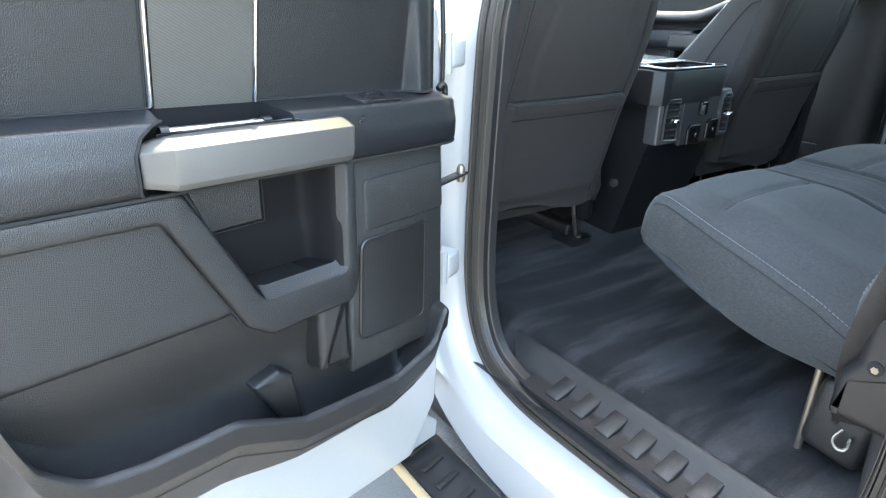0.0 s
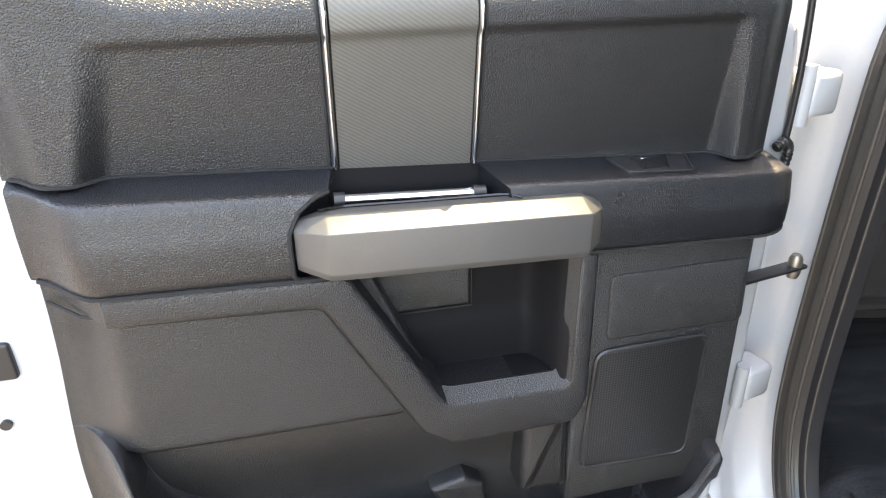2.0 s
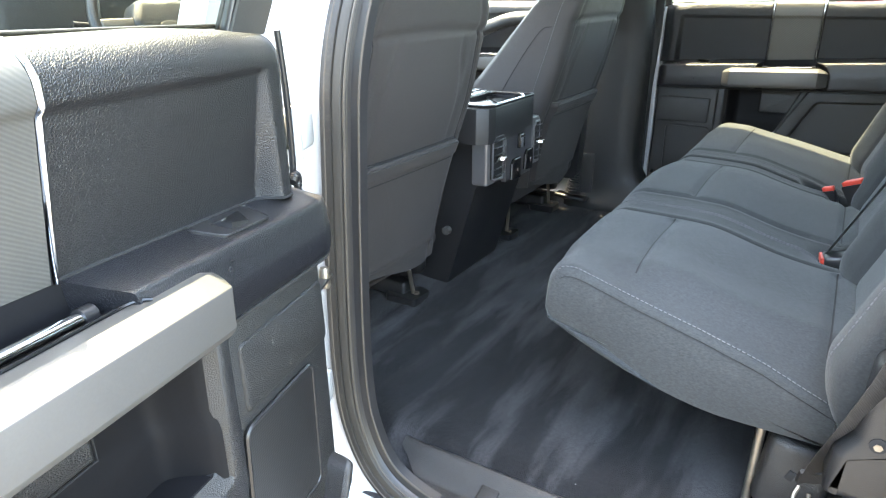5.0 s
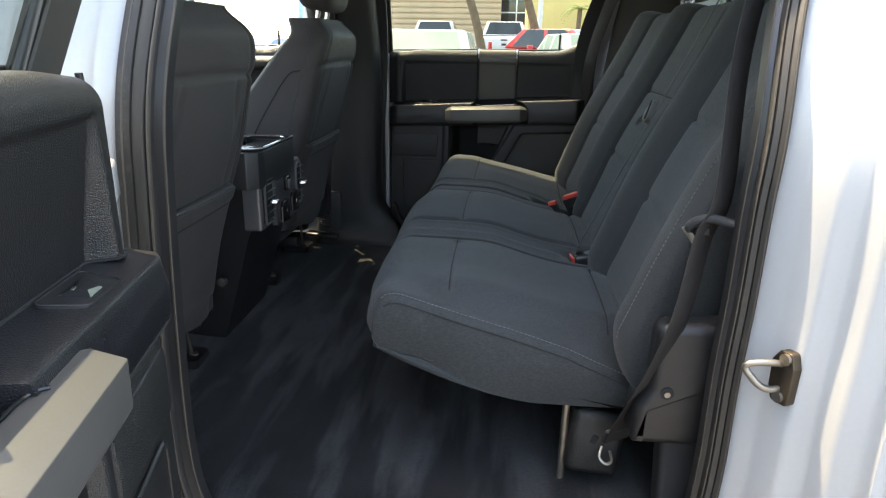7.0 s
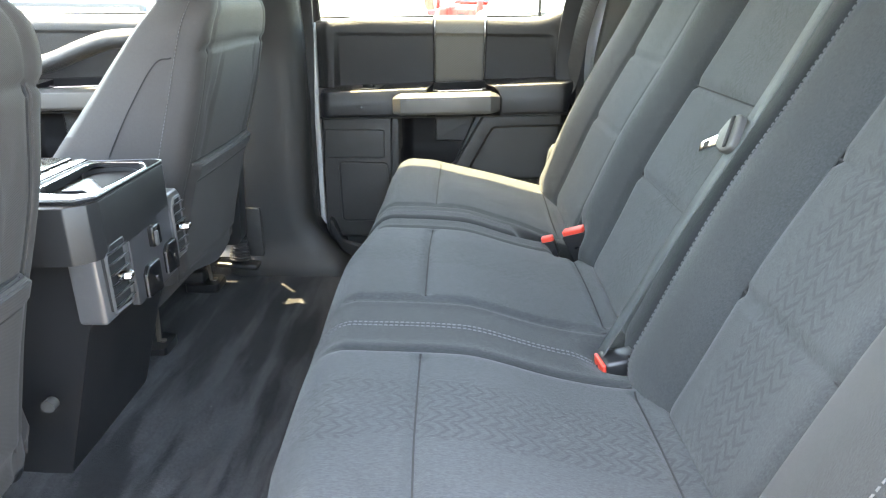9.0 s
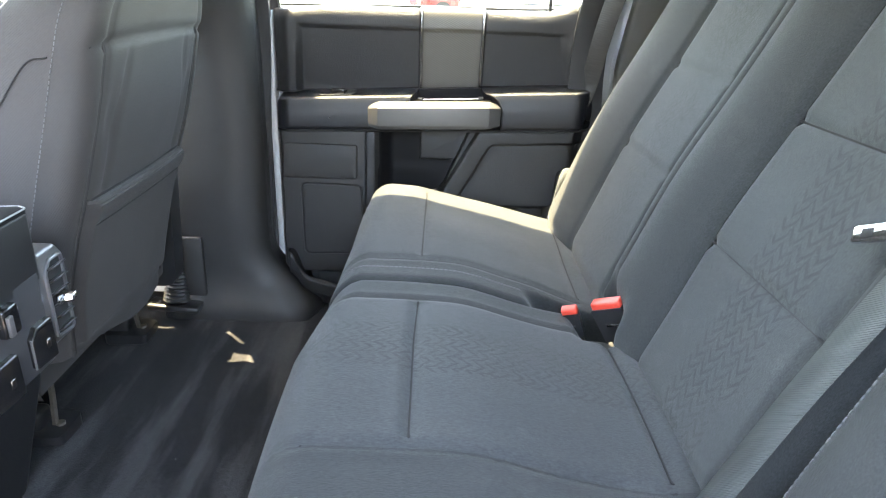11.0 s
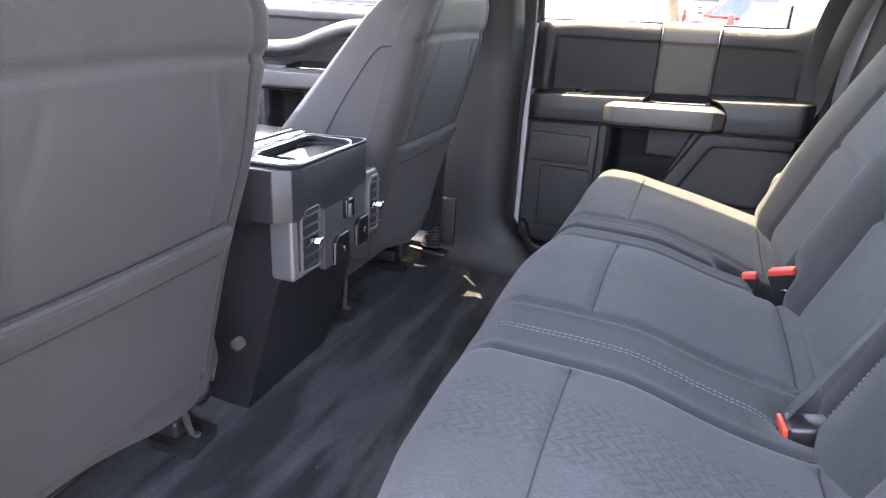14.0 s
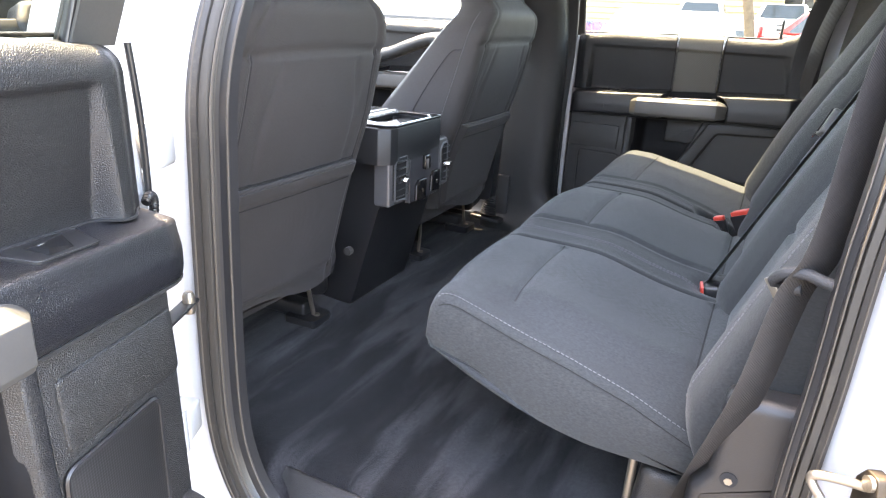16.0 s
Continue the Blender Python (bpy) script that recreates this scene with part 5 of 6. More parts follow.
def front_seat(cx, label, rails):
    seat = thing("front_seat", (cx, 1.3, FLOOR))
    tagged(seat, label, "car seat")

    def add(name, me, parent=None, words=""):
        o = part(name, me, parent or seat, words)
        stay(seat, o)
        return o
    half = 0.235

    def spine(z):
        """Where the back's rear face stands at a height."""
        return 1.142 - 0.145 * sstep(0.92, 1.62, z) - 0.012 * sstep(1.42, 1.60, z)

    def width(z):
        return half - 0.02 * sstep(1.10, 0.93, z) - 0.012 * sstep(1.30, 1.52, z) - 0.075 * sstep(1.47, 1.605, z) ** 2

    def deep(z):
        return 1.55 - 1.12 * min(1.0, max(0.0, (z - 1.12) / 0.48)) - 0.5 * sstep(1.05, 0.945, z)

    zs = span(0.945, 1.0, 6) + span(1.01, 1.51, 64) + span(1.516, 1.605, 16)
    ring = [(-1, 0.20), (-1.0, 0.10), (-1.0, 0.05), (-0.985, 0.022), (-0.95, 0.007), (-0.88, 0.0)] + [(-0.88 + 1.76 * i / 60, 0.0) for i in range(1, 60)] + [(0.88, 0.0), (0.95, 0.007), (0.985, 0.022), (1.0, 0.05), (1.0, 0.10), (1.0, 0.20), (0.9, 0.225), (0.72, 0.20), (0.5, 0.165), (0.0, 0.15), (-0.5, 0.165), (-0.72, 0.20), (-0.9, 0.225)]

    def dart(z):
        """The two curved seams down to the pocket."""
        return 0.61 - 0.11 * sstep(1.33, 1.475, z)

    def skin(z, j):
        q, d = ring[j % len(ring)]
        w = width(z)
        thin = deep(z)
        y = spine(z) + d * thin
        x = q * w
        if d < 0.01:
            # bulging panel with the pocket and its hem
            c = math.cos(q * math.pi / 2) ** 0.6 if abs(q) < 1 else 0
            y -= 0.014 * c * gauss(z - 1.34, 0.16)
            inpk = sstep(0.80, 0.76, abs(q))
            y -= 0.013 * inpk * sstep(1.243, 1.238, z) * sstep(0.96, 1.0, z)
            y -= 0.005 * inpk * (sstep(1.243, 1.238, z) - sstep(1.213, 1.208, z))
            y += 0.004 * gauss(abs(q) - 0.80, 0.03)
            y += 0.007 * gauss(z - (1.482 - 0.010 * q * q), 0.006)
            y += 0.004 * gauss(abs(q) - dart(z), 0.035) * sstep(1.245, 1.26, z) * sstep(1.480, 1.44, z)
            y += 0.006 * gauss(abs(q) - 0.68, 0.07) * gauss(z - 1.37, 0.04)
            y += 0.0015 * noise.noise((x * 10, z * 10, cx * 5))
        if z > 1.50:
            y += 0.045 * sstep(1.53, 1.607, z) ** 2
        zz = z
        if z < 0.99:
            zz += 0.02 * abs(q) ** 3 - 0.018 * math.sin(q * 3 + cx) * (0.99 - z) / 0.045
        return (cx + x, y, zz)
    n = len(ring)
    verts = [skin(z, j) for z in zs for j in range(n)]
    faces = [(i * n + j, i * n + (j + 1) % n, (i + 1) * n + (j + 1) % n, (i + 1) * n + j) for i in range(len(zs) - 1) for j in range(n)]
    faces += [tuple(range(n)), tuple(range(len(zs) * n - 1, (len(zs) - 1) * n - 1, -1))]
    back = add("backrest", mesh_of("backrest", verts, faces, VINYL, sharp=70), None, "charcoal vinyl seat back with map pocket")

    def at(q, z, lift=0.002):
        x = q * width(z)
        jj = min(range(5, 66), key=lambda j: abs(ring[j][0] - q))
        p = skin(z, jj)
        return (cx + x, p[1] - lift, z)
    add("seam", tube("seam", [at(q, 1.482 - 0.010 * q * q, -0.004) for q in span(-0.94, 0.94, 40)], 0.0018, SEAM, n=5), back)
    for q in (-0.80, 0.80):
        add("seam", tube("seam", [at(q, z, -0.001) for z in span(0.97, 1.478, 50)], 0.0022, SEAM, n=5), back)
        add("seam", tube("seam", [at(math.copysign(dart(z), q), z, -0.0035) for z in span(1.25, 1.476, 40)], 0.0012, SEAM, n=5), back)
        add("piping", tube("piping", [at(q * 1.035, z, 0.0) for z in span(0.97, 1.478, 50)], 0.0022, VINYL, n=6), back)
    add("pocket_hem", tube("pocket_hem", [at(q, 1.2405, 0.001) for q in span(-0.78, 0.78, 30)], 0.0045, VINYL, n=6), back)
    add("seam", tube("seam", [at(q, 1.247, -0.004) for q in span(-0.78, 0.78, 30)], 0.0055, SEAM, n=5), back)
    add("seam", tube("seam", [at(q, 1.203, -0.001) for q in span(-0.78, 0.78, 30)], 0.0020, SEAM, n=5), back)
    for sg in (-1, 1):
        add("stitching", stitches("stitching", [(cx + sg * (width(z) + 0.0015), spine(z) + 0.048, z) for z in span(1.05, 1.56, 60)], (sg, 0, 0)), back, "pale grey side stitching")
        add("stitching", stitches("stitching", [(cx + sg * (width(z) * 0.99), spine(z) + 0.200 * deep(z), z) for z in span(1.05, 1.56, 60)], (sg, 0.5, 0)), back)
        add("seam", tube("seam", smooth_path([(cx + sg * (width(1.12) + 0.001), spine(1.12) + 0.18, 1.12), (cx + sg * (width(1.3) + 0.001), spine(1.3) + 0.14, 1.30), (cx + sg * (width(1.44) + 0.001), spine(1.44) + 0.09, 1.44), (cx + sg * (width(1.46) + 0.001), spine(1.46) + 0.055, 1.46)], 8), 0.0013, SEAM, n=5), back)
    headrest("headrest", "headrest", (cx, 1.045, 1.712), 8, (0.27, 0.11, 0.17), seat, VINYL)
    # seat pan, rails and brackets
    me, _ = pad("seat_pan", lambda x, y: 1.05 + 0.03 * sstep(1.3, 1.7, y) + 0.03 * sstep(0.13, 0.22, abs(x - cx)), tight(cx - 0.25, cx + 0.25, 0.03, 0.04), tight(1.17, 1.70, 0.03, 0.05), 0.92, VINYL, r=0.05)
    add("seat_pan", me)
    for sg in (-1, 1):
        add("side_shield", slab("side_shield", (0.05, 0.44, 0.24), SMOOTH, pose(cx + sg * 0.272, 1.44, 0.955), 0.02), None, "black plastic seat side shield")
    outer = 1 if cx > 0 else -1
    add("recliner_cover", plate("recliner_cover", fillet([(1.135, 0.90), (1.12, 1.17), (1.15, 1.215), (1.21, 1.21), (1.30, 1.06), (1.30, 0.90)], 0.03), cx + outer * 0.235, cx + outer * 0.298, SMOOTH, YZ, 0.012), None, "black plastic recliner cover")
    for sx in rails:
        rail = add("rail", slab("rail", (0.045, 0.46, 0.045), SMOOTH, pose(cx + sx, 1.48, 0.80, 0, 0, 0), 0.008), None, "black seat rail")
        add("foot", plate("foot", fillet([(-0.04, 1.205), (0.04, 1.205), (0.045, 1.30), (-0.045, 1.30)], 0.014), 0.79, 0.765, SMOOTH, Matrix.Translation((cx + sx, 0, 0)) @ Matrix(((1, 0, 0, 0), (0, 0, 1, 0), (0, 1, 0, 0), (0, 0, 0, 1))), 0.004), rail, "black rail foot cover")
        add("stay", tube("stay", smooth_path([(cx + sx * 0.9, 1.24, 0.93), (cx + sx * 0.93, 1.235, 0.86), (cx + sx, 1.235, 0.79)], 5), 0.006, STEEL, n=6), rail)
        add("bolt", tube("bolt", [(cx + sx, 1.225, 0.785), (cx + sx, 1.225, 0.795)], 0.008, STEEL, n=8), rail)
    return seat


front_seat(-0.555, "charcoal vinyl front seat with rear map pocket", (0.24, -0.185))
front_seat(0.385, "charcoal vinyl front passenger seat with rear map pocket", (-0.13, 0.235))


# ---------------------------------------------------------------- centre console
console = thing("centre_console", (-0.06, 1.4, FLOOR))
tagged(console, "black centre console with rear vents and cup holders", "console")


def con(name, me, parent=None, words=""):
    o = part(name, me, parent or console, words)
    stay(console, o)
    return o


CX0, CX1 = -0.245, 0.098
con("body", plate("body", fillet([(1.19, 0.79), (1.105, 1.075), (1.090, 1.10), (1.090, 1.202), (2.0, 1.202), (2.0, 0.79)], [0, 0.03, 0.01, 0, 0, 0]), CX0 + 0.036, CX1 - 0.004, CONSOLE, YZ, 0.012))
FLATXY = Matrix(((1, 0, 0, 0), (0, 0, 1, 0), (0, 1, 0, 0), (0, 0, 0, 1)))


def tray(name, outer, inner, low, high, floor_z, mat, bevel=0.004):
    """A block with a well sunk into its top; outer and inner have as many corners."""
    rings = [(outer, low), (outer, high - bevel), (inset(outer, bevel * 0.3), high - bevel * 0.3), (inset(outer, bevel), high), (inset(inner, -0.002), high), (inner, high - 0.002), (inset(inner, 0.008), floor_z + 0.01), (inset(inner, 0.02), floor_z)]
    k = len(outer)
    verts = [(x, y, z) for poly, z in rings for x, y in poly]
    faces = [(r * k + i, r * k + (i + 1) % k, (r + 1) * k + (i + 1) % k, (r + 1) * k + i) for r in range(len(rings) - 1) for i in range(k)]
    return mesh_of(name, verts, faces + [tuple(range(7 * k, 8 * k)), tuple(range(k - 1, -1, -1))], mat, sharp=40)


BLOCK = fillet([(CX0, 1.130), (CX0 + 0.004, 1.088), (-0.220, 1.064), (-0.200, 1.056), (0.030, 1.058), (0.046, 1.070), (0.046, 1.33), (CX0, 1.33)], [0.010, 0.010, 0.008, 0.010, 0.012, 0.010, 0.002, 0.002])
RIM_OUT = fillet([(-0.226, 1.150), (-0.222, 1.082), (-0.200, 1.060), (0.034, 1.060), (0.040, 1.072), (0.020, 1.186), (-0.200, 1.186), (-0.226, 1.176)], [0.006, 0.010, 0.010, 0.006, 0.004, 0.012, 0.006, 0.004])
CUPS = fillet([(-0.190, 1.130), (-0.192, 1.092), (-0.178, 1.070), (-0.020, 1.067), (0.006, 1.084), (0.002, 1.168), (-0.150, 1.164), (-0.186, 1.152)], [0.006, 0.010, 0.008, 0.022, 0.018, 0.022, 0.010, 0.006])
con("bin", tray("bin", BLOCK, CUPS, 1.198, 1.287, 1.2035, CONSOLE), None, "black grained console upper")
con("lid", plate("lid", fillet([(CX0 + 0.004, 1.222), (0.036, 1.222), (0.036, 1.62), (CX0 + 0.004, 1.62)], 0.008), 1.286, 1.2945, GLOSS, FLATXY, 0.003), None, "glossy black console lid")
# the well's depth of shade comes partly from its darker plastic
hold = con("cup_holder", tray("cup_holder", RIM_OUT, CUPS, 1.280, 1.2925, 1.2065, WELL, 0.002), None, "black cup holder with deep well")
con("top_panel", plate("top_panel", fillet([(CX0 + 0.004, 1.191), (0.030, 1.191), (0.036, 1.217), (CX0 + 0.004, 1.217)], 0.003), 1.286, 1.2935, GLOSS, FLATXY, 0.002), hold, "glossy black strip")
con("corner_panel", plate("corner_panel", inset(fillet([(-0.226, 1.150), (-0.222, 1.082), (-0.200, 1.060), (-0.120, 1.060), (-0.180, 1.068), (-0.196, 1.092), (-0.194, 1.150)], 0.004), 0.001), 1.290, 1.2940, GLOSS, FLATXY, 0.001), hold, "glossy black corner")
con("rim", tube("rim", [(x, y, 1.2930) for x, y in inset(CUPS, -0.004)], 0.0017, CHROME, True, 6), hold, "bright edge line")
con("rim", tube("rim", [(x, y, 1.2920) for x, y in RIM_OUT], 0.0012, BEZEL, True, 6), hold, "thin silver edge line")
con("cup_wall", field("cup_wall", lambda t, z: (-0.040 + 0.040 * math.cos(t), 1.118 + 0.044 * math.sin(t), z), [radians(-110 + 12 * i) for i in range(21)], [1.21, 1.25, 1.287], SMOOTH), hold, "curved cup wall")
con("cup_divider", plate("cup_divider", fillet([(-0.140, 1.148), (-0.062, 1.150), (-0.066, 1.134), (-0.126, 1.086), (-0.155, 1.088), (-0.136, 1.112)], 0.004), 1.215, 1.284, GLOSS, FLATXY, 0.002), hold, "glossy cup divider")
# rear bezel: silver frame, two vents, sockets
XZ = Matrix(((1, 0, 0, 0), (0, -1, 0, 1.070), (0, 0, 1, 0), (0, 0, 0, 1)))
bez = con("bezel", plate("bezel", fillet([(CX0 - 0.003, 1.088), (CX0 - 0.003, 1.206), (-0.226, 1.222), (-0.142, 1.224), (-0.132, 1.2185), (0.026, 1.2185), (0.036, 1.228), (0.078, 1.228), (0.094, 1.208), (0.094, 1.092)], [0.010, 0.016, 0.012, 0.004, 0.004, 0.004, 0.004, 0.010, 0.012, 0.010]), -0.03, 0.010, BEZEL, XZ, 0.006, steps=4), None, "satin silver vent bezel")
for v in bez.data.vertices:
    w = max(0.0, (-0.195 - v.co.x) / 0.053)
    v.co.x += 0.028 * w
    v.co.y += 0.010 * w * w
con("socket_panel", plate("socket_panel", fillet([(-0.132, 1.080), (-0.132, 1.209), (0.026, 1.209), (0.026, 1.080)], 0.005), 0.0, 0.0125, GREY_METAL, XZ, 0.002), bez, "dark satin socket panel")
for x0, x1 in ((-0.206, -0.150), (0.042, 0.080)):
    opening = fillet([(x0, 1.104), (x0, 1.196), (x0 + 0.012, 1.213), (x1, 1.213), (x1, 1.100)], 0.006)
    vent = con("vent", plate("vent", opening, 0.0, 0.0115, SEAM, XZ, 0.001), bez, "black air vent")
    for i in range(6):
        con("slat", slab("slat", (x1 - x0 - 0.004, 0.014, 0.0028), SMOOTH, pose((x0 + x1) / 2, 1.0555, 1.113 + 0.0178 * i, -28, 0, 0), 0.001), vent)
    con("vent_frame", tube("vent_frame", [XZ @ Vector((p, 0.0115, q)) for p, q in opening], 0.0028, BEZEL, True, 6), vent)
    con("vent_tab", slab("vent_tab", (0.016, 0.026, 0.010), CHROME, pose((x0 + x1) / 2, 1.047, 1.160, 0, 0, 20), 0.004), vent, "bright vent tab")
    con("vent_tab", slab("vent_tab", (0.008, 0.022, 0.013), CHROME, pose((x0 + x1) / 2 - 0.006, 1.046, 1.158, 0, 25, 20), 0.003), vent, "bright vent tab")
for x, w, h, z in ((-0.080, 0.052, 0.058, 1.108), (0.000, 0.046, 0.058, 1.118)):
    cover = con("socket_cover", plate("socket_cover", fillet([(x - w / 2, z - h / 2 + 0.004), (x - w / 2, z + h / 2 - 0.012), (x - w / 2 + 0.012, z + h / 2), (x + w / 2, z + h / 2), (x + w / 2, z - h / 2)], 0.004), 0.010, 0.021, GLOSS, XZ, 0.003), bez, "glossy black socket cover")
    con("cover_edge", tube("cover_edge", [XZ @ Vector((x - w / 2, 0.0175, z - h / 2 + 0.004)), XZ @ Vector((x - w / 2, 0.0175, z + h / 2 - 0.012))], 0.0016, BEZEL, n=6), cover)
    con("socket_mark", slab("socket_mark", (0.008, 0.001, 0.012), CHROME, pose(x + 0.006, 1.0487, z - 0.002), 0.0004), cover)
port = con("usb_port", slab("usb_port", (0.030, 0.014, 0.038), GLOSS, pose(-0.052, 1.054, 1.180), 0.004), bez, "black charging port")
con("port_core", slab("port_core", (0.009, 0.006, 0.026), BEZEL, pose(-0.060, 1.0465, 1.177), 0.001), port)
con("base_knob", tube("base_knob", [(-0.262, 1.165, 0.965), (-0.247, 1.165, 0.965)], 0.011, FRAME, n=12), None, "small grey cap")


# ---------------------------------------------------------------- belts and buckles
def buckle(x, y, z, turn, tilt, size, label="black seat belt buckle with red release"):
    M = pose(x, y, z, tilt, 0, turn)
    b = thing("belt_buckle", (x, y, z))
    tagged(b, label, "buckle", "rear belt buckles")
    o1 = part("body", slab("body", (size[0], size[1], size[2]), SMOOTH, M, 0.006), b)
    o2 = part("release", slab("release", (size[0] * 0.92, 0.006, size[2] * 0.6), RED, M @ pose(0, -0.0, 0), 0.002), b, "red release button")
    o2.data.transform(M @ pose(0, size[1] * 0.5 + 0.002, 0.003) @ M.inverted())
    o3 = part("strap", strap("strap", [M @ Vector((0, -size[1] * 0.45, 0)), M @ Vector((0, -size[1] * 0.8, -0.004)), M @ Vector((0, -size[1] * 1.25, -0.02))], size[0] * 0.85, M.to_3x3() @ Vector((1, 0, 0)), WEB_DARK, 0.003), b)
    stay(b, o1, o2, o3)
    return b


buckle(-0.290, 0.272, 1.082, 8, -8, (0.040, 0.082, 0.028))


def upright_buckle(M, size, label):
    """A buckle standing on its stalk: the red key on its upper end."""
    w, h, d = size
    b = thing("belt_buckle", M.translation)
    tagged(b, label, "buckle", "rear belt buckles")
    o = [part("body", plate("body", fillet([(-w * 0.46, -h), (w * 0.46, -h), (w / 2, 0), (-w / 2, 0)], 0.004), -d / 2, d / 2, SMOOTH, M, 0.004), b)]
    o.append(part("release", slab("release", (w * 0.92, d * 0.85, 0.016), RED, M @ pose(0, 0, 0.002), 0.003), b, "red release button"))
    o.append(part("lettering", slab("lettering", (w * 0.4, 0.001, 0.004), CHROME, M @ pose(0, -d / 2 - 0.0002, -h * 0.5), 0.0003), b, "small raised mark"))
    o.append(part("stalk", slab("stalk", (w * 0.7, d * 0.5, h * 0.7), WEB_DARK, M @ pose(0, 0, -h * 1.25), 0.003), b))
    stay(b, *o)


def buckle_frame(top_a, top_b, foot):
    """Axes from the key's two ends and a lower corner."""
    A, B, F = Vector(top_a), Vector(top_b), Vector(foot)
    x = (B - A).normalized()
    down = F - B
    down = (down - x * down.dot(x)).normalized()
    y = (-down).cross(x)
    return Matrix(((x.x, y.x, -down.x, (A.x + B.x) / 2), (x.y, y.y, -down.y, (A.y + B.y) / 2), (x.z, y.z, -down.z, (A.z + B.z) / 2), (0, 0, 0, 1)))


upright_buckle(buckle_frame((0.160, 0.297, 1.112), (0.131, 0.258, 1.134), (0.133, 0.227, 1.068)), (0.052, 0.062, 0.022), "wide black belt buckle with red release")
upright_buckle(buckle_frame((0.186, 0.338, 1.086), (0.176, 0.312, 1.096), (0.178, 0.290, 1.040)), (0.028, 0.045, 0.018), "small black belt buckle with red release")

# middle belt: webbing lying down the backrest split, with its tongue
bk, fn, mid, half, x0, x1, parent = backs[0]
belt_mid = thing("seat_belt", (-0.31, 0.2, 1.4))
tagged(belt_mid, "grey webbing seat belt with chrome tongue", "seat belt", "rear seat belts")
fm = backs[1][1]


def belt_line(s):
    x = -0.288 + 0.016 * sstep(0.5, 0.2, s)
    return x, max(fm(max(x, -0.262), s), 0.03) + 0.013


line = [BACK @ Vector((belt_line(s)[0], s, belt_line(s)[1])) for s in span(0.02, 0.72, 50)]
o = part("webbing", strap("webbing", line, 0.046, BACK.to_3x3() @ Vector((1, 0, -0.22)), WEB, 0.002), belt_mid)
bx, bh = belt_line(0.395)
TM = Matrix.Translation(BACK @ Vector((bx + 0.006, 0.395, bh + 0.006))) @ BACK.to_3x3().to_4x4() @ pose(0, 0, 0, 0, 0, 62)
o2 = part("tongue", plate("tongue", fillet([(-0.008, -0.074), (0.008, -0.074), (0.0085, -0.02), (-0.0085, -0.02)], 0.004), 0.0, 0.003, CHROME, TM @ Matrix(((1, 0, 0, 0), (0, 0, 1, 0), (0, 1, 0, 0), (0, 0, 0, 1))), 0.001), belt_mid, "chrome belt tongue")
o3 = part("tongue_grip", plate("tongue_grip", fillet([(-0.010, -0.030), (0.010, -0.030), (0.025, -0.012), (0.026, 0.012), (-0.026, 0.012), (-0.025, -0.012)], 0.013), -0.004, 0.007, FRAME, TM @ Matrix(((1, 0, 0, 0), (0, 0, 1, 0), (0, 1, 0, 0), (0, 0, 0, 1))), 0.004), belt_mid, "grey plastic tongue grip")
o4 = part("tongue_slot", slab("tongue_slot", (0.044, 0.006, 0.003), SEAM, TM @ pose(0, 0.0, 0.0085), 0.001), belt_mid)
o5 = part("tongue_window", slab("tongue_window", (0.009, 0.012, 0.001), SEAM, TM @ pose(0, -0.058, 0.003), 0.0003), belt_mid)
stay(belt_mid, o, o2, o3, o4, o5)

# driver's side belt at the door opening
for sg in (-1, 1):
    belt = thing("seat_belt", (sg * 0.8, 0.25, 1.1))
    tagged(belt, "dark grey seat belt webbing beside the rear door", "seat belt", "rear seat belts")
    ln = smooth_path([(sg * 0.66, 0.10, 1.80), (sg * 0.76, 0.165, 1.55), (sg * 0.828, 0.185, 1.36), (sg * 0.832, 0.205, 1.295), (sg * 0.838, 0.222, 1.18), (sg * 0.815, 0.245, 1.07), (sg * 0.755, 0.262, 0.96), (sg * 0.715, 0.268, 0.892)], 8)
    o = part("webbing", strap("webbing", ln, 0.046, (0.62 * sg, 0.70, 0.15), WEB_DARK), belt)
    fold = part("stitched_fold", strap("stitched_fold", ln[-5:], 0.048, (0.42 * sg, 0.85, 0.15), WEB_DARK, 0.007), belt, "stitched folded belt end")
    g = part("belt_guide", tube("belt_guide", smooth_path([(sg * 0.858, 0.150, 1.316), (sg * 0.846, 0.180, 1.321), (sg * 0.842, 0.200, 1.325), (sg * 0.838, 0.216, 1.321), (sg * 0.830, 0.225, 1.309), (sg * 0.826, 0.215, 1.301), (sg * 0.830, 0.198, 1.304)], 6), 0.0068, TRIM, n=8), belt, "black belt guide loop")
    t = part("tongue", slab("tongue", (0.003, 0.009, 0.030), STEEL, pose(sg * 0.832, 0.223, 1.298, -40, 0, sg * 30), 0.001), belt, "chrome belt tongue")
    stay(belt, o, fold, g, t)

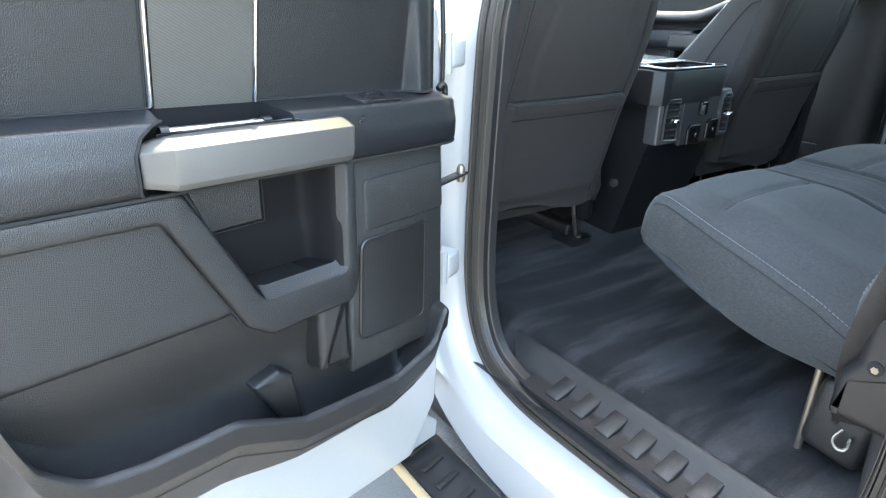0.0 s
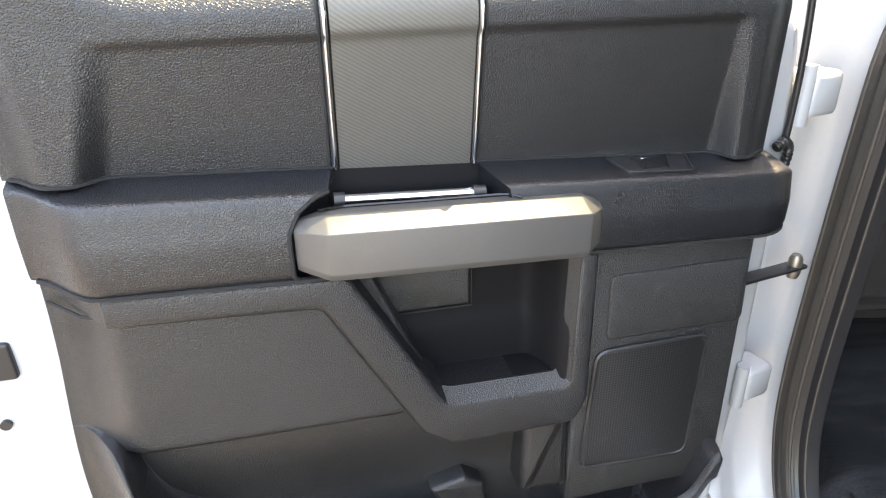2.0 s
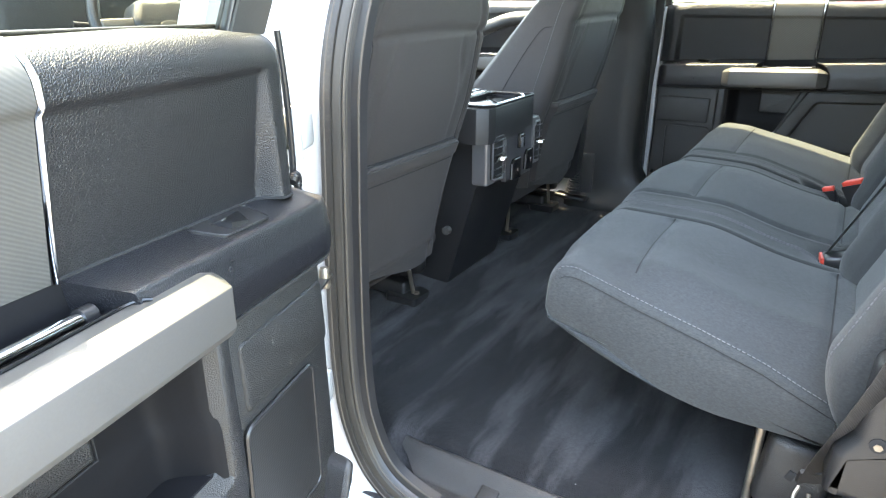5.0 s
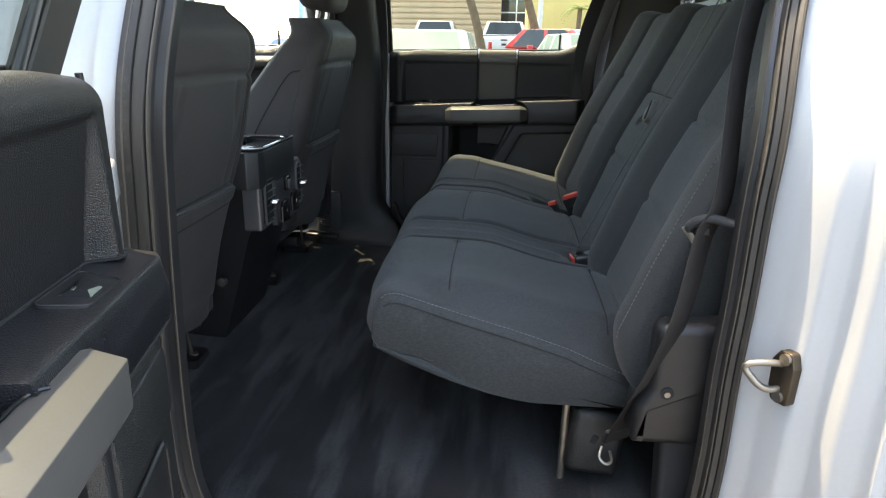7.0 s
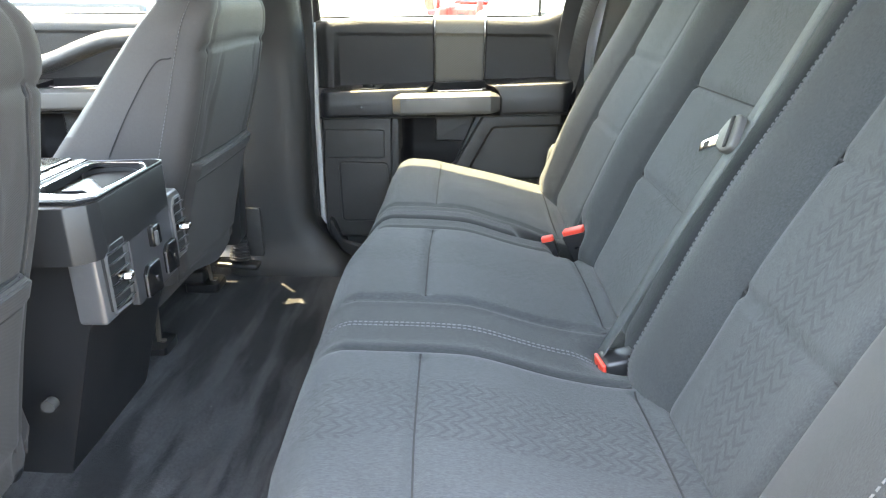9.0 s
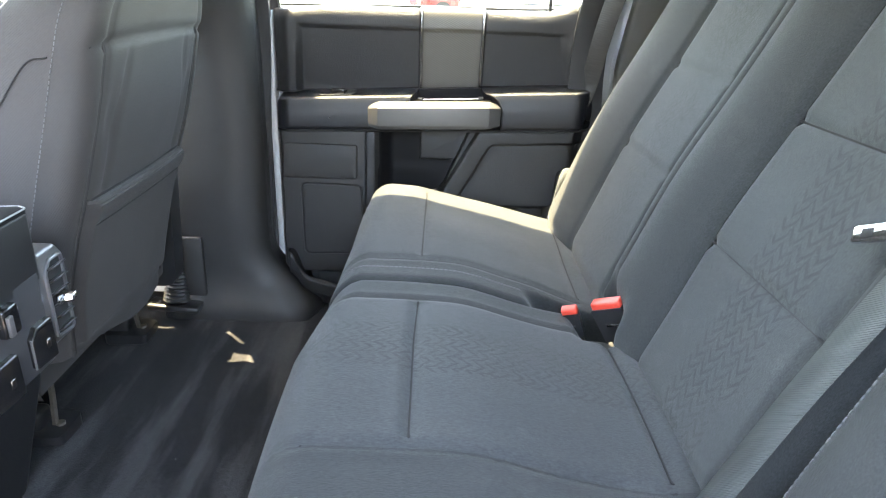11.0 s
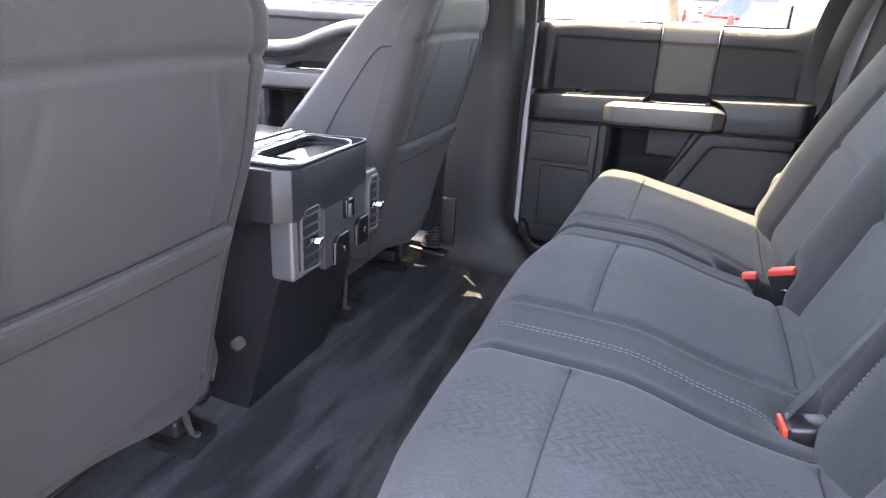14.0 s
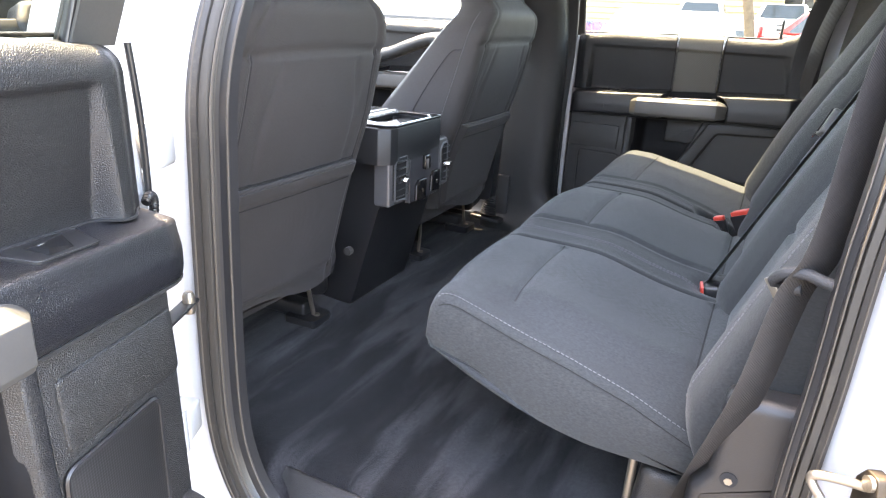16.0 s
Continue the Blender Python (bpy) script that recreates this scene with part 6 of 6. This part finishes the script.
# striker on the rear jamb
strike = thing("door_striker", (-0.935, 0.11, 1.15))
tagged(strike, "worn steel door striker on white jamb", "striker")
SM = Matrix.Translation((-0.928, 0.113, 1.142)) @ pose(0, 0, 0, 0, 0, 24) @ Matrix.Scale(0.82, 4)
o = part("base_plate", plate("base_plate", fillet([(-0.020, -0.045), (0.012, -0.046), (0.020, -0.024), (0.021, 0.022), (0.008, 0.042), (-0.014, 0.044), (-0.022, 0.02)], 0.007), -0.012, 0.004, BRONZE, SM, 0.002), strike, "dark bronze striker plate")
o2 = part("loop", tube("loop", [SM @ Vector(p) for p in smooth_path([(0.002, 0.0, 0.020), (0.010, 0.024, 0.022), (0.022, 0.046, 0.018), (0.026, 0.050, 0.010), (0.020, 0.046, 0.000), (0.008, 0.034, -0.016), (0.002, 0.018, -0.022), (0.0, 0.0, -0.022)], 6)], 0.0048, STEEL, n=8), strike, "bent steel loop")
o3 = part("screw", tube("screw", [SM @ Vector((-0.006, 0.004, 0.032)), SM @ Vector((-0.006, 0.009, 0.032))], 0.008, STEEL, n=10), strike)
o4 = part("screw", tube("screw", [SM @ Vector((-0.004, 0.004, -0.034)), SM @ Vector((-0.004, 0.009, -0.034))], 0.008, STEEL, n=10), strike)
stay(strike, o, o2, o3, o4)


# corrugated belt boot at the foot of the passenger's pillar
boot = thing("belt_boot", (0.70, 1.16, 0.81))
tagged(boot, "black corrugated belt boot on a moulded base", "belt boot")
rings = [(0.700 + 0.004 * i / 26, 1.172 - 0.010 * i / 26, 0.822 + 0.0045 * i) for i in range(27)]
o = part("bellows", tube("bellows", rings, [(0.034 - 0.020 * i / 26) * (1.0 if i % 2 else 0.80) for i in range(27)], SMOOTH, n=14, flat=0.8), boot)
o2 = part("base", slab("base", (0.05, 0.125, 0.016), SMOOTH, pose(0.705, 1.178, 0.806, 4, 0, 0), 0.005), boot)
o3 = part("backing", slab("backing", (0.012, 0.058, 0.175), GRAIN_LOW, pose(0.738, 1.136, 0.89), 0.006, 3), boot)
o4 = part("webbing", strap("webbing", smooth_path([(0.704, 1.160, 0.93), (0.690, 1.140, 1.10), (0.676, 1.120, 1.30), (0.690, 1.100, 1.50), (0.660, 1.080, 1.72)], 5), 0.046, [Vector((0.3 + 0.7 * min(1.0, i / 6), 0.9 - 0.9 * min(1.0, i / 6), 0)) for i in range(21)], WEB_DARK), boot)
stay(boot, o, o2, o3, o4)

# the driver's belt on its pillar
fb = thing("seat_belt", (-0.80, 1.03, 1.2))
tagged(fb, "dark front seat belt hanging beside the pillar", "seat belt", "front seat belts")
o = part("webbing", strap("webbing", smooth_path([(-0.72, 1.02, 1.72), (-0.785, 1.025, 1.50), (-0.79, 1.055, 1.33), (-0.79, 1.09, 1.08), (-0.79, 1.10, 0.86)], 6), 0.046, (0.5, 0.85, 0), WEB_DARK), fb)
o2 = part("tongue", slab("tongue", (0.016, 0.005, 0.030), CHROME, pose(-0.775, 1.022, 1.462, 0, 60, 20), 0.002), fb, "chrome belt tongue")
o3 = part("tongue_grip", slab("tongue_grip", (0.024, 0.016, 0.040), SMOOTH, pose(-0.79, 1.028, 1.44, 0, 20, 20), 0.005), fb, "black tongue grip")
stay(fb, o, o2, o3)
# ---------------------------------------------------------------- sill plate, running board
def sill_point(a, y):
    a = 0.782 + (a - 0.782) * (1 - 0.8 * sstep(0.80, 0.95, y))
    return (-a, y, 0.750 + 0.006 * sstep(0.782, 0.79, a) - 0.040 * sstep(0.79, 0.84, a) - 0.004 * sstep(0.84, 0.88, a))


sill = part("sill_plate", field("sill_plate", sill_point, span(0.782, 0.884, 24), span(0.22, 0.93, 40), GRAIN_LOW))
tagged(sill, "black plastic sill plate with raised pads", "sill plate", kind="structure")
pad_me = slab("pad", (0.062, 0.036, 0.010), GRAIN_LOW, pose(0, 0, 0, 0, -20, 0), 0.003)
for i in range(7):
    p = part("pad", pad_me, sill)
    p.location = (-0.838, 0.735 - 0.068 * i, 0.7235)
board = part("running_board", plate("running_board", fillet([(0.955, -0.6), (1.075, -0.6), (1.082, 1.9), (0.955, 1.9)], 0.01), 0.44, 0.475, SMOOTH, Matrix(((-1, 0, 0, 0), (0, 0, 1, 0), (0, 1, 0, 0), (0, 0, 0, 1))), 0.006))
tagged(board, "black plastic running board with ribbed treads", "running board", kind="structure")
tread_me = slab("tread", (0.07, 0.016, 0.008), RUBBER, pose(0, 0, 0, 0, 0, 18), 0.003)
for i in range(24):
    t = part("tread", tread_me, board)
    t.location = (-1.025, 0.25 + 0.062 * i, 0.477)
ED = material("tan_trim", (0.42, 0.33, 0.20), 0.6, vary=0.15, vary_scale=14)
part("edge_trim", slab("edge_trim", (0.012, 2.4, 0.03), ED, pose(-1.086, 0.65, 0.458), 0.004), board, "tan edge strip")
part("splash_strip", plate("splash_strip", [(0.90, -0.6), (0.975, -0.6), (0.975, 1.9), (0.90, 1.9)], 0.43, 0.455, ASPHALT, Matrix(((-1, 0, 0, 0), (0, 0, 1, 0), (0, 1, 0, 0), (0, 0, 0, 1))), 0.004), board, "gritty dark splash strip")

# ---------------------------------------------------------------- dashboard and steering wheel
dash = part("dashboard", plate("dashboard", fillet([(2.08, 1.0), (2.06, 1.36), (2.14, 1.48), (2.72, 1.50), (2.72, 0.80), (2.35, 0.80)], [0.04, 0.08, 0.08, 0.02, 0.02, 0.05]), -0.86, 0.86, GRAIN, YZ, 0.02))
tagged(dash, "black grained dashboard", "dashboard", kind="structure")
part("cluster_hood", slab("cluster_hood", (0.62, 0.30, 0.20), GRAIN, pose(-0.48, 2.26, 1.50, -8, 0, 0), 0.035, 4), dash)
part("screen_stack", slab("screen_stack", (0.30, 0.10, 0.22), GLOSS, pose(0.02, 2.07, 1.42, -14, 0, 0), 0.012), dash, "glossy black centre screen")
wheel = thing("steering_wheel", (-0.44, 1.95, 1.40))
tagged(wheel, "black steering wheel with silver spokes", "steering wheel")
WM = Matrix.Translation((-0.44, 1.95, 1.46)) @ pose(0, 0, 0, -22, 0, 0)
ringp = [WM @ Vector((0.19 * math.cos(t), 0, 0.19 * math.sin(t))) for t in (2 * math.pi * i / 48 for i in range(48))]
o = [part("rim", tube("rim", ringp, 0.016, SMOOTH, True, 10), wheel)]
o.append(part("hub", plate("hub", fillet([(-0.085, -0.07), (0.085, -0.07), (0.10, 0.02), (0.07, 0.075), (-0.07, 0.075), (-0.10, 0.02)], 0.03), -0.03, 0.03, GRAIN, WM @ pose(0, 0, 0) @ Matrix(((1, 0, 0, 0), (0, -1, 0, 0), (0, 0, 1, 0), (0, 0, 0, 1))), 0.02), wheel))
for sx in (-1, 1):
    o.append(part("spoke", slab("spoke", (0.11, 0.016, 0.035), SILVER, WM @ pose(sx * 0.13, -0.01, 0.012), 0.006), wheel, "satin silver spoke"))
o.append(part("spoke", slab("spoke", (0.05, 0.016, 0.10), SMOOTH, WM @ pose(0, -0.01, -0.12), 0.006), wheel))
o.append(part("emblem", plate("emblem", [(0.032 * math.cos(2 * math.pi * i / 24), 0.013 * math.sin(2 * math.pi * i / 24)) for i in range(24)], 0.03, 0.034, SILVER, WM @ Matrix(((1, 0, 0, 0), (0, -1, 0, 0), (0, 0, 1, 0), (0, 0, 0, 1))), 0.001), wheel, "plain silver oval emblem"))
o.append(part("stalk", tube("stalk", [WM @ Vector((-0.05, 0.05, 0.02)), WM @ Vector((-0.21, 0.06, 0.045))], 0.008, SMOOTH), wheel))
o.append(part("column", tube("column", [WM @ Vector((0, 0.03, 0)), WM @ Vector((0, 0.22, 0))], 0.05, SMOOTH, n=12), wheel))
stay(wheel, *o)

# ---------------------------------------------------------------- neighbours on the lot
TYRE = material("tyre", (0.02, 0.02, 0.02), 0.8, vary=0.2)
LAMP = material("clear_lamp", (0.75, 0.76, 0.78), 0.15, 0.3, vary=0.1, vary_scale=20)
TAIL = material("red_lamp", (0.45, 0.02, 0.02), 0.2, vary=0.1)
DARKG = material("dark_vehicle_glass", (0.02, 0.024, 0.026), 0.05, vary=0.1, coat=0.5)
# pale panes: the sky's reflection is put into their base colour
SKYG = material("sky_toned_vehicle_glass", (0.13, 0.17, 0.15), 0.25, vary=0.25, vary_scale=1.5, spec=0.2)


def vehicle(name, label, paint, place, turn, length, width, body, cabin, glass_mat, pickup=False, grille=False):
    """A parked vehicle whose nose looks along its own -x. body: side outline (x, z); cabin: base x0, x1, top x0, x1, base z, top z."""
    place = (place[0], place[1], lot(place[0] + 1.5 * math.cos(radians(turn))))
    M = pose(*place, 0, 0, turn)
    car = thing(name, place)
    tagged(car, label, "vehicle", "parked vehicles")
    made = []

    def add(nm, me, words="", parent=None):
        q = part(nm, me, parent or car, words)
        made.append(q)
        return q
    S = M @ Matrix(((1, 0, 0, 0), (0, 1, 0, 0), (0, 0, 1, 0), (0, 0, 0, 1)))
    b = add("body", plate("body", fillet(body, 0.12, 5), -width / 2, width / 2, paint, S, 0.14, steps=5))
    x0, x1, t0, t1, zb, zt = cabin
    wb, wt = width / 2 - 0.07, width / 2 - 0.26
    base = [(x0, -wb, zb), (x1, -wb, zb), (x1, wb, zb), (x0, wb, zb)]
    topr = [(t0, -wt, zt), (t1, -wt, zt), (t1, wt, zt), (t0, wt, zt)]
    bm = bmesh.new()
    lo = [bm.verts.new(p) for p in base]
    hi = [bm.verts.new(p) for p in topr]
    for i in range(4):
        bm.faces.new((lo[i], lo[(i + 1) % 4], hi[(i + 1) % 4], hi[i]))
    bm.faces.new(hi), bm.faces.new(lo[::-1])
    bmesh.ops.bevel(bm, geom=[e for e in bm.edges], offset=0.06, segments=3, affect="EDGES", profile=0.5)
    bmesh.ops.transform(bm, matrix=M, verts=bm.verts[:])
    cab = add("cabin", finish("cabin", bm, paint, sharp=50))
    quads = [(0, 1), (1, 2), (2, 3), (3, 0)]
    for i, j in quads:
        a, bq, c, d = (Vector(p) for p in (base[i], base[j], topr[j], topr[i]))
        nrm = (bq - a).cross(d - a).normalized() * 0.004
        def at(u, v):
            return M @ ((a * (1 - u) + bq * u) * (1 - v) + (d * (1 - u) + c * u) * v + nrm)
        spans = ((0.07, 0.93),) if i in (1, 3) else ((0.10, 0.48), (0.52, 0.90))
        for u0, u1 in spans:
            add("pane", mesh_of("pane", [at(u0, 0.08), at(u1, 0.08), at(u1 - 0.02, 0.95), at(u0 + 0.02, 0.95)], [(0, 1, 2, 3)], glass_mat), "vehicle window", cab)
    for wx in (body[0][0] + length * 0.19, body[0][0] + length * 0.80):
        for sy in (-1, 1):
            w = add("wheel", tube("wheel", [M @ Vector((wx, sy * (width / 2 - 0.20), 0.36)), M @ Vector((wx, sy * (width / 2 + 0.01), 0.36))], 0.36, TYRE, n=24))
            add("rim", tube("rim", [M @ Vector((wx, sy * (width / 2 - 0.05), 0.36)), M @ Vector((wx, sy * (width / 2 + 0.016), 0.36))], 0.22, SILVER, n=16), "", w)
    nose = body[0][0]
    tail_x = max(p[0] for p in body)
    for sy in (-1, 1):
        add("headlight", slab("headlight", (0.12, 0.36, 0.16), LAMP, M @ pose(nose + 0.06, sy * (width / 2 - 0.24), 0.78 if not grille else 1.05), 0.03))
        add("tail_light", slab("tail_light", (0.08, 0.16, 0.36), TAIL, M @ pose(tail_x - 0.035, sy * (width / 2 - 0.12), 1.0), 0.02))
    if grille:
        g = add("grille", plate("grille", fillet([(-0.62, 0.86), (0.62, 0.86), (0.66, 1.0), (0.62, 1.34), (-0.62, 1.34), (-0.66, 1.0)], 0.05), -0.06, 0.03, SMOOTH, M @ Matrix(((0, -1, 0, nose), (1, 0, 0, 0), (0, 0, 1, 0), (0, 0, 0, 1))), 0.02), "dark grille")
        for k in range(4):
            add("grille_bar", slab("grille_bar", (0.03, 1.16, 0.035), LAMP, M @ pose(nose - 0.035, 0, 0.94 + 0.11 * k), 0.01), "", g)
        for k in range(9):
            for z in (0.995, 1.105, 1.215):
                add("grille_slot", slab("grille_slot", (0.02, 0.08, 0.025), LAMP, M @ pose(nose - 0.03, -0.52 + 0.13 * k, z), 0.008), "", g)
        add("emblem", plate("emblem", [(0.16 * math.cos(2 * math.pi * i / 28), 1.17 + 0.065 * math.sin(2 * math.pi * i / 28)) for i in range(28)], 0.03, 0.06, material("emblem_blue", (0.03, 0.07, 0.22), 0.25, vary=0.05), M @ Matrix(((0, -1, 0, nose), (1, 0, 0, 0), (0, 0, 1, 0), (0, 0, 0, 1))), 0.01), "plain blue oval emblem", g)
    if pickup:
        add("tailgate", slab("tailgate", (0.05, width - 0.34, 0.52), paint, M @ pose(tail_x + 0.01, 0, 0.98), 0.02))
        add("gate_latch", slab("gate_latch", (0.03, 0.26, 0.06), SMOOTH, M @ pose(tail_x + 0.03, 0, 1.19), 0.01))
        add("emblem", slab("emblem", (0.02, 0.20, 0.08), SMOOTH, M @ pose(tail_x + 0.035, 0, 1.02), 0.01), "plain dark emblem")
        add("bumper", slab("bumper", (0.16, width - 0.1, 0.2), CHROME, M @ pose(tail_x + 0.04, 0, 0.58), 0.04))
    stay(car, *made)
    return car


def coat(name, c):
    return material(name, c, 0.28, vary=0.03, coat=0.7)


SEDAN = [(0.0, 0.30), (0.0, 0.68), (0.25, 0.80), (1.35, 0.95), (3.9, 1.0), (4.7, 0.92), (4.75, 0.30)]
TRUCK = [(0.0, 0.45), (0.0, 1.30), (0.25, 1.38), (1.6, 1.42), (3.6, 1.36), (5.75, 1.32), (5.8, 0.50)]
BLUE = coat("blue_paint", (0.03, 0.11, 0.30))
PALE = coat("silver_paint", (0.52, 0.53, 0.55))
vehicle("parked_sedan", "white sedan parked nose-on across the lane", WHITE, (5.9, 1.72, 0), 0, 4.75, 1.85, SEDAN, (0.95, 4.2, 2.0, 3.6, 0.95, 1.53), SKYG)
vehicle("parked_truck", "blue pickup truck with wide bright grille, parked nose-on", BLUE, (5.2, 4.0, 0), 0, 5.8, 2.03, TRUCK, (1.45, 3.7, 2.15, 3.5, 1.38, 1.95), SKYG, grille=True)
vehicle("parked_truck", "silver pickup truck seen from its tailgate", PALE, (31.0, 0.55, 0), 180, 5.8, 2.03, TRUCK, (1.45, 3.7, 2.15, 3.5, 1.38, 1.95), DARKG, pickup=True)
vehicle("parked_truck", "white pickup truck seen from its tailgate", WHITE, (31.5, 3.6, 0), 180, 5.8, 2.03, TRUCK, (1.45, 3.7, 2.15, 3.5, 1.38, 1.95), DARKG, pickup=True)
vehicle("parked_sedan", "white sedan parked beside a red car", WHITE, (12.5, -1.95, 0), 12, 4.75, 1.85, SEDAN, (1.15, 4.2, 1.95, 3.6, 0.95, 1.46), SKYG)
vehicle("parked_sedan", "red car parked behind a white sedan", coat("red_paint", (0.45, 0.03, 0.03)), (19.0, -3.5, 0), 60, 4.75, 1.85, SEDAN, (1.15, 4.2, 1.95, 3.6, 1.0, 1.6), DARKG)
vehicle("parked_sedan", "grey car far off beyond the trucks", PALE, (33.0, 6.4, 0), 180, 4.75, 1.85, SEDAN, (1.15, 4.2, 1.95, 3.6, 0.95, 1.46), DARKG)
vehicle("parked_sedan", "dark car far off beyond the trucks", coat("dark_paint", (0.06, 0.07, 0.08)), (36.0, 1.9, 0), 180, 4.75, 1.85, SEDAN, (1.15, 4.2, 1.95, 3.6, 0.95, 1.46), DARKG)

# ---------------------------------------------------------------- buildings, trees and pole beyond
STONE = material("tan_stone_courses", (0.50, 0.38, 0.26), 0.85, vary=0.18, vary_scale=0.6, bump=("noise", 0.3, 0.03, 0.4))
YELLOW = material("yellow_stucco", (0.62, 0.47, 0.20), 0.9, vary=0.08, vary_scale=0.8, bump=("noise", 0.08, 0.01, 0.4))
BARK = material("bark", (0.16, 0.11, 0.07), 0.95, vary=0.35, vary_scale=6, bump=("noise", 0.06, 0.03, 0.8))
LEAF = material("leaf", (0.10, 0.16, 0.03), 0.6, vary=0.4, vary_scale=3)
hall = thing("office_building", (60, 16, 0))
tagged(hall, "tan stone office building with horizontal courses and glass wing", "building")
o = [part("wall", slab("wall", (8, 40, 11), STONE, pose(64, 21, 5.5), 0.05), hall)]
course = slab("course", (0.14, 40, 0.34), STONE, pose(59.95, 21, 0), 0.03)
for i in range(22):
    c = part("course", course, hall)
    c.location = (0, 0, 0.4 + 0.48 * i)
    o.append(c)
o.append(part("glass_wing", slab("glass_wing", (6, 14, 9.5), DARKG, pose(65, -6, 4.75), 0.05), hall, "dark glass facade"))
for i in range(8):
    o.append(part("mullion", slab("mullion", (0.15, 14, 0.12), LAMP, pose(61.95, -6, 0.8 + 1.15 * i), 0.02), hall))
for i in range(10):
    o.append(part("mullion", slab("mullion", (0.15, 0.12, 9.5), LAMP, pose(61.93, -12.4 + 1.5 * i, 4.75), 0.02), hall))
for q in o:
    stay(hall, q)
annex = thing("stucco_annex", (46, -6, 0))
tagged(annex, "low yellow stucco building", "building")
q = part("wall", slab("wall", (6, 12, 4.6), YELLOW, pose(49, -6.95, 2.75), 0.1), annex)
stay(annex, q)
q = part("parapet", slab("parapet", (6.3, 12.3, 0.3), YELLOW, pose(49, -6.95, 5.1), 0.05), annex)
stay(annex, q)


def leaning_tree(place, lean, h):
    tr = thing("tree", place)
    tagged(tr, "slim leaning tree trunk with bare limbs", "tree", "lot trees")
    p = Vector(place)
    path = smooth_path([p, p + Vector((0, lean * 0.25, h * 0.3)), p + Vector((0, lean * 0.7, h * 0.65)), p + Vector((0, lean, h))], 6)
    obs = [part("trunk", tube("trunk", path, [0.15 - 0.05 * i / (len(path) - 1) for i in range(len(path))], BARK, n=10), tr)]
    rnd = random.Random(int(h * 100))
    bm = bmesh.new()
    for k in range(5):
        a = rnd.uniform(0, 6.28)
        s = path[-1 - k]
        e = s + Vector((math.cos(a) * 1.4, math.sin(a) * 1.4, rnd.uniform(0.8, 1.8)))
        obs.append(part("limb", tube("limb", [s, (s + e) / 2 + Vector((0, 0, 0.15)), e], [0.06, 0.045, 0.02], BARK, n=6), tr))
        for j in range(120):
            c = e + Vector((rnd.gauss(0, 0.7), rnd.gauss(0, 0.7), rnd.gauss(0, 0.45)))
            d = Vector((rnd.uniform(-1, 1), rnd.uniform(-1, 1), rnd.uniform(-1, 1))).normalized() * 0.12
            w = d.cross(Vector((0.3, 0.5, 0.8))).normalized() * 0.04
            bm.faces.new([bm.verts.new(v) for v in (c - d, c + w, c + d, c - w)])
    obs.append(part("crown", finish("crown", bm, LEAF), tr))
    stay(tr, *obs)


leaning_tree((20.0, 1.05, 0.4), 1.6, 6.0)
leaning_tree((20.5, -0.8, 0.4), 1.8, 6.4)


def palm(place, h):
    tr = thing("palm_tree", place)
    tagged(tr, "small green palm tree with drooping fronds", "palm", "lot trees")
    p = Vector(place)
    obs = [part("trunk", tube("trunk", [p, p + Vector((0, 0.05, h * 0.5)), p + Vector((0, 0, h))], [0.2, 0.16, 0.15], BARK, n=10), tr)]
    bm = bmesh.new()
    rnd = random.Random(5)
    for k in range(16):
        a = k * 0.4 + rnd.uniform(-0.1, 0.1)
        out = Vector((math.cos(a), math.sin(a), 0))
        side = Vector((-math.sin(a), math.cos(a), 0))
        up = rnd.uniform(0.3, 1.2)
        for j in range(14):
            t = j / 14
            c = p + Vector((0, 0, h)) + out * t * 1.3 + Vector((0, 0, up * t - 1.5 * t * t))
            for sg in (-1, 1):
                e = c + side * sg * 0.35 * (1 - t * 0.6) + out * 0.12 - Vector((0, 0, 0.12))
                bm.faces.new([bm.verts.new(v) for v in (c, c + out * 0.05, e)])
    obs.append(part("crown", finish("crown", bm, LEAF), tr))
    stay(tr, *obs)


palm((44.0, -4.3, 0.5), 3.3)
palm((-3.6, 8.5, 0), 0.9)
pole = part("light_pole", tube("light_pole", [(30, -1.05, 0), (30, -1.05, 9)], [0.12, 0.09], PALE, n=12))
tagged(pole, "pale metal light pole", "pole")

# showroom wall ahead of the driver's side
SHOW = material("pale_render_wall", (0.60, 0.57, 0.50), 0.85, vary=0.08, vary_scale=1.2)
shop = thing("showroom", (-8, 13, 0))
tagged(shop, "pale rendered showroom with dark glass doors", "building")
o = [part("wall", slab("wall", (16, 0.4, 5.0), SHOW, pose(-8, 13.2, 2.5), 0.05), shop)]
for k in range(6):
    o.append(part("shop_window", slab("shop_window", (1.9, 0.1, 2.6), DARKG, pose(-14.5 + 2.4 * k, 12.97, 1.5), 0.02), shop, "dark shop window"))
    o.append(part("pilaster", slab("pilaster", (0.3, 0.3, 5.0), SHOW, pose(-13.3 + 2.4 * k, 12.9, 2.5), 0.03), shop))
stay(shop, *o)

# plain unseen wall behind the driver's side, added to cut sky light there
yard = part("wall_yard", slab("wall_yard", (0.4, 24, 3.0), material("grey_rendered_wall", (0.30, 0.31, 0.33), 0.9, vary=0.1, vary_scale=1.0, bump=("noise", 0.05, 0.005, 0.4)), pose(-8.0, -0.5, 1.5), 0.04))
tagged(yard, "unseen plain rendered wall added to cut sky light", "wall", kind="structure")
